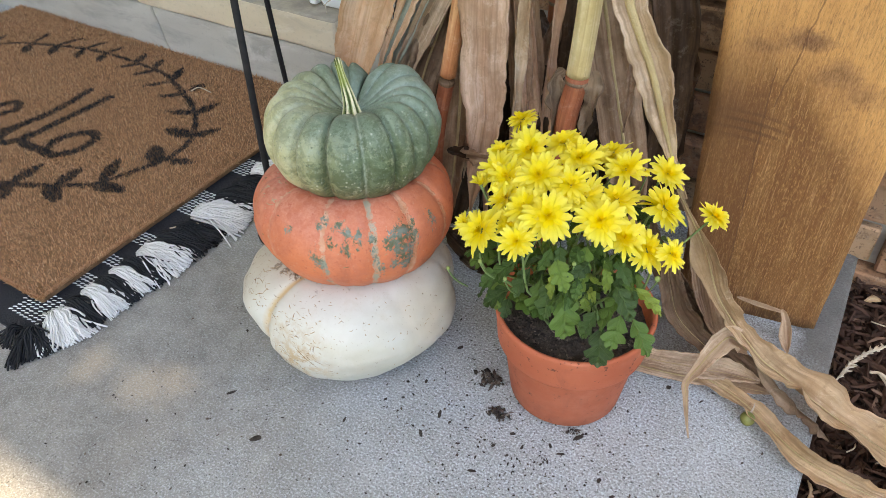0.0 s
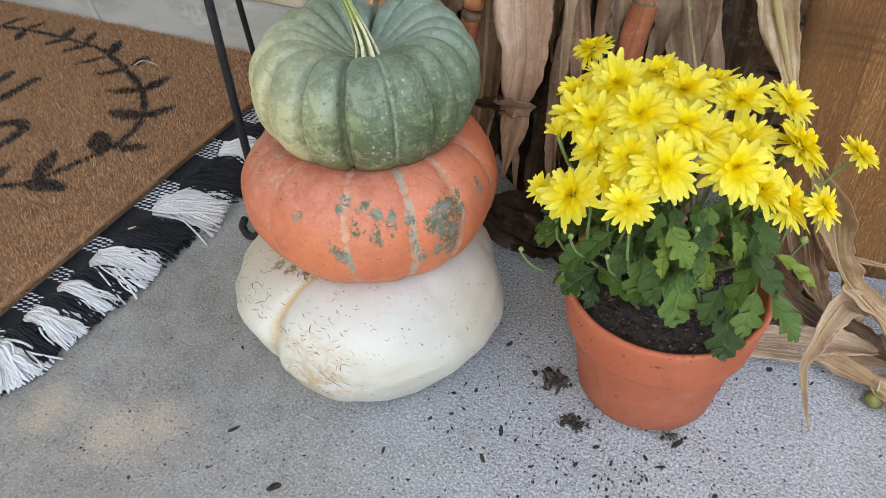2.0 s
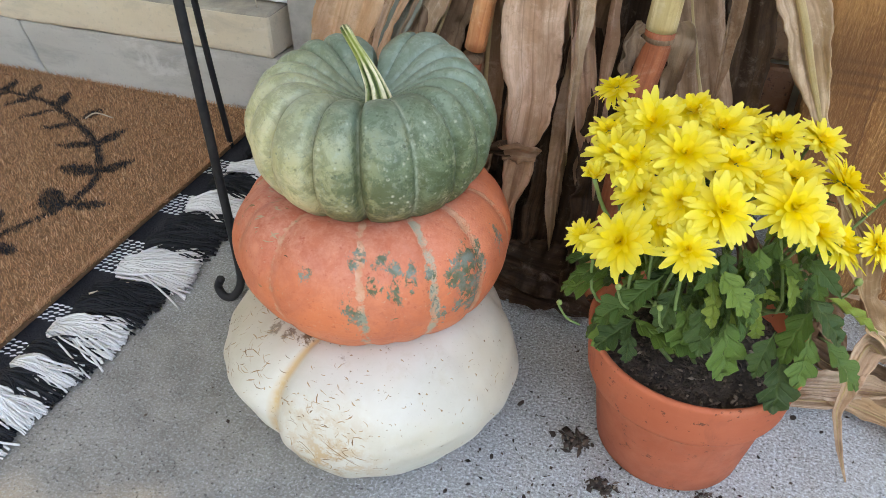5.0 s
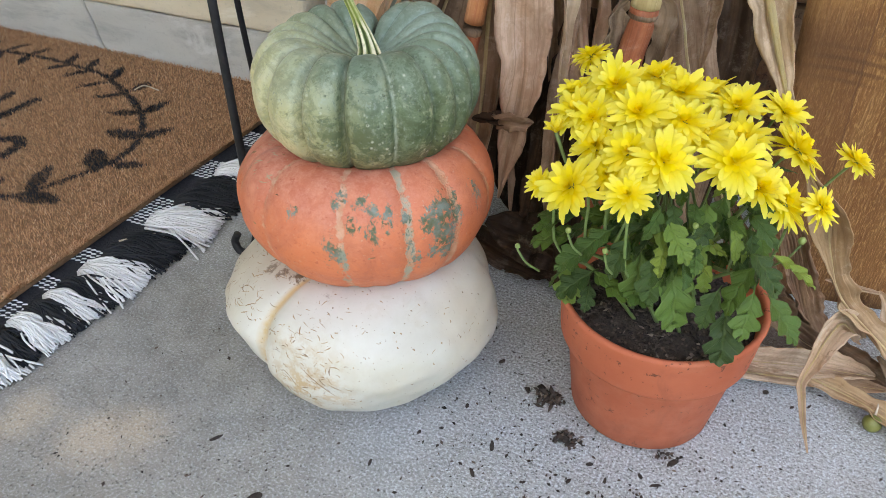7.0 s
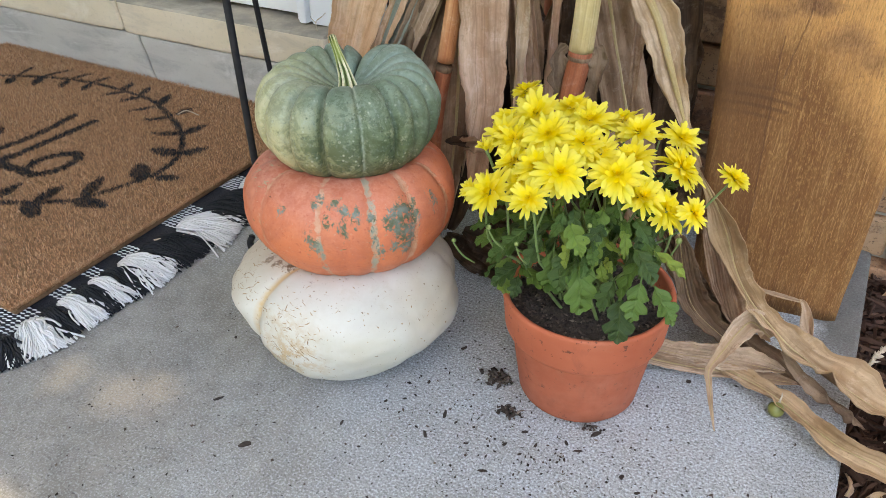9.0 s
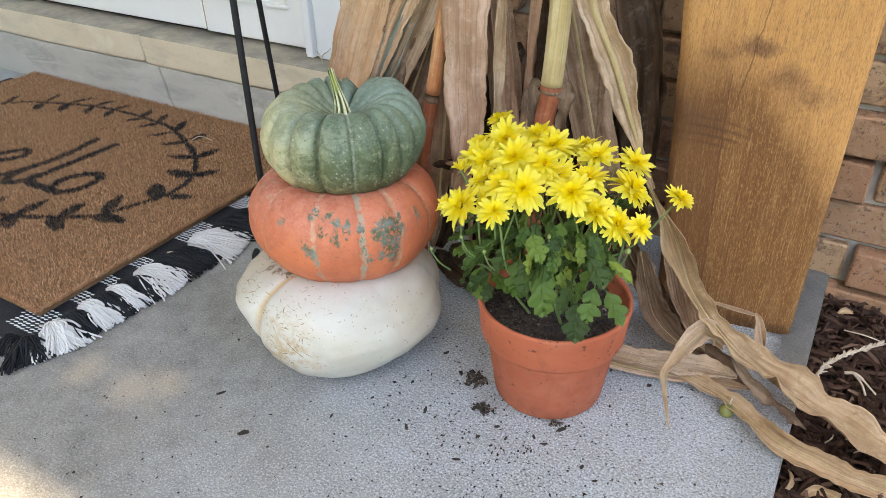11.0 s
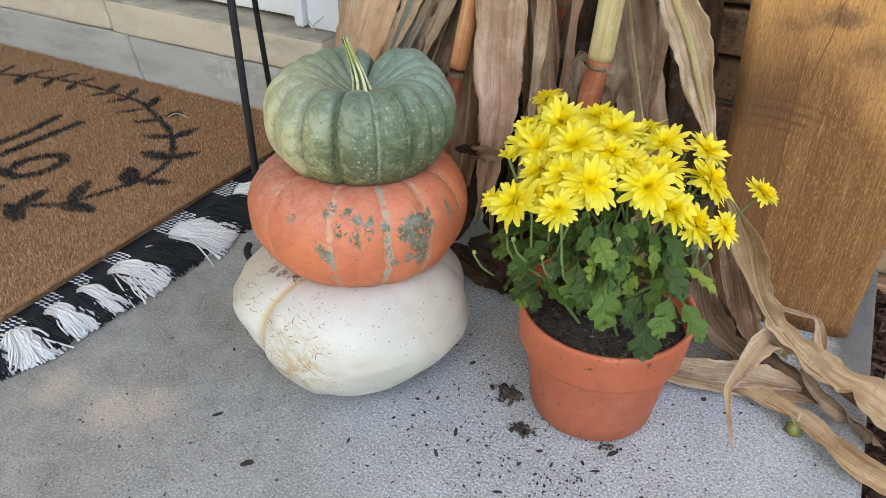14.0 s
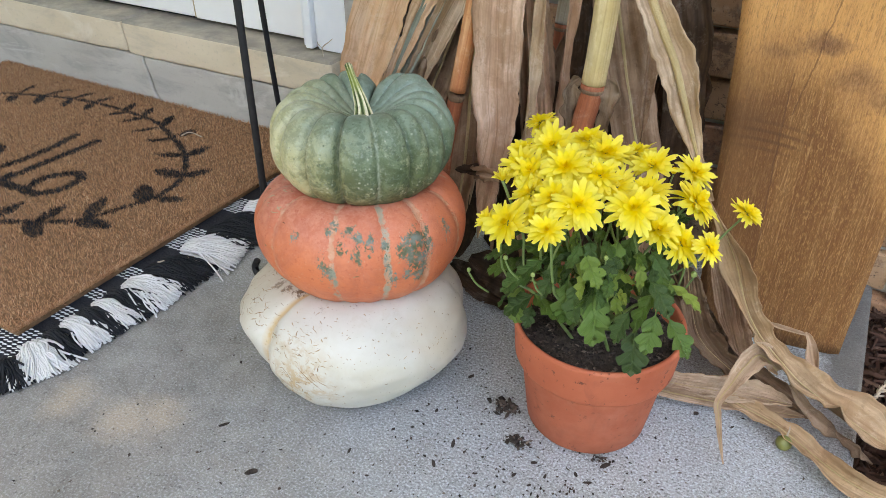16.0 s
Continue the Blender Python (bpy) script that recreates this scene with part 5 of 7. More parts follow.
def put_leaf(p, way, ln, k, roll, kinds=LEAVES):
    """A leaf with its foot at p that points along way."""
    y = Vector(way).normalized()
    x = y.cross(Vector((0, 0, 1))).normalized()
    z = x.cross(y)
    M = Matrix((x, y, z)).transposed().to_4x4() @ Matrix.Rotation(roll, 4, "Y")
    ob = new("leaf", kinds[k % len(kinds)])
    ob.matrix_basis = Matrix.Translation(p) @ M @ Matrix.Diagonal((ln, ln, ln, 1))
    return hold(ob, mum)


r = np.random.default_rng(77)
k = 0
for _ in range(150):
    a, zz = r.uniform(0, 2 * math.pi), r.uniform(0.0, 1.0)
    d = (0.028 + 0.048 * math.sin(zz * 2.6)) * r.uniform(0.5, 1.0)
    p = Vector((POT.x + 0.002 + d * math.cos(a), POT.y + d * math.sin(a) + 0.006, 0.192 + 0.085 * zz))
    way = (math.cos(a + r.normal(0, 0.6)), math.sin(a + r.normal(0, 0.6)), r.normal(-0.5, 0.5))
    put_leaf(p, way, r.uniform(0.016, 0.033), k, r.normal(0, 0.6))
    k += 1
# small leaves high on the front of the bush, under the heads
for _ in range(64):
    a, zz = radians(r.uniform(-165, -15)), r.uniform(0.0, 1.0)
    d = r.uniform(0.045, 0.072)
    p = Vector((POT.x + d * math.cos(a), POT.y + d * math.sin(a), 0.212 + 0.064 * zz))
    put_leaf(p, (math.cos(a) + r.normal(0, 0.4), math.sin(a) + r.normal(0, 0.4), r.normal(-0.5, 0.5)), r.uniform(0.016, 0.028), k, r.normal(0, 0.7))
    k += 1
# leaves that reach out over the rim on the pumpkins' side
for x0, y0, z0, x1, y1, z1 in ((-0.190, 0.612, 0.205, -0.216, 0.600, 0.176), (-0.200, 0.632, 0.205, -0.236, 0.624, 0.184), (-0.200, 0.652, 0.212, -0.238, 0.645, 0.196), (-0.178, 0.602, 0.222, -0.204, 0.586, 0.198), (-0.195, 0.640, 0.238, -0.226, 0.628, 0.226),
                               (-0.172, 0.597, 0.240, -0.190, 0.578, 0.222), (-0.200, 0.618, 0.232, -0.230, 0.602, 0.216), (-0.182, 0.606, 0.190, -0.202, 0.592, 0.166), (-0.160, 0.598, 0.236, -0.166, 0.580, 0.212), (-0.188, 0.625, 0.255, -0.214, 0.612, 0.246)):
    foot, way = Vector((x0, y0, z0)), Vector((x1 - x0, y1 - y0, z1 - z0))
    put_leaf(foot - way * 0.05, way + Vector((0, 0, 0.25 * way.length)), way.length * 1.2, k, r.normal(0, 0.25), BROAD)
    k += 1
# the larger leaves that hang over the rim: foot and tip
for x0, y0, z0, x1, y1, z1 in ((-0.205, 0.625, 0.185, -0.204, 0.612, 0.152), (-0.188, 0.608, 0.187, -0.159, 0.592, 0.179), (-0.186, 0.606, 0.176, -0.184, 0.594, 0.162), (-0.165, 0.604, 0.183, -0.143, 0.590, 0.183), (-0.141, 0.604, 0.225, -0.138, 0.588, 0.198), (-0.130, 0.604, 0.222, -0.115, 0.590, 0.182), (-0.185, 0.610, 0.211, -0.161, 0.592, 0.220), (-0.139, 0.600, 0.256, -0.123, 0.584, 0.240), (-0.091, 0.605, 0.206, -0.096, 0.592, 0.184), (-0.085, 0.602, 0.195, -0.078, 0.588, 0.160), (-0.072, 0.612, 0.231, -0.083, 0.596, 0.204), (-0.069, 0.608, 0.212, -0.068, 0.594, 0.183), (-0.061, 0.612, 0.205, -0.041, 0.598, 0.186), (-0.068, 0.622, 0.232, -0.042, 0.612, 0.225), (-0.152, 0.606, 0.223, -0.148, 0.594, 0.190), (-0.082, 0.606, 0.244, -0.061, 0.594, 0.229)):
    foot, way = Vector((x0, y0, z0)), Vector((x1 - x0, y1 - y0, z1 - z0))
    put_leaf(foot - way * 0.05, way + Vector((0, 0, 0.25 * way.length)), way.length * 1.38, k, r.normal(0, 0.2), BROAD)
    k += 1


# ---- doormat on the fringed rug ----
MAT_X0, MAT_X1, MAT_Y0, MAT_Y1, MAT_Z = -1.765, -0.806, 0.427, 1.068, 0.022
mat_thing = empty("doormat", (-1.29, 0.75, 0.008), "brown coir doormat with black lettering and wreath", "doormat")
bm = bmesh.new()
box(bm, (MAT_X0, MAT_Y0, 0.0085), (MAT_X1, MAT_Y1, MAT_Z - 0.003), 0.004, 2)
part("coir_pad", bm, COIR_BASE, mat_thing, smooth=False)

# strokes of the painted design: polyline and half width
strokes = []


def leaf_stroke(foot, tip, w):
    foot, tip = np.array(foot), np.array(tip)
    pts = np.array([foot + (tip - foot) * u for u in np.linspace(0, 1.06, 8)])
    return pts, [w * k for k in (0.40, 0.70, 0.95, 1.0, 0.92, 0.72, 0.42, 0.10)]


# the wreath's stem, and its leaves: foot, tip and half width
STEM = [(-1.628, 0.880), (-1.566, 0.925), (-1.481, 0.958), (-1.41, 0.978), (-1.348, 0.987), (-1.278, 0.988), (-1.219, 0.985), (-1.166, 0.98), (-1.113, 0.961), (-1.066, 0.939), (-1.02, 0.914), (-0.982, 0.887),
        (-0.944, 0.85), (-0.926, 0.82), (-0.918, 0.79), (-0.917, 0.765), (-0.922, 0.737), (-0.938, 0.702), (-0.951, 0.672), (-0.966, 0.644), (-1.001, 0.619), (-1.041, 0.597), (-1.107, 0.570), (-1.20, 0.548), (-1.29, 0.541), (-1.40, 0.550)]
strokes.append((spline(STEM, 150), np.interp(np.linspace(0, 1, 150), [0, 0.2, 0.4, 0.5, 1.0], [0.0038, 0.0036, 0.0062, 0.0055, 0.0050])))
for x0, y0, x1, y1, w in (
        (-1.615, 0.89, -1.634, 0.936, 6), (-1.539, 0.943, -1.550, 0.988, 6), (-1.480, 0.965, -1.458, 1.012, 6), (-1.410, 0.978, -1.396, 1.024, 6), (-1.352, 0.990, -1.339, 1.024, 6),
        (-1.537, 0.927, -1.510, 0.900, 11), (-1.481, 0.958, -1.453, 0.922, 11), (-1.411, 0.971, -1.390, 0.941, 10), (-1.351, 0.982, -1.333, 0.948, 9),
        (-1.259, 0.987, -1.268, 1.025, 9), (-1.204, 0.987, -1.216, 1.023, 9), (-1.131, 0.971, -1.149, 1.016, 10), (-1.065, 0.953, -1.056, 0.988, 10), (-0.987, 0.896, -0.977, 0.945, 11), (-0.930, 0.836, -0.906, 0.874, 11),
        (-1.247, 0.984, -1.275, 0.952, 6), (-1.191, 0.980, -1.220, 0.945, 7), (-1.127, 0.959, -1.161, 0.922, 7), (-1.063, 0.936, -1.103, 0.906, 8), (-0.994, 0.892, -1.043, 0.873, 9), (-0.939, 0.831, -0.992, 0.826, 14),
        (-0.924, 0.739, -0.966, 0.777, 17), (-0.910, 0.757, -0.868, 0.773, 10), (-0.964, 0.659, -0.988, 0.715, 13), (-0.966, 0.644, -0.906, 0.656, 14), (-1.020, 0.614, -1.022, 0.664, 12), (-1.025, 0.602, -0.979, 0.584, 15),
        (-1.091, 0.579, -1.091, 0.638, 12), (-1.10, 0.572, -1.062, 0.546, 14), (-1.18, 0.552, -1.166, 0.606, 12), (-1.19, 0.550, -1.155, 0.520, 13), (-1.28, 0.541, -1.262, 0.592, 12), (-1.29, 0.541, -1.26, 0.508, 13)):
    strokes.append(leaf_stroke((x0, y0), (x1, y1), w * 0.001))
# handwritten letters: e, l, l, o
for pts, wd in (([(-1.42, 0.690), (-1.39, 0.690), (-1.352, 0.722), (-1.333, 0.750), (-1.311, 0.747), (-1.303, 0.728), (-1.325, 0.700), (-1.36, 0.672), (-1.36, 0.650), (-1.31, 0.640)], 0.0085),
                ([(-1.31, 0.640), (-1.27, 0.648), (-1.245, 0.700), (-1.236, 0.740), (-1.233, 0.785), (-1.238, 0.830), (-1.243, 0.856)], 0.0088),
                ([(-1.245, 0.700), (-1.240, 0.660), (-1.222, 0.645), (-1.200, 0.668), (-1.193, 0.700), (-1.190, 0.760), (-1.186, 0.810), (-1.184, 0.858)], 0.0088),
                ([(-1.200, 0.690), (-1.193, 0.672), (-1.172, 0.664), (-1.141, 0.667), (-1.100, 0.668), (-1.077, 0.700), (-1.080, 0.738), (-1.100, 0.751), (-1.122, 0.737), (-1.139, 0.704), (-1.132, 0.676)], 0.0090)):
    q = spline(pts, 50)
    strokes.append((q, [wd] * 50))


def paint_distance(P):
    """How far points lie inside the painted strokes (positive: painted)."""
    best = np.full(len(P), -1.0)
    for pts, wd in strokes:
        wd = np.asarray(wd)
        for a, b, w0, w1 in zip(pts, pts[1:], wd, wd[1:]):
            ab = b - a
            near_ = np.abs(P - (a + b) / 2).max(axis=1) < 0.04
            if not near_.any():
                continue
            Q = P[near_]
            u = np.clip(((Q - a) @ ab) / (ab @ ab + 1e-12), 0, 1)
            d = np.linalg.norm(Q - a - u[:, None] * ab, axis=1)
            best[near_] = np.maximum(best[near_], w0 + (w1 - w0) * u - d)
    return best


def fibres(name, P, material, seed, label):
    """Short stiff coir fibres as slim three-sided slivers with their feet at P."""
    r = np.random.default_rng(seed)
    n = len(P)
    a, lean = r.uniform(0, 2 * math.pi, n), np.abs(r.normal(0.7, 0.35, n))
    ln, w = r.uniform(0.003, 0.0075, n), r.uniform(0.00028, 0.0006, n)
    d = np.stack([np.cos(a) * np.sin(lean), np.sin(a) * np.sin(lean), np.cos(lean)], 1)
    s = np.stack([-np.sin(a), np.cos(a), np.zeros(n)], 1)
    base = np.column_stack([P, np.full(n, MAT_Z - 0.0036)])
    tip = base + d * ln[:, None]
    v = np.stack([base + s * w[:, None], base - s * w[:, None], tip - s * w[:, None] * 0.5, tip + s * w[:, None] * 0.5], 1).reshape(-1, 3)
    k = np.arange(n)[:, None] * 4
    ob = raw(name, v, (k + np.array([0, 1, 2, 3])).tolist(), material, mat_thing)
    return tagged(ob, label, kind="stuff")


r = np.random.default_rng(12)
N = 150000
P = np.column_stack([r.uniform(MAT_X0, MAT_X1, N), r.uniform(MAT_Y0, MAT_Y1, N)])
# frayed fibres that stick out over the trimmed edges
P = np.vstack([P, np.column_stack([MAT_X1 + r.normal(0.0005, 0.0012, 6000), r.uniform(MAT_Y0, MAT_Y1, 6000)]), np.column_stack([r.uniform(MAT_X0, MAT_X1, 7000), MAT_Y0 - r.normal(0.0005, 0.0012, 7000)])])
ins = paint_distance(P + r.normal(0, 0.0012, P.shape))
fibres("coir_surface", P[ins < 0], COIR, 1, "brown coir fibres")
M2 = np.column_stack([r.uniform(MAT_X1 - 0.83, MAT_X1, 130000), r.uniform(MAT_Y0, MAT_Y1, 130000)])
M2 = M2[paint_distance(M2 + r.normal(0, 0.0008, M2.shape)) > 0]
fibres("painted_design", np.vstack([P[ins >= 0], M2]), COIR_BLACK, 2, "black painted wreath and letters")

# one bent straw that lies on the mat
tagged(tube("straw", spline([(-1.054, 0.947, 0.0255), (-1.045, 0.962, 0.029), (-1.015, 0.963, 0.0255)], 9), 0.0011, STRAW, None, 5), "bent bleached straw lying on the doormat", "straw")

# rug with yarn tassels along its short side
RUG_X, RUG_Y0, RUG_Y1 = -0.772, 0.378, 1.03
rug = empty("rug", (-1.25, 0.7, 0), "black and white woven rug with yarn tassels under the doormat", "rug")
bm = bmesh.new()
bmesh.ops.create_grid(bm, x_segments=60, y_segments=50, size=0.5)
for v in bm.verts:
    x, y = RUG_X - 1.05 + (v.co.x + 0.5) * 1.05, RUG_Y0 + (v.co.y + 0.5) * (RUG_Y1 - RUG_Y0)
    v.co = Vector((x, y, 0.0062 + 0.0012 * noise.noise(Vector((x * 20, y * 20, 0)))))
ext = bmesh.ops.extrude_face_region(bm, geom=bm.faces[:])
for v in [g for g in ext["geom"] if isinstance(g, bmesh.types.BMVert)]:
    v.co.z = 0.0006
bmesh.ops.recalc_face_normals(bm, faces=bm.faces)
part("weave", bm, RUG_BLACK, rug, smooth=False)


def dashes(y0, y1, x0, x1, seed):
    """White weft rows woven into the black edge: short raised stitches in slanted rows."""
    r = np.random.default_rng(seed)
    verts, faces = [], []
    row, y = 0, y0
    while y < y1:
        x = x0 + (row % 4) * 0.0021
        while x < x1:
            c = np.array([x + r.normal(0, 0.0004), y + r.normal(0, 0.0003), 0.0082])
            b = len(verts)
            for dx, dy, dz in ((-0.0030, -0.0019, -0.0012), (0.0028, 0.0009, -0.0012), (0.0032, 0.0017, -0.0012), (-0.0026, -0.0010, -0.0012), (-0.0018, -0.0010, 0.0008), (0.0020, 0.0011, 0.0008)):
                verts.append(c + (dx, dy, dz))
            faces += [(b, b + 1, b + 5, b + 4), (b + 1, b + 2, b + 5), (b + 2, b + 3, b + 4, b + 5), (b + 3, b, b + 4)]
            x += 0.0084 + r.normal(0, 0.0006)
        y += 0.0058
        row += 1
    return verts, faces


for k, (y0, y1) in enumerate(((0.40, 0.452), (0.478, 0.505), (0.53, 0.552), (0.585, 0.61), (0.675, 0.735), (0.80, 0.845), (0.90, 0.94))):
    v, f = dashes(y0, y1, -0.84, RUG_X, k)
    raw("white_stitching", v, f, YARN_WHITE, rug)


def tassel(foot, tip, spread, strands, material, seed, sag=0.004):
    r = np.random.default_rng(seed)
    verts, faces = [], []
    foot, tip = np.array(foot, float), np.array(tip, float)
    way = tip - foot
    side = np.array([-way[1], way[0], 0]) / np.linalg.norm(way[:2])
    for k in range(strands):
        e = r.normal(0, 0.30)
        ln = r.uniform(0.78, 1.08)
        f0 = foot + side * r.normal(0, 0.22) * spread * 0.45 + np.array([0, 0, r.uniform(0, 0.006)])
        end = foot + way * ln + side * e * spread
        end[2] = 0.0018 + abs(r.normal(0, 0.0025))
        m1 = f0 * 0.65 + end * 0.35 + side * r.normal(0, 0.06) * spread + np.array([0, 0, r.uniform(0.002, 0.010)])
        m2 = f0 * 0.3 + end * 0.7 + side * r.normal(0, 0.06) * spread + np.array([0, 0, r.uniform(0.0, 0.006)])
        q = spline([f0, m1, m2, end], 12)
        q[:, :2] += side[None, :2] * (np.sin(np.linspace(0, r.uniform(5, 11), 12) + r.uniform(0, 6)) * np.linspace(0, 1, 12) * r.uniform(0.0004, 0.0022))[:, None]
        v, f, _ = tube_data(q, np.linspace(1.0, 0.75, 12) * r.uniform(0.0012, 0.0020), 4)
        b = len(verts)
        verts += v
        faces += [tuple(i + b for i in q) for q in f]
    return raw("tassel", verts, faces, material, rug, True)


for k, (fy, ty, tx, sp, n, white_) in enumerate((
        (0.390, 0.362, -0.735, 0.034, 34, 0), (0.428, 0.402, -0.722, 0.040, 42, 1), (0.452, 0.445, -0.716, 0.022, 26, 0), (0.478, 0.476, -0.713, 0.026, 34, 1), (0.503, 0.502, -0.708, 0.026, 30, 0),
        (0.522, 0.524, -0.712, 0.024, 26, 1), (0.545, 0.552, -0.704, 0.026, 32, 0), (0.575, 0.588, -0.704, 0.042, 44, 1), (0.612, 0.632, -0.702, 0.036, 40, 0), (0.64, 0.655, -0.700, 0.026, 24, 0),
        (0.684, 0.715, -0.700, 0.050, 56, 1), (0.735, 0.765, -0.700, 0.034, 38, 0), (0.775, 0.80, -0.70, 0.03, 34, 0), (0.822, 0.848, -0.70, 0.040, 42, 1), (0.87, 0.89, -0.70, 0.036, 34, 0), (0.92, 0.94, -0.70, 0.034, 30, 1), (0.97, 0.985, -0.70, 0.034, 26, 0))):
    tassel((RUG_X - 0.006, fy, 0.007), (tx + 0.004 * white_, ty, 0.003), sp * (1.35 if white_ else 1.5), int(n * (5.0 if white_ else 4.4)), YARN_WHITE if white_ else YARN_BLACK, 100 + k)
# knotted loose cord at the rug's corner
tassel((RUG_X + 0.004, 0.375, 0.008), (-0.744, 0.335, 0.004), 0.012, 16, YARN_BLACK, 140)
tassel((RUG_X - 0.02, 0.384, 0.006), (-0.79, 0.352, 0.003), 0.03, 22, YARN_BLACK, 141)

# ---- black iron stand behind the pumpkins ----
stand = empty("iron_stand", (-0.62, 0.70, 0), "slim black wrought-iron stand with scrolled foot", "stand")
tube("leg", spline([(-0.636, 0.690, 0.028), (-0.641, 0.688, 0.016), (-0.634, 0.686, 0.0055), (-0.624, 0.690, 0.0052), (-0.618, 0.700, 0.02), (-0.618, 0.704, 0.06), (-0.622, 0.710, 0.2), (-0.629, 0.722, 0.45), (-0.637, 0.742, 0.8), (-0.645, 0.76, 1.1)], 70), 0.0048, IRON, stand, 10)
tube("leg", spline([(-0.812, 0.975, 0.0055), (-0.805, 0.966, 0.03), (-0.782, 0.93, 0.2), (-0.743, 0.877, 0.45), (-0.69, 0.81, 0.8), (-0.65, 0.762, 1.1)], 40), 0.0044, IRON, stand, 10)


# ---- dried corn ----
def husk(name, pts, material, parent=None, face=(0.45, -0.85, 0.2), fold=0.25, ripple=0.10, waves=5.0, seed=0, rib=True, curl=0.0, ragged=0.12, n=64, m=18, label="", tip=0.25, start=0.5, pleat=0.26):
    """A dried corn leaf along points (x, y, z, width, twist in degrees); face: where its upper side looks."""
    r = np.random.default_rng(seed + 900)
    S = spline(pts, n)
    C = S[:, :3]
    T = np.gradient(C, axis=0)
    T /= np.linalg.norm(T, axis=1)[:, None]
    dist = np.concatenate([[0], np.cumsum(np.linalg.norm(np.diff(C, axis=0), axis=1))])
    verts, uvs = [], []
    ph = r.uniform(0, 6.28, 4)
    for i in range(n):
        N = Vector(face) - Vector(T[i]) * Vector(face).dot(Vector(T[i]))
        N.normalize()
        N = Matrix.Rotation(radians(S[i, 4] + 20 * noise.noise(Vector((dist[i] * 10, seed, 2)))), 3, Vector(T[i])) @ N
        B = Vector(T[i]).cross(N)
        u = i / (n - 1)
        end = min(1, start + (1 - start) * u / 0.08, tip + (1 - tip) * ((1 - u) / 0.14) ** 0.7)
        w = S[i, 3] * 0.5 * end
        for j in range(m + 1):
            s = -1 + 2 * j / m
            k = 1 + ragged * noise.noise(Vector((dist[i] * 22, s * 0.8 + seed, seed))) + ragged * 0.6 * noise.noise(Vector((dist[i] * 90, np.sign(s) * 5, seed)))
            wave = math.sin(waves * 6.28 * u + ph[0] + (2.2 if s > 0 else 0)) + 0.5 * math.sin(waves * 14 * u + ph[1] + s)
            off = 1.35 * fold * w * (abs(s) ** 1.4 - 0.3) + ripple * w * wave * abs(s) ** 1.6 - curl * w * s ** 4
            off += 0.14 * w * noise.noise(Vector((dist[i] * 30, s * 2.5, seed * 3.1))) + 0.10 * w * math.sin(s * 6.5 + ph[2] + 3 * noise.noise(Vector((dist[i] * 6, seed, 0))))
            fr = (s * (2.3 + 2.0 * (pleat > 0.3)) + ph[3] + 0.9 * noise.noise(Vector((dist[i] * 7, seed, 5)))) % 1.0
            off += pleat * w * (abs(fr - 0.5) - 0.25) * (1.1 - abs(s) * 0.5)
            off += 0.9 * ripple * w * s * s * noise.noise(Vector((dist[i] * 55, 4 * np.sign(s), seed + 0.5)))
            p = Vector(C[i]) + B * (w * s * k * (1 - 0.15 * curl * s * s)) + N * off
            verts.append(p)
            uvs.append((s * S[i, 3] * 0.5 + 0.1, dist[i] + seed * 0.37))
    faces = [(i * (m + 1) + j, i * (m + 1) + j + 1, (i + 1) * (m + 1) + j + 1, (i + 1) * (m + 1) + j) for i in range(n - 1) for j in range(m)]
    ob = raw(name, verts, faces, material, parent, True, uvs)
    sol = ob.modifiers.new("thickness", "SOLIDIFY")
    sol.thickness, sol.offset = 0.0007, 0
    if label:
        tagged(ob, label)
    if rib:
        V = np.array([list(q) for q in verts]).reshape(n, m + 1, 3)[:, m // 2]
        off = np.array([list(Vector(face).normalized() * 0.0008)])
        tube("midrib", V[:-3] + off, np.linspace(0.0030, 0.0009, n - 3) * (rib if rib is not True else 1.0), MIDRIB, ob, 6)
    return ob


def cane(pts, radius, upper, lower, node_at, name, label, sheath=True):
    """A corn cane: lower and upper internodes that meet at swollen nodes."""
    thing = empty(name, (pts[-1][0], pts[-1][1], 0), label, "corn stalk", "bundle of dried corn stalks")
    P = spline(pts, 60)
    z = P[:, 2]
    up, lo = P[z >= node_at - 0.001], P[z <= node_at + 0.006]
    tube("upper_cane", up, [radius * (1 + 0.05 * math.exp(-abs(q[2] - node_at) / 0.008)) for q in up], upper, thing, 20)
    tube("lower_cane", lo, [radius * 0.97 * (1 + 0.06 * math.exp(-abs(q[2] - node_at) / 0.006)) for q in lo], lower, thing, 20)
    i = int(np.argmin(abs(z - node_at)))
    t = (P[max(i - 1, 0)] - P[min(i + 1, 59)])
    t /= np.linalg.norm(t)
    ringp = [P[i] + t * k for k in (-0.0035, -0.0015, 0.0005, 0.0025)]
    tube("node_ring", ringp, [radius * 0.99, radius * 1.06, radius * 1.04, radius * 0.98], HUSK_BROWN, thing, 20)
    return thing


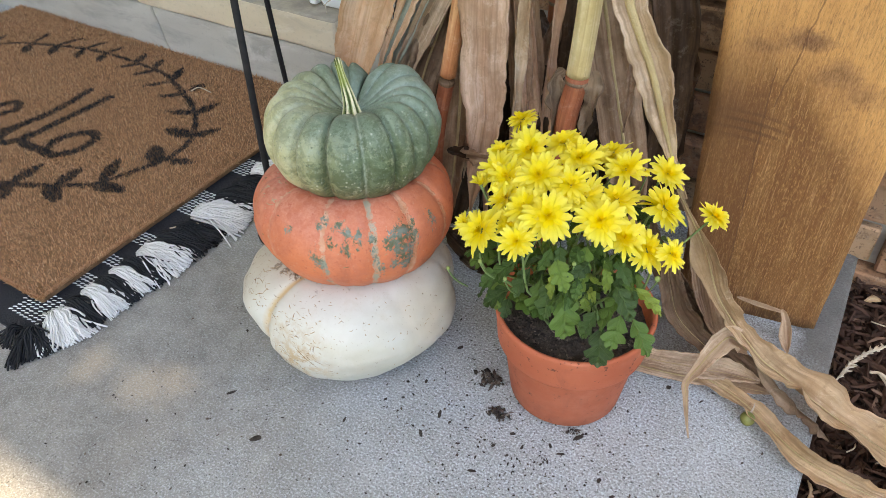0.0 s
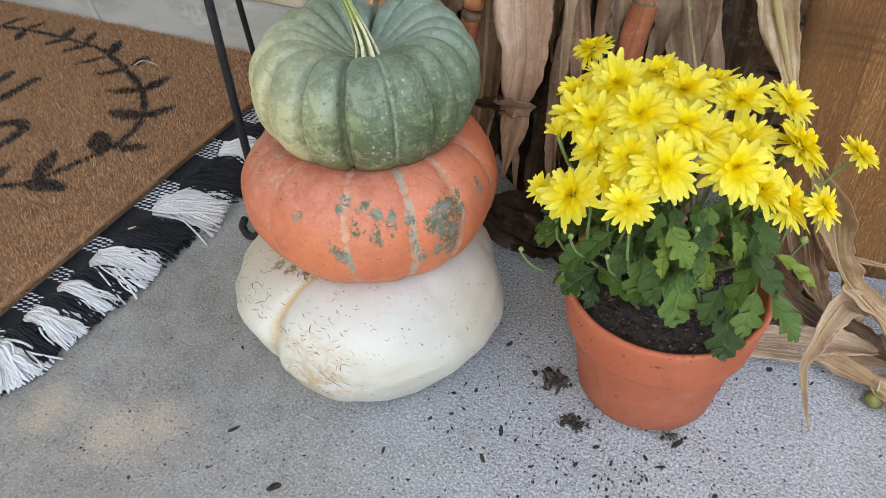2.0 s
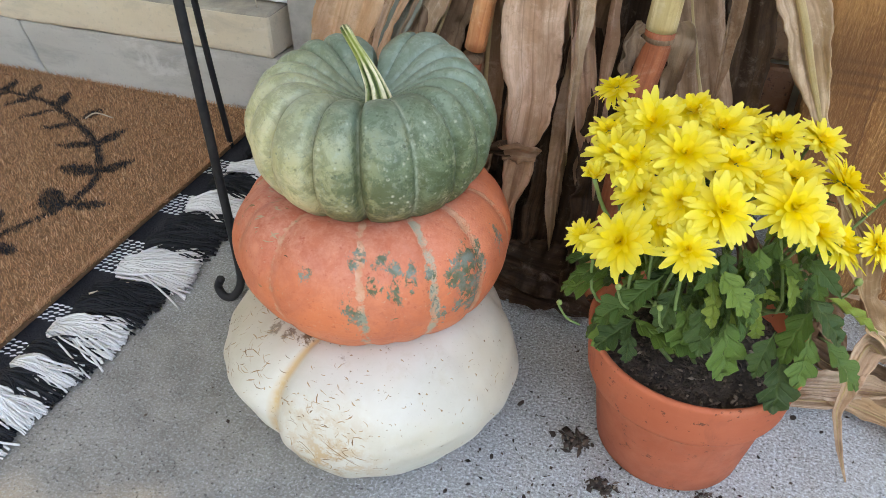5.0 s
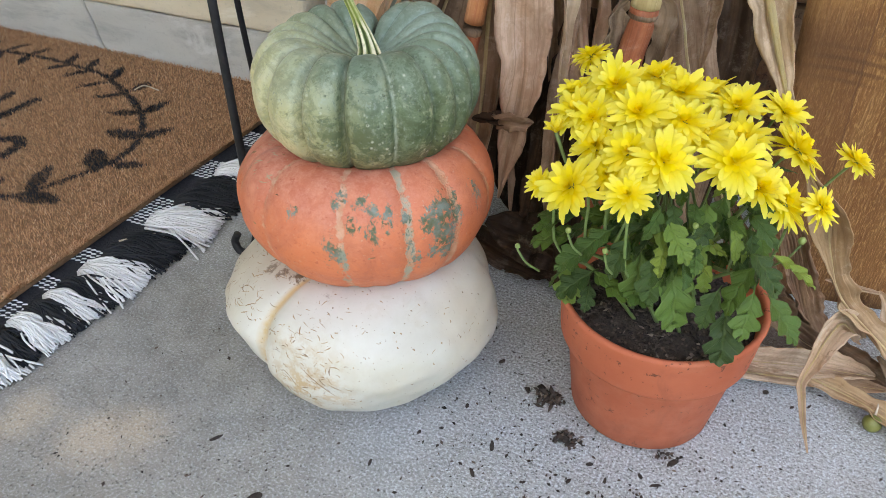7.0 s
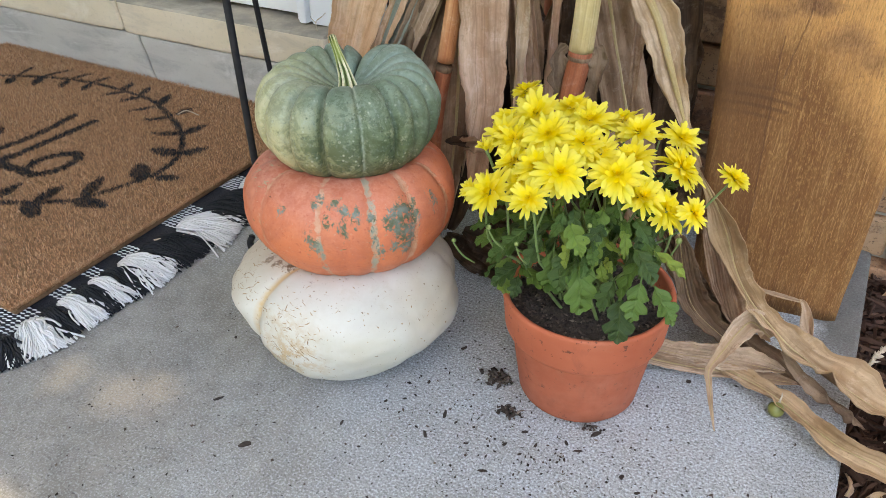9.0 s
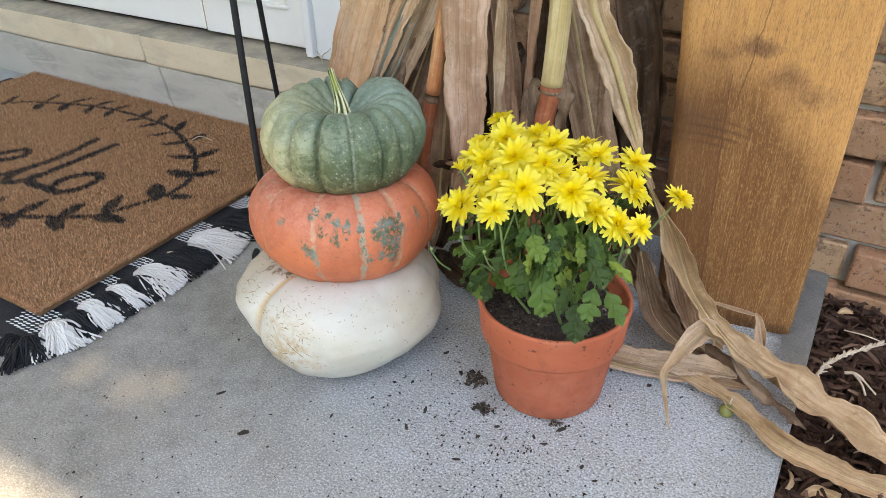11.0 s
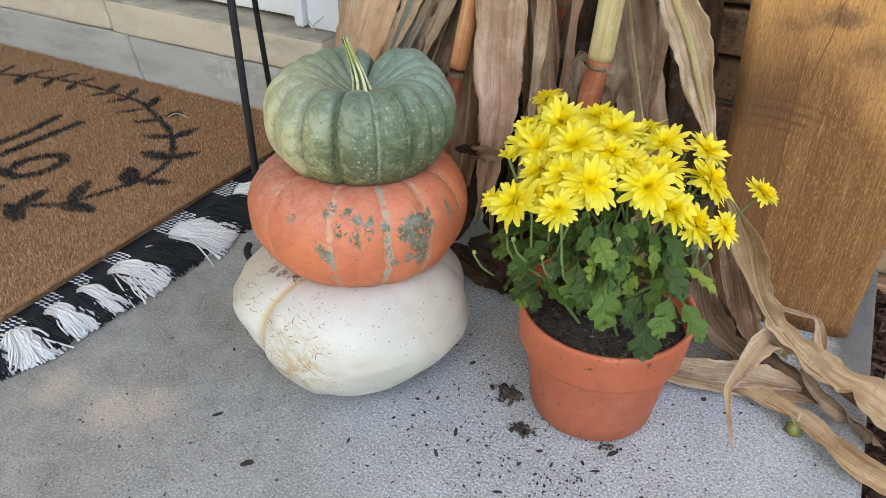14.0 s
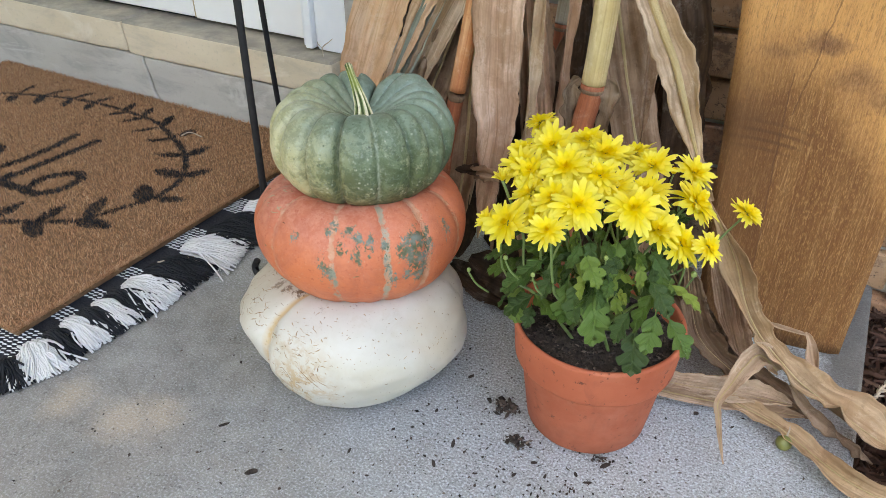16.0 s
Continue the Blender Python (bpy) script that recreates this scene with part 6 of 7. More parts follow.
s2 = cane([(-0.205, 0.80, 0.70), (-0.209, 0.815, 0.454), (-0.215, 0.815, 0.324), (-0.224, 0.815, 0.25), (-0.24, 0.82, 0.0)], 0.0130, CANE_YELLOW, CANE_RED, 0.322, "corn_stalk", "dried corn stalk with yellow cane and red base behind the chrysanthemum")
s1 = cane([(-0.31, 0.80, 0.66), (-0.346, 0.80, 0.444), (-0.375, 0.80, 0.29), (-0.393, 0.80, 0.189), (-0.41, 0.81, 0.0)], 0.0098, CANE_ORANGE, CANE_RED, 0.288, "corn_stalk", "dried corn stalk with orange and red cane behind the pumpkins")
s3 = cane([(-0.30, 0.99, 0.62), (-0.316, 1.0, 0.402), (-0.323, 1.0, 0.328), (-0.326, 1.0, 0.207), (-0.33, 1.0, 0.0)], 0.0105, CANE_PALE, CANE_RED, 0.326, "corn_stalk", "pale grey corn stalk against the brick wall")

# leaves on the canes
husk("corn_leaf", [(-0.432, 0.80, 0.56, 0.062, 0), (-0.460, 0.80, 0.428, 0.064, 0), (-0.487, 0.80, 0.353, 0.062, 0), (-0.515, 0.80, 0.276, 0.052, 4), (-0.54, 0.81, 0.20, 0.03, 8)], HUSK_PALE, s1, (0.35, -0.9, 0.2), 0.3, 0.10, 2, 1, rib=False)
husk("corn_leaf", [(-0.382, 0.806, 0.54, 0.03, 0), (-0.405, 0.806, 0.43, 0.030, 0), (-0.436, 0.806, 0.36, 0.022, 0), (-0.466, 0.806, 0.30, 0.018, 4), (-0.49, 0.81, 0.23, 0.016, 8)], HUSK_PALE, s1, (0.35, -0.9, 0.2), 0.3, 0.16, 3, 31, rib=False, ragged=0.3)
husk("corn_leaf", [(-0.375, 0.815, 0.50, 0.022, 0), (-0.397, 0.812, 0.426, 0.023, 0), (-0.432, 0.812, 0.35, 0.024, 0), (-0.466, 0.812, 0.281, 0.020, 10), (-0.49, 0.83, 0.22, 0.01, 10)], HUSK_GREEN, s1, fold=0.5, ripple=0.05, seed=2, rib=False)
husk("corn_leaf", [(-0.362, 0.825, 0.50, 0.030, 0), (-0.382, 0.82, 0.416, 0.032, 0), (-0.412, 0.82, 0.354, 0.030, 0), (-0.448, 0.82, 0.284, 0.026, 0), (-0.50, 0.85, 0.2, 0.02, 0)], HUSK_TAN, s1, fold=0.9, ripple=0.05, seed=3, rib=False)
husk("corn_leaf", [(-0.37, 0.85, 0.46, 0.05, 0), (-0.405, 0.835, 0.338, 0.048, 10), (-0.428, 0.83, 0.271, 0.044, -10), (-0.45, 0.83, 0.20, 0.03, 0)], HUSK_BROWN, s1, fold=0.4, ripple=0.2, seed=4)
husk("corn_leaf", [(-0.358, 0.83, 0.40, 0.03, 0), (-0.368, 0.825, 0.30, 0.032, 0), (-0.372, 0.82, 0.207, 0.034, 12), (-0.385, 0.825, 0.122, 0.03, 20), (-0.40, 0.83, 0.03, 0.02, 20)], HUSK_GREY, s1, fold=0.5, ripple=0.14, seed=5)
husk("corn_leaf", [(-0.44, 0.87, 0.40, 0.06, 0), (-0.46, 0.87, 0.30, 0.07, 0), (-0.47, 0.87, 0.18, 0.06, 10), (-0.48, 0.87, 0.04, 0.03, 10)], HUSK_DARK, s1, fold=0.3, ripple=0.12, seed=6)
husk("corn_leaf", [(-0.322, 0.795, 0.60, 0.056, 0), (-0.319, 0.79, 0.449, 0.057, 0), (-0.319, 0.788, 0.383, 0.056, 0), (-0.319, 0.788, 0.32, 0.053, 2), (-0.316, 0.787, 0.265, 0.047, 4), (-0.318, 0.785, 0.232, 0.038, 8), (-0.321, 0.785, 0.208, 0.024, 10), (-0.323, 0.785, 0.186, 0.029, 14), (-0.329, 0.786, 0.150, 0.020, 30), (-0.336, 0.788, 0.105, 0.010, 50)], HUSK_PINK, s1, (0.4, -0.9, 0.1), 0.16, 0.08, 3, 7, rib=False, n=90, ragged=0.16)
husk("corn_leaf", [(-0.342, 0.790, 0.203, 0.010, 0), (-0.335, 0.776, 0.206, 0.018, 10), (-0.320, 0.772, 0.210, 0.020, 0), (-0.308, 0.776, 0.208, 0.016, -10), (-0.303, 0.79, 0.204, 0.008, 0)], HUSK_GREY, s1, (0.1, -1, 0.1), 0.7, 0.25, 3, 47, rib=False, n=30, curl=0.3)
husk("corn_leaf", [(-0.325, 0.86, 0.52, 0.042, 0), (-0.322, 0.86, 0.435, 0.044, 0), (-0.306, 0.86, 0.352, 0.044, 0), (-0.296, 0.86, 0.28, 0.042, 5), (-0.29, 0.86, 0.18, 0.03, 15), (-0.285, 0.86, 0.06, 0.02, 15)], HUSK_GREY, s1, fold=0.45, ripple=0.07, seed=8)
husk("corn_leaf", [(-0.314, 0.84, 0.50, 0.02, 0), (-0.305, 0.84, 0.435, 0.02, 0), (-0.295, 0.84, 0.361, 0.021, 0), (-0.278, 0.84, 0.258, 0.022, 8), (-0.262, 0.84, 0.15, 0.016, 8)], HUSK_PINK, s2, fold=0.7, ripple=0.06, seed=9, rib=False)
husk("corn_leaf", [(-0.268, 0.925, 0.392, 0.006, 0), (-0.276, 0.93, 0.36, 0.018, 0), (-0.288, 0.93, 0.315, 0.032, 0), (-0.296, 0.93, 0.263, 0.04, 6), (-0.30, 0.93, 0.17, 0.034, 12), (-0.31, 0.93, 0.05, 0.02, 12)], HUSK_GREY, s3, fold=0.4, ripple=0.08, seed=10, start=0.1, rib=False)
husk("corn_leaf", [(-0.230, 0.812, 0.332, 0.010, -10), (-0.237, 0.806, 0.322, 0.020, -25), (-0.237, 0.806, 0.300, 0.022, -30), (-0.236, 0.81, 0.26, 0.016, -30), (-0.238, 0.812, 0.18, 0.016, -20)], HUSK_BROWN, s2, fold=0.6, ripple=0.4, waves=2, seed=11, curl=0.1, rib=False, ragged=0.6, pleat=0.8)
husk("corn_leaf", [(-0.200, 0.822, 0.332, 0.010, 10), (-0.195, 0.818, 0.322, 0.017, 25), (-0.197, 0.818, 0.295, 0.018, 30), (-0.202, 0.82, 0.25, 0.012, 20)], HUSK_BROWN, s2, fold=0.6, ripple=0.4, waves=2, seed=12, curl=0.1, rib=False, ragged=0.6, pleat=0.8)
husk("corn_leaf", [(-0.229, 0.865, 0.53, 0.044, 0), (-0.222, 0.862, 0.445, 0.048, 0), (-0.199, 0.86, 0.354, 0.052, 0), (-0.175, 0.86, 0.271, 0.052, 4), (-0.152, 0.86, 0.18, 0.05, 8), (-0.14, 0.86, 0.06, 0.03, 8)], HUSK_GREY, s2, fold=0.2, ripple=0.09, seed=13, rib=1.1)
husk("corn_leaf", [(-0.18, 0.94, 0.52, 0.05, 0), (-0.165, 0.935, 0.43, 0.05, 0), (-0.147, 0.93, 0.356, 0.052, 0), (-0.136, 0.93, 0.244, 0.046, 8), (-0.13, 0.93, 0.1, 0.03, 8)], HUSK_DARK, s2, fold=0.3, ripple=0.1, seed=14, rib=False)
husk("corn_leaf", [(-0.25, 0.90, 0.46, 0.05, 0), (-0.245, 0.90, 0.35, 0.055, 0), (-0.25, 0.90, 0.2, 0.05, 0), (-0.26, 0.9, 0.04, 0.03, 0)], HUSK_DARK, s2, fold=0.3, ripple=0.1, seed=15, rib=False)
husk("corn_leaf", [(-0.315, 0.80, 0.20, 0.012, 0), (-0.325, 0.785, 0.206, 0.018, 30), (-0.35, 0.78, 0.203, 0.012, 60), (-0.368, 0.785, 0.198, 0.006, 60)], HUSK_DARK, s1, fold=0.6, ripple=0.2, seed=16, rib=False, n=24)
# narrow torn strips between the broad leaves
for k, (x, dx, y, top, low, w, material) in enumerate(((-0.285, 0.010, 0.80, 0.56, 0.20, 0.011, HUSK_TAN), (-0.252, -0.006, 0.845, 0.50, 0.12, 0.012, HUSK_PINK), (-0.345, -0.030, 0.835, 0.50, 0.12, 0.008, HUSK_TAN),
                                                       (-0.362, -0.016, 0.84, 0.48, 0.10, 0.011, HUSK_PINK), (-0.40, -0.05, 0.835, 0.46, 0.24, 0.012, HUSK_TAN), (-0.18, 0.020, 0.835, 0.54, 0.26, 0.012, HUSK_GREY), (-0.30, 0.012, 0.835, 0.44, 0.05, 0.014, HUSK_GREY), (-0.335, -0.012, 0.845, 0.40, 0.04, 0.013, HUSK_PINK))):
    q = [(x + dx * u + 0.006 * math.sin(k * 2.1 + u * 5), y + 0.004 * math.sin(k + u * 7), top + (low - top) * u, w * (0.8, 1.1, 1.0, 1.2, 0.9, 0.4)[i], 40 * math.sin(k * 1.7 + u * 6)) for i, u in enumerate((0, 0.2, 0.4, 0.6, 0.8, 1.0))]
    husk("corn_leaf", q, material, (s1, s2)[x > -0.29], fold=0.9, ripple=0.25, waves=4, seed=70 + k, rib=False, ragged=0.3, n=48, m=8)
# bent lower leaves that reach the floor between pumpkins and pot
husk("corn_leaf", [(-0.285, 0.87, 0.30, 0.05, 0), (-0.29, 0.86, 0.20, 0.06, 0), (-0.30, 0.85, 0.08, 0.06, 10), (-0.31, 0.825, 0.006, 0.03, 10)], HUSK_DARK, s1, fold=0.4, ripple=0.2, seed=42, rib=False)
husk("corn_leaf", [(-0.245, 0.86, 0.30, 0.05, 0), (-0.25, 0.85, 0.18, 0.06, 0), (-0.255, 0.84, 0.07, 0.055, -10), (-0.265, 0.815, 0.006, 0.03, 0)], HUSK_DARK, s2, fold=0.4, ripple=0.2, seed=43, rib=False)
husk("corn_leaf", [(-0.39, 0.87, 0.30, 0.06, 0), (-0.40, 0.865, 0.16, 0.07, 0), (-0.41, 0.86, 0.01, 0.05, 10)], HUSK_DARK, s1, fold=0.3, ripple=0.2, seed=44, rib=False)
husk("corn_leaf", [(-0.34, 0.90, 0.30, 0.07, 0), (-0.34, 0.90, 0.16, 0.08, 0), (-0.34, 0.89, 0.01, 0.06, 10)], HUSK_DARK, s3, fold=0.3, ripple=0.2, seed=45, rib=False)
# broad dark leaves added behind, standing in for the shade of the gap
for k, (x, y, w) in enumerate(((-0.275, 0.955, 0.095), (-0.215, 0.965, 0.085), (-0.36, 0.955, 0.10), (-0.155, 0.955, 0.08))):
    husk("corn_leaf", [(x + 0.01, y + 0.02, 0.32, w * 0.7, 0), (x, y + 0.01, 0.20, w, 6), (x - 0.006, y, 0.10, w, -6), (x - 0.01, y - 0.03, 0.008, w * 0.6, 0)], HUSK_DARK, (s3, s2)[x > -0.25], fold=0.4, ripple=0.25, seed=90 + k, rib=False)
# the pale leaf with a bright midrib that hangs in front of the cane
husk("corn_leaf", [(-0.163, 0.772, 0.53, 0.026, 0), (-0.157, 0.766, 0.45, 0.029, 0), (-0.138, 0.762, 0.41, 0.032, 0), (-0.123, 0.76, 0.385, 0.035, 4), (-0.107, 0.758, 0.35, 0.028, 8), (-0.094, 0.756, 0.32, 0.020, 14), (-0.08, 0.754, 0.29, 0.010, 20), (-0.06, 0.75, 0.255, 0.007, 20)], HUSK_TAN, s2, (0.3, -0.9, 0.2), 0.35, 0.17, 3.3, 17, rib=1.7, n=80, tip=0.6, ragged=0.25)
# the long leaf that arches past the plant, over the slab's edge and onto the mulch
husk("corn_leaf", [(-0.07, 0.752, 0.262, 0.0059, 20), (-0.046, 0.748, 0.23, 0.0084, 20), (-0.023, 0.744, 0.195, 0.0290, 15), (-0.003, 0.754, 0.144, 0.0225, 0), (0.015, 0.772, 0.102, 0.0240, -10), (0.039, 0.766, 0.084, 0.0250, -18), (0.066, 0.760, 0.066, 0.0300, -25), (0.101, 0.773, 0.041, 0.0400, -35),
                   (0.135, 0.765, 0.031, 0.0430, -35), (0.168, 0.760, 0.020, 0.0400, -35), (0.200, 0.757, 0.010, 0.0380, -30), (0.245, 0.750, -0.004, 0.0390, -25), (0.31, 0.720, -0.022, 0.0290, -20)],
     HUSK_GOLD, s2, (0.25, -0.75, 0.6), 0.75, 0.30, 6, 18, rib=0.5, n=150, m=26, ragged=0.22, pleat=0.5)
# its torn, ruffled lower half that curls under towards the slab's edge
husk("corn_leaf", [(0.060, 0.758, 0.056, 0.006, 0), (0.086, 0.753, 0.034, 0.014, 20), (0.112, 0.747, 0.024, 0.018, 40), (0.138, 0.740, 0.016, 0.016, 60), (0.156, 0.734, 0.008, 0.008, 70)], HUSK_BROWN, s2, (0.2, -0.8, 0.5), 0.5, 0.45, 3, 58, rib=False, n=60, ragged=0.4, pleat=0.5)


def loose(pts, material, label, **kw):
    ob = husk("dried_corn_leaf", pts, material, None, **kw)
    return tagged(ob, label, "corn leaf", "dried corn leaves lying on the slab")


loose([(-0.012, 0.758, 0.012, 0.0100, 10), (0.028, 0.748, 0.012, 0.0190, 0), (0.060, 0.737, 0.013, 0.0211, -10), (0.090, 0.720, 0.012, 0.0218, -5), (0.130, 0.694, 0.013, 0.0234, 10), (0.170, 0.687, 0.010, 0.0265, 15), (0.210, 0.695, -0.004, 0.0281, 10), (0.255, 0.712, -0.020, 0.0281, 0), (0.33, 0.74, -0.028, 0.0234, 0)],
      HUSK_GOLD, "long tan dried corn leaf trailing over the slab edge", face=(0.1, -0.45, 0.9), fold=0.65, ripple=0.24, waves=6, seed=21, rib=0.4, n=110, m=24, ragged=0.3, pleat=0.5)
# these two dark leaves also stand in for the shaded slab behind the pot
loose([(-0.36, 0.815, 0.05, 0.02, 0), (-0.31, 0.82, 0.036, 0.06, 10), (-0.26, 0.825, 0.03, 0.055, 0), (-0.20, 0.82, 0.026, 0.02, 0)], HUSK_DARK, "dark crumpled corn leaf on the floor behind the pot", face=(0.1, -0.6, 0.8), fold=0.4, ripple=0.3, seed=49, rib=False)
loose([(-0.40, 0.835, 0.016, 0.02, 0), (-0.34, 0.81, 0.014, 0.038, 10), (-0.28, 0.80, 0.012, 0.04, 0), (-0.22, 0.79, 0.010, 0.02, 0)], HUSK_DARK, "dark corn leaf on the floor behind the pumpkins", face=(0.1, -0.5, 0.9), fold=0.5, ripple=0.25, seed=46, rib=False)
loose([(-0.10, 0.732, 0.024, 0.020, 0), (-0.05, 0.740, 0.022, 0.022, 0), (-0.012, 0.752, 0.020, 0.026, 5), (0.030, 0.764, 0.020, 0.026, 0), (0.070, 0.772, 0.018, 0.016, 0)], HUSK_TAN, "pale dried corn leaf lying flat behind the pot", face=(0.1, -0.4, 0.9), fold=0.6, ripple=0.22, seed=22, rib=0.4, n=90, m=28, pleat=0.9)
loose([(-0.10, 0.722, 0.016, 0.014, 0), (-0.05, 0.732, 0.012, 0.016, 0), (0.0, 0.746, 0.010, 0.016, 5), (0.05, 0.760, 0.010, 0.014, 0), (0.085, 0.768, 0.010, 0.010, 0)], HUSK_TAN, "narrow tan dried corn leaf on the concrete", face=(0.1, -0.4, 0.9), fold=0.4, ripple=0.12, seed=23, rib=0.4, m=24, pleat=0.7)
loose([(0.046, 0.780, 0.052, 0.016, 0), (0.024, 0.764, 0.078, 0.026, 5), (0.013, 0.744, 0.074, 0.024, 10), (0.005, 0.718, 0.066, 0.016, 15), (-0.001, 0.698, 0.060, 0.009, 20), (-0.002, 0.690, 0.055, 0.007, 25), (0.002, 0.686, 0.044, 0.006, 30), (0.009, 0.678, 0.025, 0.005, 35), (0.020, 0.663, 0.003, 0.003, 40)],
      HUSK_TAN, "curled grey-tan corn leaf with a thin hanging tip", face=(0.35, -0.75, 0.55), fold=0.8, ripple=0.18, waves=3, seed=24, rib=0.4, ragged=0.2, n=90, m=24, pleat=0.6)
loose([(-0.120, 0.83, 0.17, 0.014, 0), (-0.095, 0.84, 0.10, 0.028, 0), (-0.060, 0.845, 0.048, 0.034, 10), (-0.025, 0.830, 0.028, 0.030, 20), (0.012, 0.808, 0.016, 0.020, 20)], HUSK_BROWN, "crumpled grey-brown corn leaf behind the pot", face=(0.3, -0.7, 0.6), fold=0.8, ripple=0.35, seed=25, rib=0.4, m=28, pleat=0.9)
loose([(-0.075, 0.80, 0.14, 0.020, 0), (-0.060, 0.80, 0.09, 0.030, 10), (-0.04, 0.795, 0.05, 0.032, 0), (0.0, 0.792, 0.022, 0.024, -10), (0.04, 0.79, 0.010, 0.014, 0)], HUSK_BROWN, "dark brown corn leaf folded behind the pot", face=(0.2, -0.6, 0.8), fold=0.9, ripple=0.35, seed=26, rib=0.4, m=28, pleat=0.9)
loose([(-0.055, 0.835, 0.150, 0.014, 0), (-0.035, 0.832, 0.110, 0.026, 10), (-0.018, 0.825, 0.070, 0.030, 0), (0.000, 0.815, 0.036, 0.026, -10), (0.022, 0.800, 0.014, 0.014, 0)], HUSK_GREY, "narrow pleated corn leaf hanging to the floor behind the pot", face=(0.4, -0.8, 0.4), fold=0.8, ripple=0.2, seed=33, rib=False, m=28, pleat=1.0)
loose([(0.018, 0.808, 0.018, 0.02, 0), (0.06, 0.788, 0.014, 0.022, 0), (0.08, 0.778, 0.012, 0.016, 10), (0.095, 0.772, 0.008, 0.008, 20)], HUSK_BROWN, "brown underside of a corn leaf at the slab edge", face=(0.1, -0.5, 0.9), fold=0.5, ripple=0.22, seed=27, rib=False)
loose([(0.066, 0.884, 0.040, 0.004, 0), (0.073, 0.876, 0.034, 0.009, 10), (0.081, 0.862, 0.020, 0.015, 35), (0.090, 0.848, 0.005, 0.006, 50)], HUSK_TAN, "small curled corn leaf scrap against the board", face=(0.5, -0.8, 0.4), fold=0.7, ripple=0.1, seed=28, rib=False, n=24)
loose([(0.012, 0.872, 0.046, 0.004, 0), (0.040, 0.876, 0.042, 0.006, 0), (0.070, 0.882, 0.038, 0.004, 0)], HUSK_TAN, "thin corn leaf strip beside the board", face=(0.1, -0.5, 0.9), fold=0.6, ripple=0.1, seed=29, rib=False, n=20)

# ---- plank leaning by the wall ----
bm = bmesh.new()
low = [(-0.063, 0.885), (0.1105, 0.911)]
TOP = 0.95
rows = []
nz, nx = 46, 14
for side, dy in ((0, 0.0), (1, 0.024)):
    g = []
    for j in range(nz + 1):
        u = j / nz
        z = TOP * u
        xl, xr = -0.063 - 0.068 * z, 0.1105 + 0.002 * z
        row = []
        for i in range(nx + 1):
            s = i / nx
            x = xl + (xr - xl) * s
            y = 0.885 + (x + 0.063) * 0.15 + 0.024 * z + dy + 0.0007 * noise.noise(Vector((x * 60, side, z * 7)))
            e = min(s, 1 - s)
            y += (0.0035 * (1 - e / 0.04) ** 2 if e < 0.04 else 0) * (1 if side == 0 else -1)
            xx = x + 0.0010 * noise.noise(Vector((z * 18, side + i * 0.01, 4))) * (1 if e == 0 else 0)
            row.append(bm.verts.new((xx, y, z)))
        g.append(row)
    rows.append(g)
for side, g in enumerate(rows):
    for j in range(nz):
        for i in range(nx):
            q = [g[j][i], g[j][i + 1], g[j + 1][i + 1], g[j + 1][i]]
            bm.faces.new(q if side == 0 else q[::-1])
a, b = rows
for j in range(nz):
    bm.faces.new([a[j][0], a[j + 1][0], b[j + 1][0], b[j][0]])
    bm.faces.new([a[j][nx], b[j][nx], b[j + 1][nx], a[j + 1][nx]])
for i in range(nx):
    bm.faces.new([a[0][i], b[0][i], b[0][i + 1], a[0][i + 1]])
    bm.faces.new([a[nz][i], a[nz][i + 1], b[nz][i + 1], b[nz][i]])
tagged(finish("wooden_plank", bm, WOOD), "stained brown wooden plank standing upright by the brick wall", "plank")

# ---- small things on the floor and the bed ----
def crumb(x, y, size, seed, name="soil_clump", n=26):
    r = np.random.default_rng(seed)
    v, f = clods(r, n, lambda q: (x + q.normal(0, size * 0.42), y + q.normal(0, size * 0.30), abs(q.normal(0, size * 0.10))), (size * 0.10, size * 0.28), 0.5)
    return tagged(raw(name, v, f, SOIL), "crumbled clump of dark potting soil on the concrete", "soil", "spilled potting soil")


crumb(-0.213, 0.625, 0.019, 1, n=60)
crumb(-0.180, 0.586, 0.015, 2, n=44)
crumb(-0.097, 0.606, 0.010, 3)


def chip(x, y, ln, w, turn, seed):
    r = np.random.default_rng(seed)
    bm = bmesh.new()
    bmesh.ops.create_icosphere(bm, subdivisions=2, radius=1)
    for v in bm.verts:
        k = 1 + 0.35 * noise.noise(v.co * 1.6 + Vector((seed * 3.3, 0, 0)))
        v.co = Vector((v.co.x * ln * k, v.co.y * w * k, max(v.co.z * w * 0.45 * k, -w * 0.2) + w * 0.2))
    bmesh.ops.transform(bm, matrix=pose(x, y, 0, 0, 0, turn), verts=bm.verts)
    tagged(finish("bark_chip", bm, SOIL_BASE), "small dark bark chip on the concrete", "bark chip", "spilled potting soil")


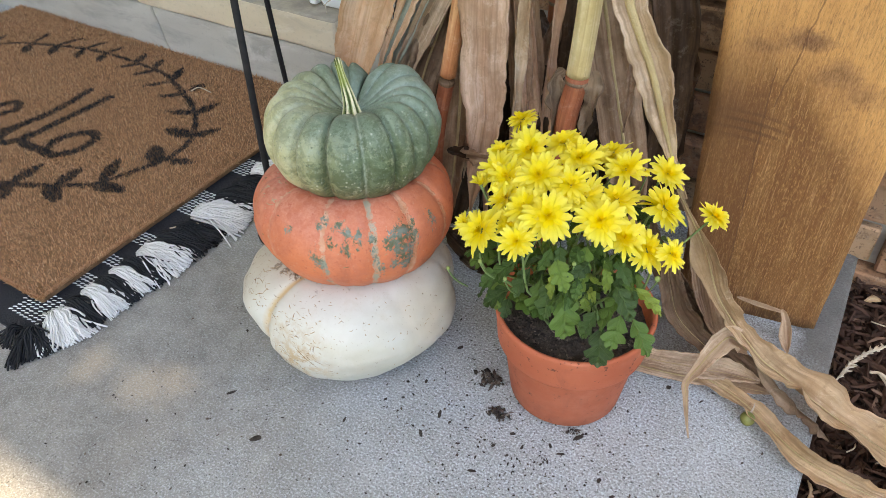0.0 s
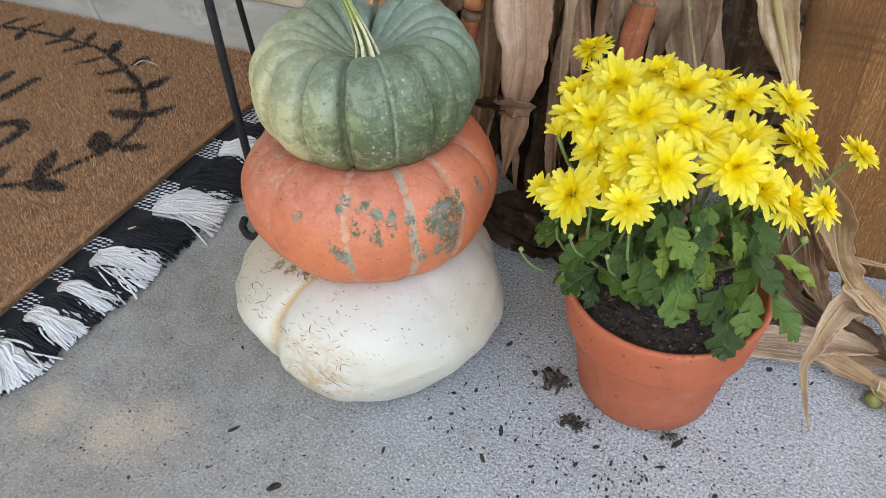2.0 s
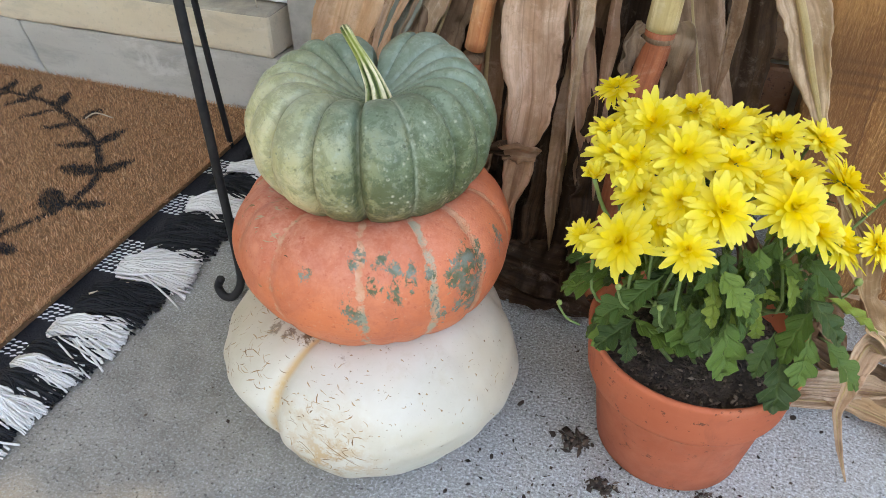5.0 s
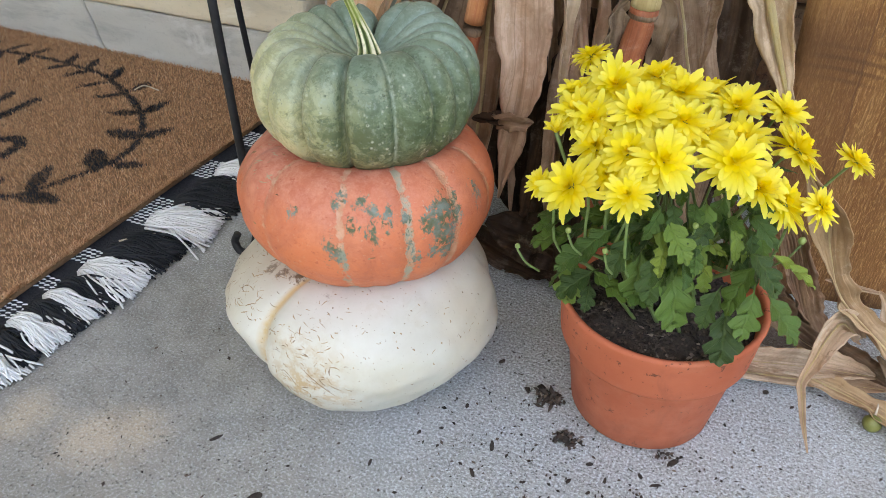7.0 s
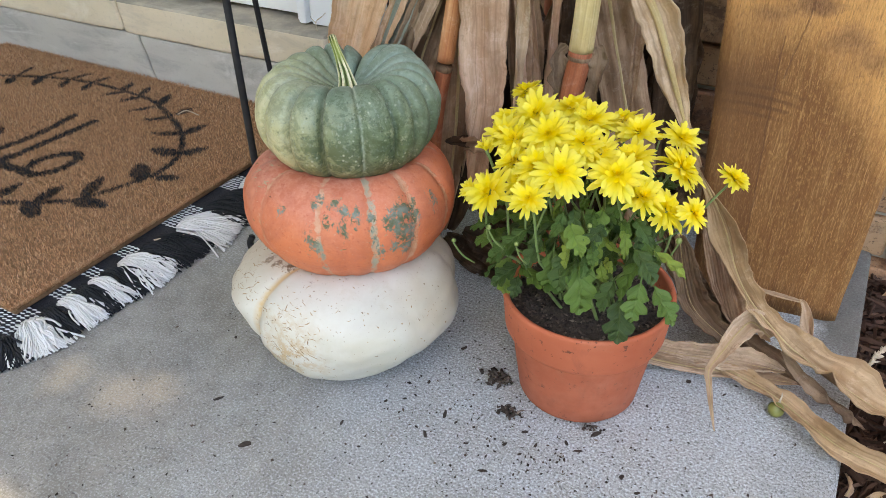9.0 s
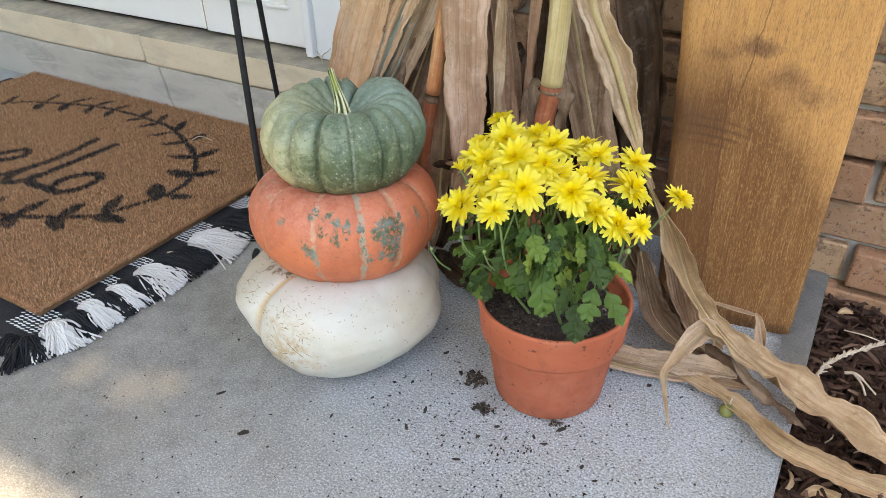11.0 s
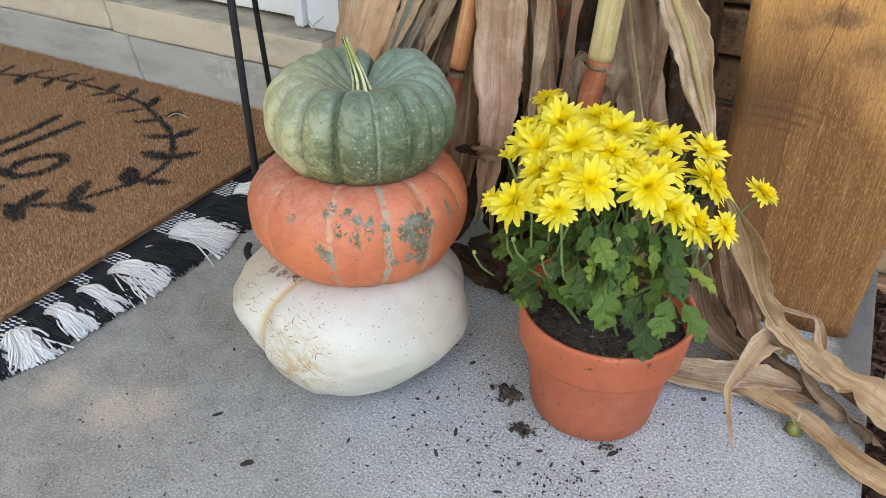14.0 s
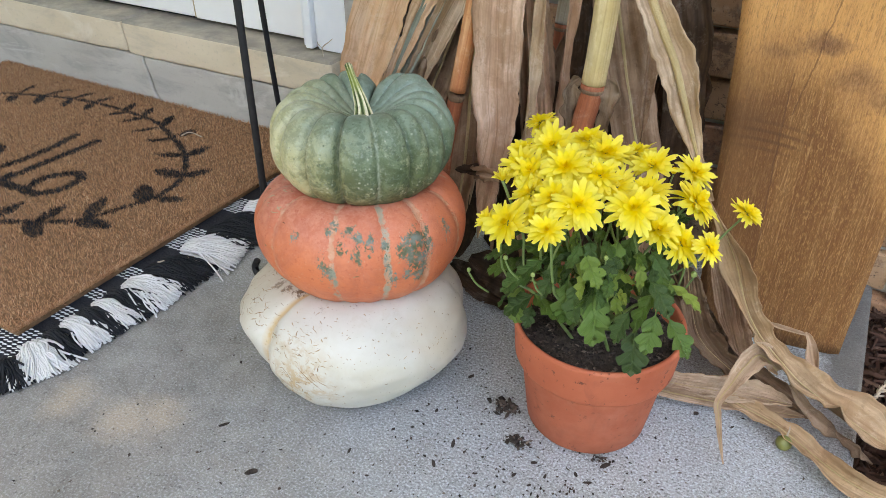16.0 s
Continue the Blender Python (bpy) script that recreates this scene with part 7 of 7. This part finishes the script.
CHIPS = ((-0.407, 0.415, 9, 4, 20), (-0.479, 0.450, 8, 2.2, 25), (-0.335, 0.488, 5, 1.8, 70), (-0.247, 0.517, 6, 2.4, 100), (-0.242, 0.551, 7, 2.6, 80), (-0.047, 0.563, 4, 2.6, 60), (-0.028, 0.552, 4, 2, 10), (-0.172, 0.504, 6, 2, -10), (-0.022, 0.725, 4, 3, 30), (-0.167, 0.545, 4, 2, 40),
         (-0.155, 0.570, 4, 2.4, 0), (-0.138, 0.559, 4, 1.6, 60), (-0.148, 0.541, 3, 1.6, 20), (-0.111, 0.577, 4, 2, 100), (-0.097, 0.573, 6, 1.8, 0), (-0.226, 0.547, 3, 1.6, 50), (-0.310, 0.537, 3.4, 1.8, 40), (-0.282, 0.585, 4, 2, 70), (-0.273, 0.654, 5, 2.6, 30), (-0.293, 0.550, 3, 1.4, 0),
         (-0.203, 0.527, 3.4, 1.4, 10), (-0.105, 0.556, 3, 1.4, 80), (0.003, 0.716, 3, 1.6, 20), (0.018, 0.724, 4, 1.2, 30), (-0.088, 0.603, 8, 3, 25), (-0.30, 0.47, 2.6, 1.4, 0), (-0.40, 0.453, 2.2, 1.2, 0))
for k, (x, y, ln, w, turn) in enumerate(CHIPS):
    chip(x, y, ln * 0.00085, w * 0.00085, turn + 30, k)

r = np.random.default_rng(44)


def scatter(q):
    if q.random() < 0.6:
        return q.normal(-0.12, 0.11), q.normal(0.53, 0.07), 0.0
    return q.uniform(-0.62, 0.12), q.uniform(0.25, 0.75), 0.0


v, f = clods(r, 1300, scatter, (0.0005, 0.0022), 0.4)
tagged(raw("soil_specks", v, f, SOIL), "fine dark soil specks on the concrete", "soil", kind="stuff")

bm = bmesh.new()
bmesh.ops.create_uvsphere(bm, u_segments=20, v_segments=12, radius=0.0085)
for v in bm.verts:
    t = v.co.z / 0.0085
    v.co *= 1 - 0.3 * max(0, t) ** 2
    v.co = pose(0.071, 0.72, 0.0075, 60, 0, 20) @ Vector((v.co.x, v.co.y, v.co.z * 1.1))
pod = tagged(finish("seed_pod", bm, SEED_POD), "olive green seed pod on the concrete", "seed pod")
tube("stalk", [(0.072, 0.727, 0.011), (0.073, 0.733, 0.014), (0.073, 0.738, 0.018)], [0.0016, 0.001, 0.0008], STRAW, pod, 6)

# dry grass head and pale twig on the mulch
head = tagged(tube("grass_seed_head", spline([(0.150, 0.845, -0.012), (0.163, 0.885, -0.010), (0.185, 0.925, -0.012), (0.224, 0.975, -0.015)], 24), 0.0012, STRAW, None, 5), "dry grass seed head lying on the mulch", "grass")
r = np.random.default_rng(9)
vs, fs = [], []
for c in spline([(0.153, 0.855, -0.011), (0.163, 0.885, -0.009), (0.185, 0.925, -0.011), (0.224, 0.975, -0.014)], 46):
    for _ in range(3):
        d = np.array([0.6, 1.0, 0.2]) * 0.006 + r.normal(0, 0.0028, 3)
        v, f, _ = tube_data([c, c + d * 0.5, c + d], [0.0004, 0.0014, 0.0002], 5)
        b = len(vs)
        vs += v
        fs += [tuple(i + b for i in q) for q in f]
raw("seed_husks", vs, fs, STRAW, head, True)
twig = tagged(tube("twig", spline([(0.186, 0.888, -0.014), (0.200, 0.886, -0.010), (0.224, 0.866, -0.016)], 12), [0.0022] * 8 + [0.0012] * 4, STRAW, None, 6), "forked bleached twig on the mulch", "twig")
tube("fork", spline([(0.196, 0.887, -0.011), (0.206, 0.872, -0.011), (0.213, 0.858, -0.016)], 8), 0.0014, STRAW, twig, 6)
# dry leaf scraps and straws on the mulch
for pts, material, seed in (([(0.168, 0.668, -0.030, 0.006, 0), (0.181, 0.681, -0.024, 0.012, 10), (0.200, 0.684, -0.026, 0.010, 20), (0.214, 0.690, -0.030, 0.005, 20)], HUSK_GOLD, 81),
                            ([(0.152, 0.664, -0.030, 0.003, 0), (0.155, 0.676, -0.022, 0.006, 15), (0.153, 0.690, -0.024, 0.005, 30), (0.150, 0.700, -0.028, 0.003, 30)], HUSK_TAN, 82),
                            ([(0.164, 1.026, -0.024, 0.004, 0), (0.170, 1.034, -0.018, 0.008, 10), (0.178, 1.040, -0.020, 0.006, 20), (0.184, 1.044, -0.024, 0.003, 20)], HUSK_GOLD, 83)):
    tagged(husk("leaf_scrap", pts, material, None, (0.2, -0.5, 0.8), 0.5, 0.3, 2, seed, rib=0.3, ragged=0.5, n=24, m=10, pleat=0.5), "torn dry leaf scrap on the mulch", "leaf", "dry scraps on the mulch")
for a, b in (((0.210, 0.752, -0.018), (0.236, 0.786, -0.016)), ((0.180, 0.752, -0.018), (0.186, 0.764, -0.012)), ((0.200, 0.770, -0.018), (0.216, 0.774, -0.016)), ((0.176, 0.985, -0.016), (0.226, 0.975, -0.012))):
    mid = (np.array(a) + np.array(b)) / 2 + np.array([0.002, -0.003, 0.004])
    tagged(tube("straw", spline([a, mid, b], 9), [0.0009] * 8 + [0.0004], STRAW, None, 5), "short bleached straw on the dark mulch", "straw", "dry scraps on the mulch")
# thin dry tendrils on the sill beside the door casing
tendril = tagged(tube("dry_tendril", spline([(-0.800, 1.085, 0.182), (-0.806, 1.092, 0.196), (-0.796, 1.098, 0.205), (-0.784, 1.094, 0.214)], 16), [0.0011] * 10 + [0.0006] * 6, STRAW, None, 5), "thin curled dry tendril on the sill", "tendril")
tube("side_shoot", spline([(-0.805, 1.091, 0.193), (-0.812, 1.088, 0.202), (-0.808, 1.082, 0.208)], 8), 0.0007, STRAW, tendril, 5)
# straw bits caught at the rug
tagged(tube("straw", spline([(-0.775, 0.63, 0.014), (-0.755, 0.645, 0.017), (-0.742, 0.668, 0.012)], 8), 0.0012, STRAW, None, 5), "bleached straw caught in the rug fringe", "straw")

# ---- bricks of the house wall ----
COURSE, PERIOD = 0.0674, 0.2165


def brick_mesh(seed):
    bm = bmesh.new()
    box(bm, (-0.1031, -0.012, -0.0288), (0.1031, 0.03, 0.0288), 0.0028, 1)
    for v in bm.verts:
        v.co += 0.0012 * Vector((noise.noise(v.co * 30 + Vector((seed, 0, 0))), noise.noise(v.co * 25 + Vector((0, seed, 0))), noise.noise(v.co * 35 + Vector((0, 0, seed)))))
    me = bpy.data.meshes.new("brick")
    bm.to_mesh(me)
    bm.free()
    me.materials.append(BRICK)
    return me


BRICKS = [brick_mesh(k * 2.7) for k in range(5)]
k = 0
for row in range(-2, 14):
    z = -0.009 + (row + 0.5) * COURSE
    off = 0.158 if row % 2 == 0 else 0.158 + PERIOD / 2
    for c in range(-5, 8):
        x = off + (c + 0.5) * PERIOD
        if -0.66 < x < 1.4:
            ob = new("brick", BRICKS[k % 5])
            ob.matrix_basis = pose(x, WALL_Y + 0.004, z, 0, 0, 180 * (k % 2))
            hold(ob, wall)
            k += 1
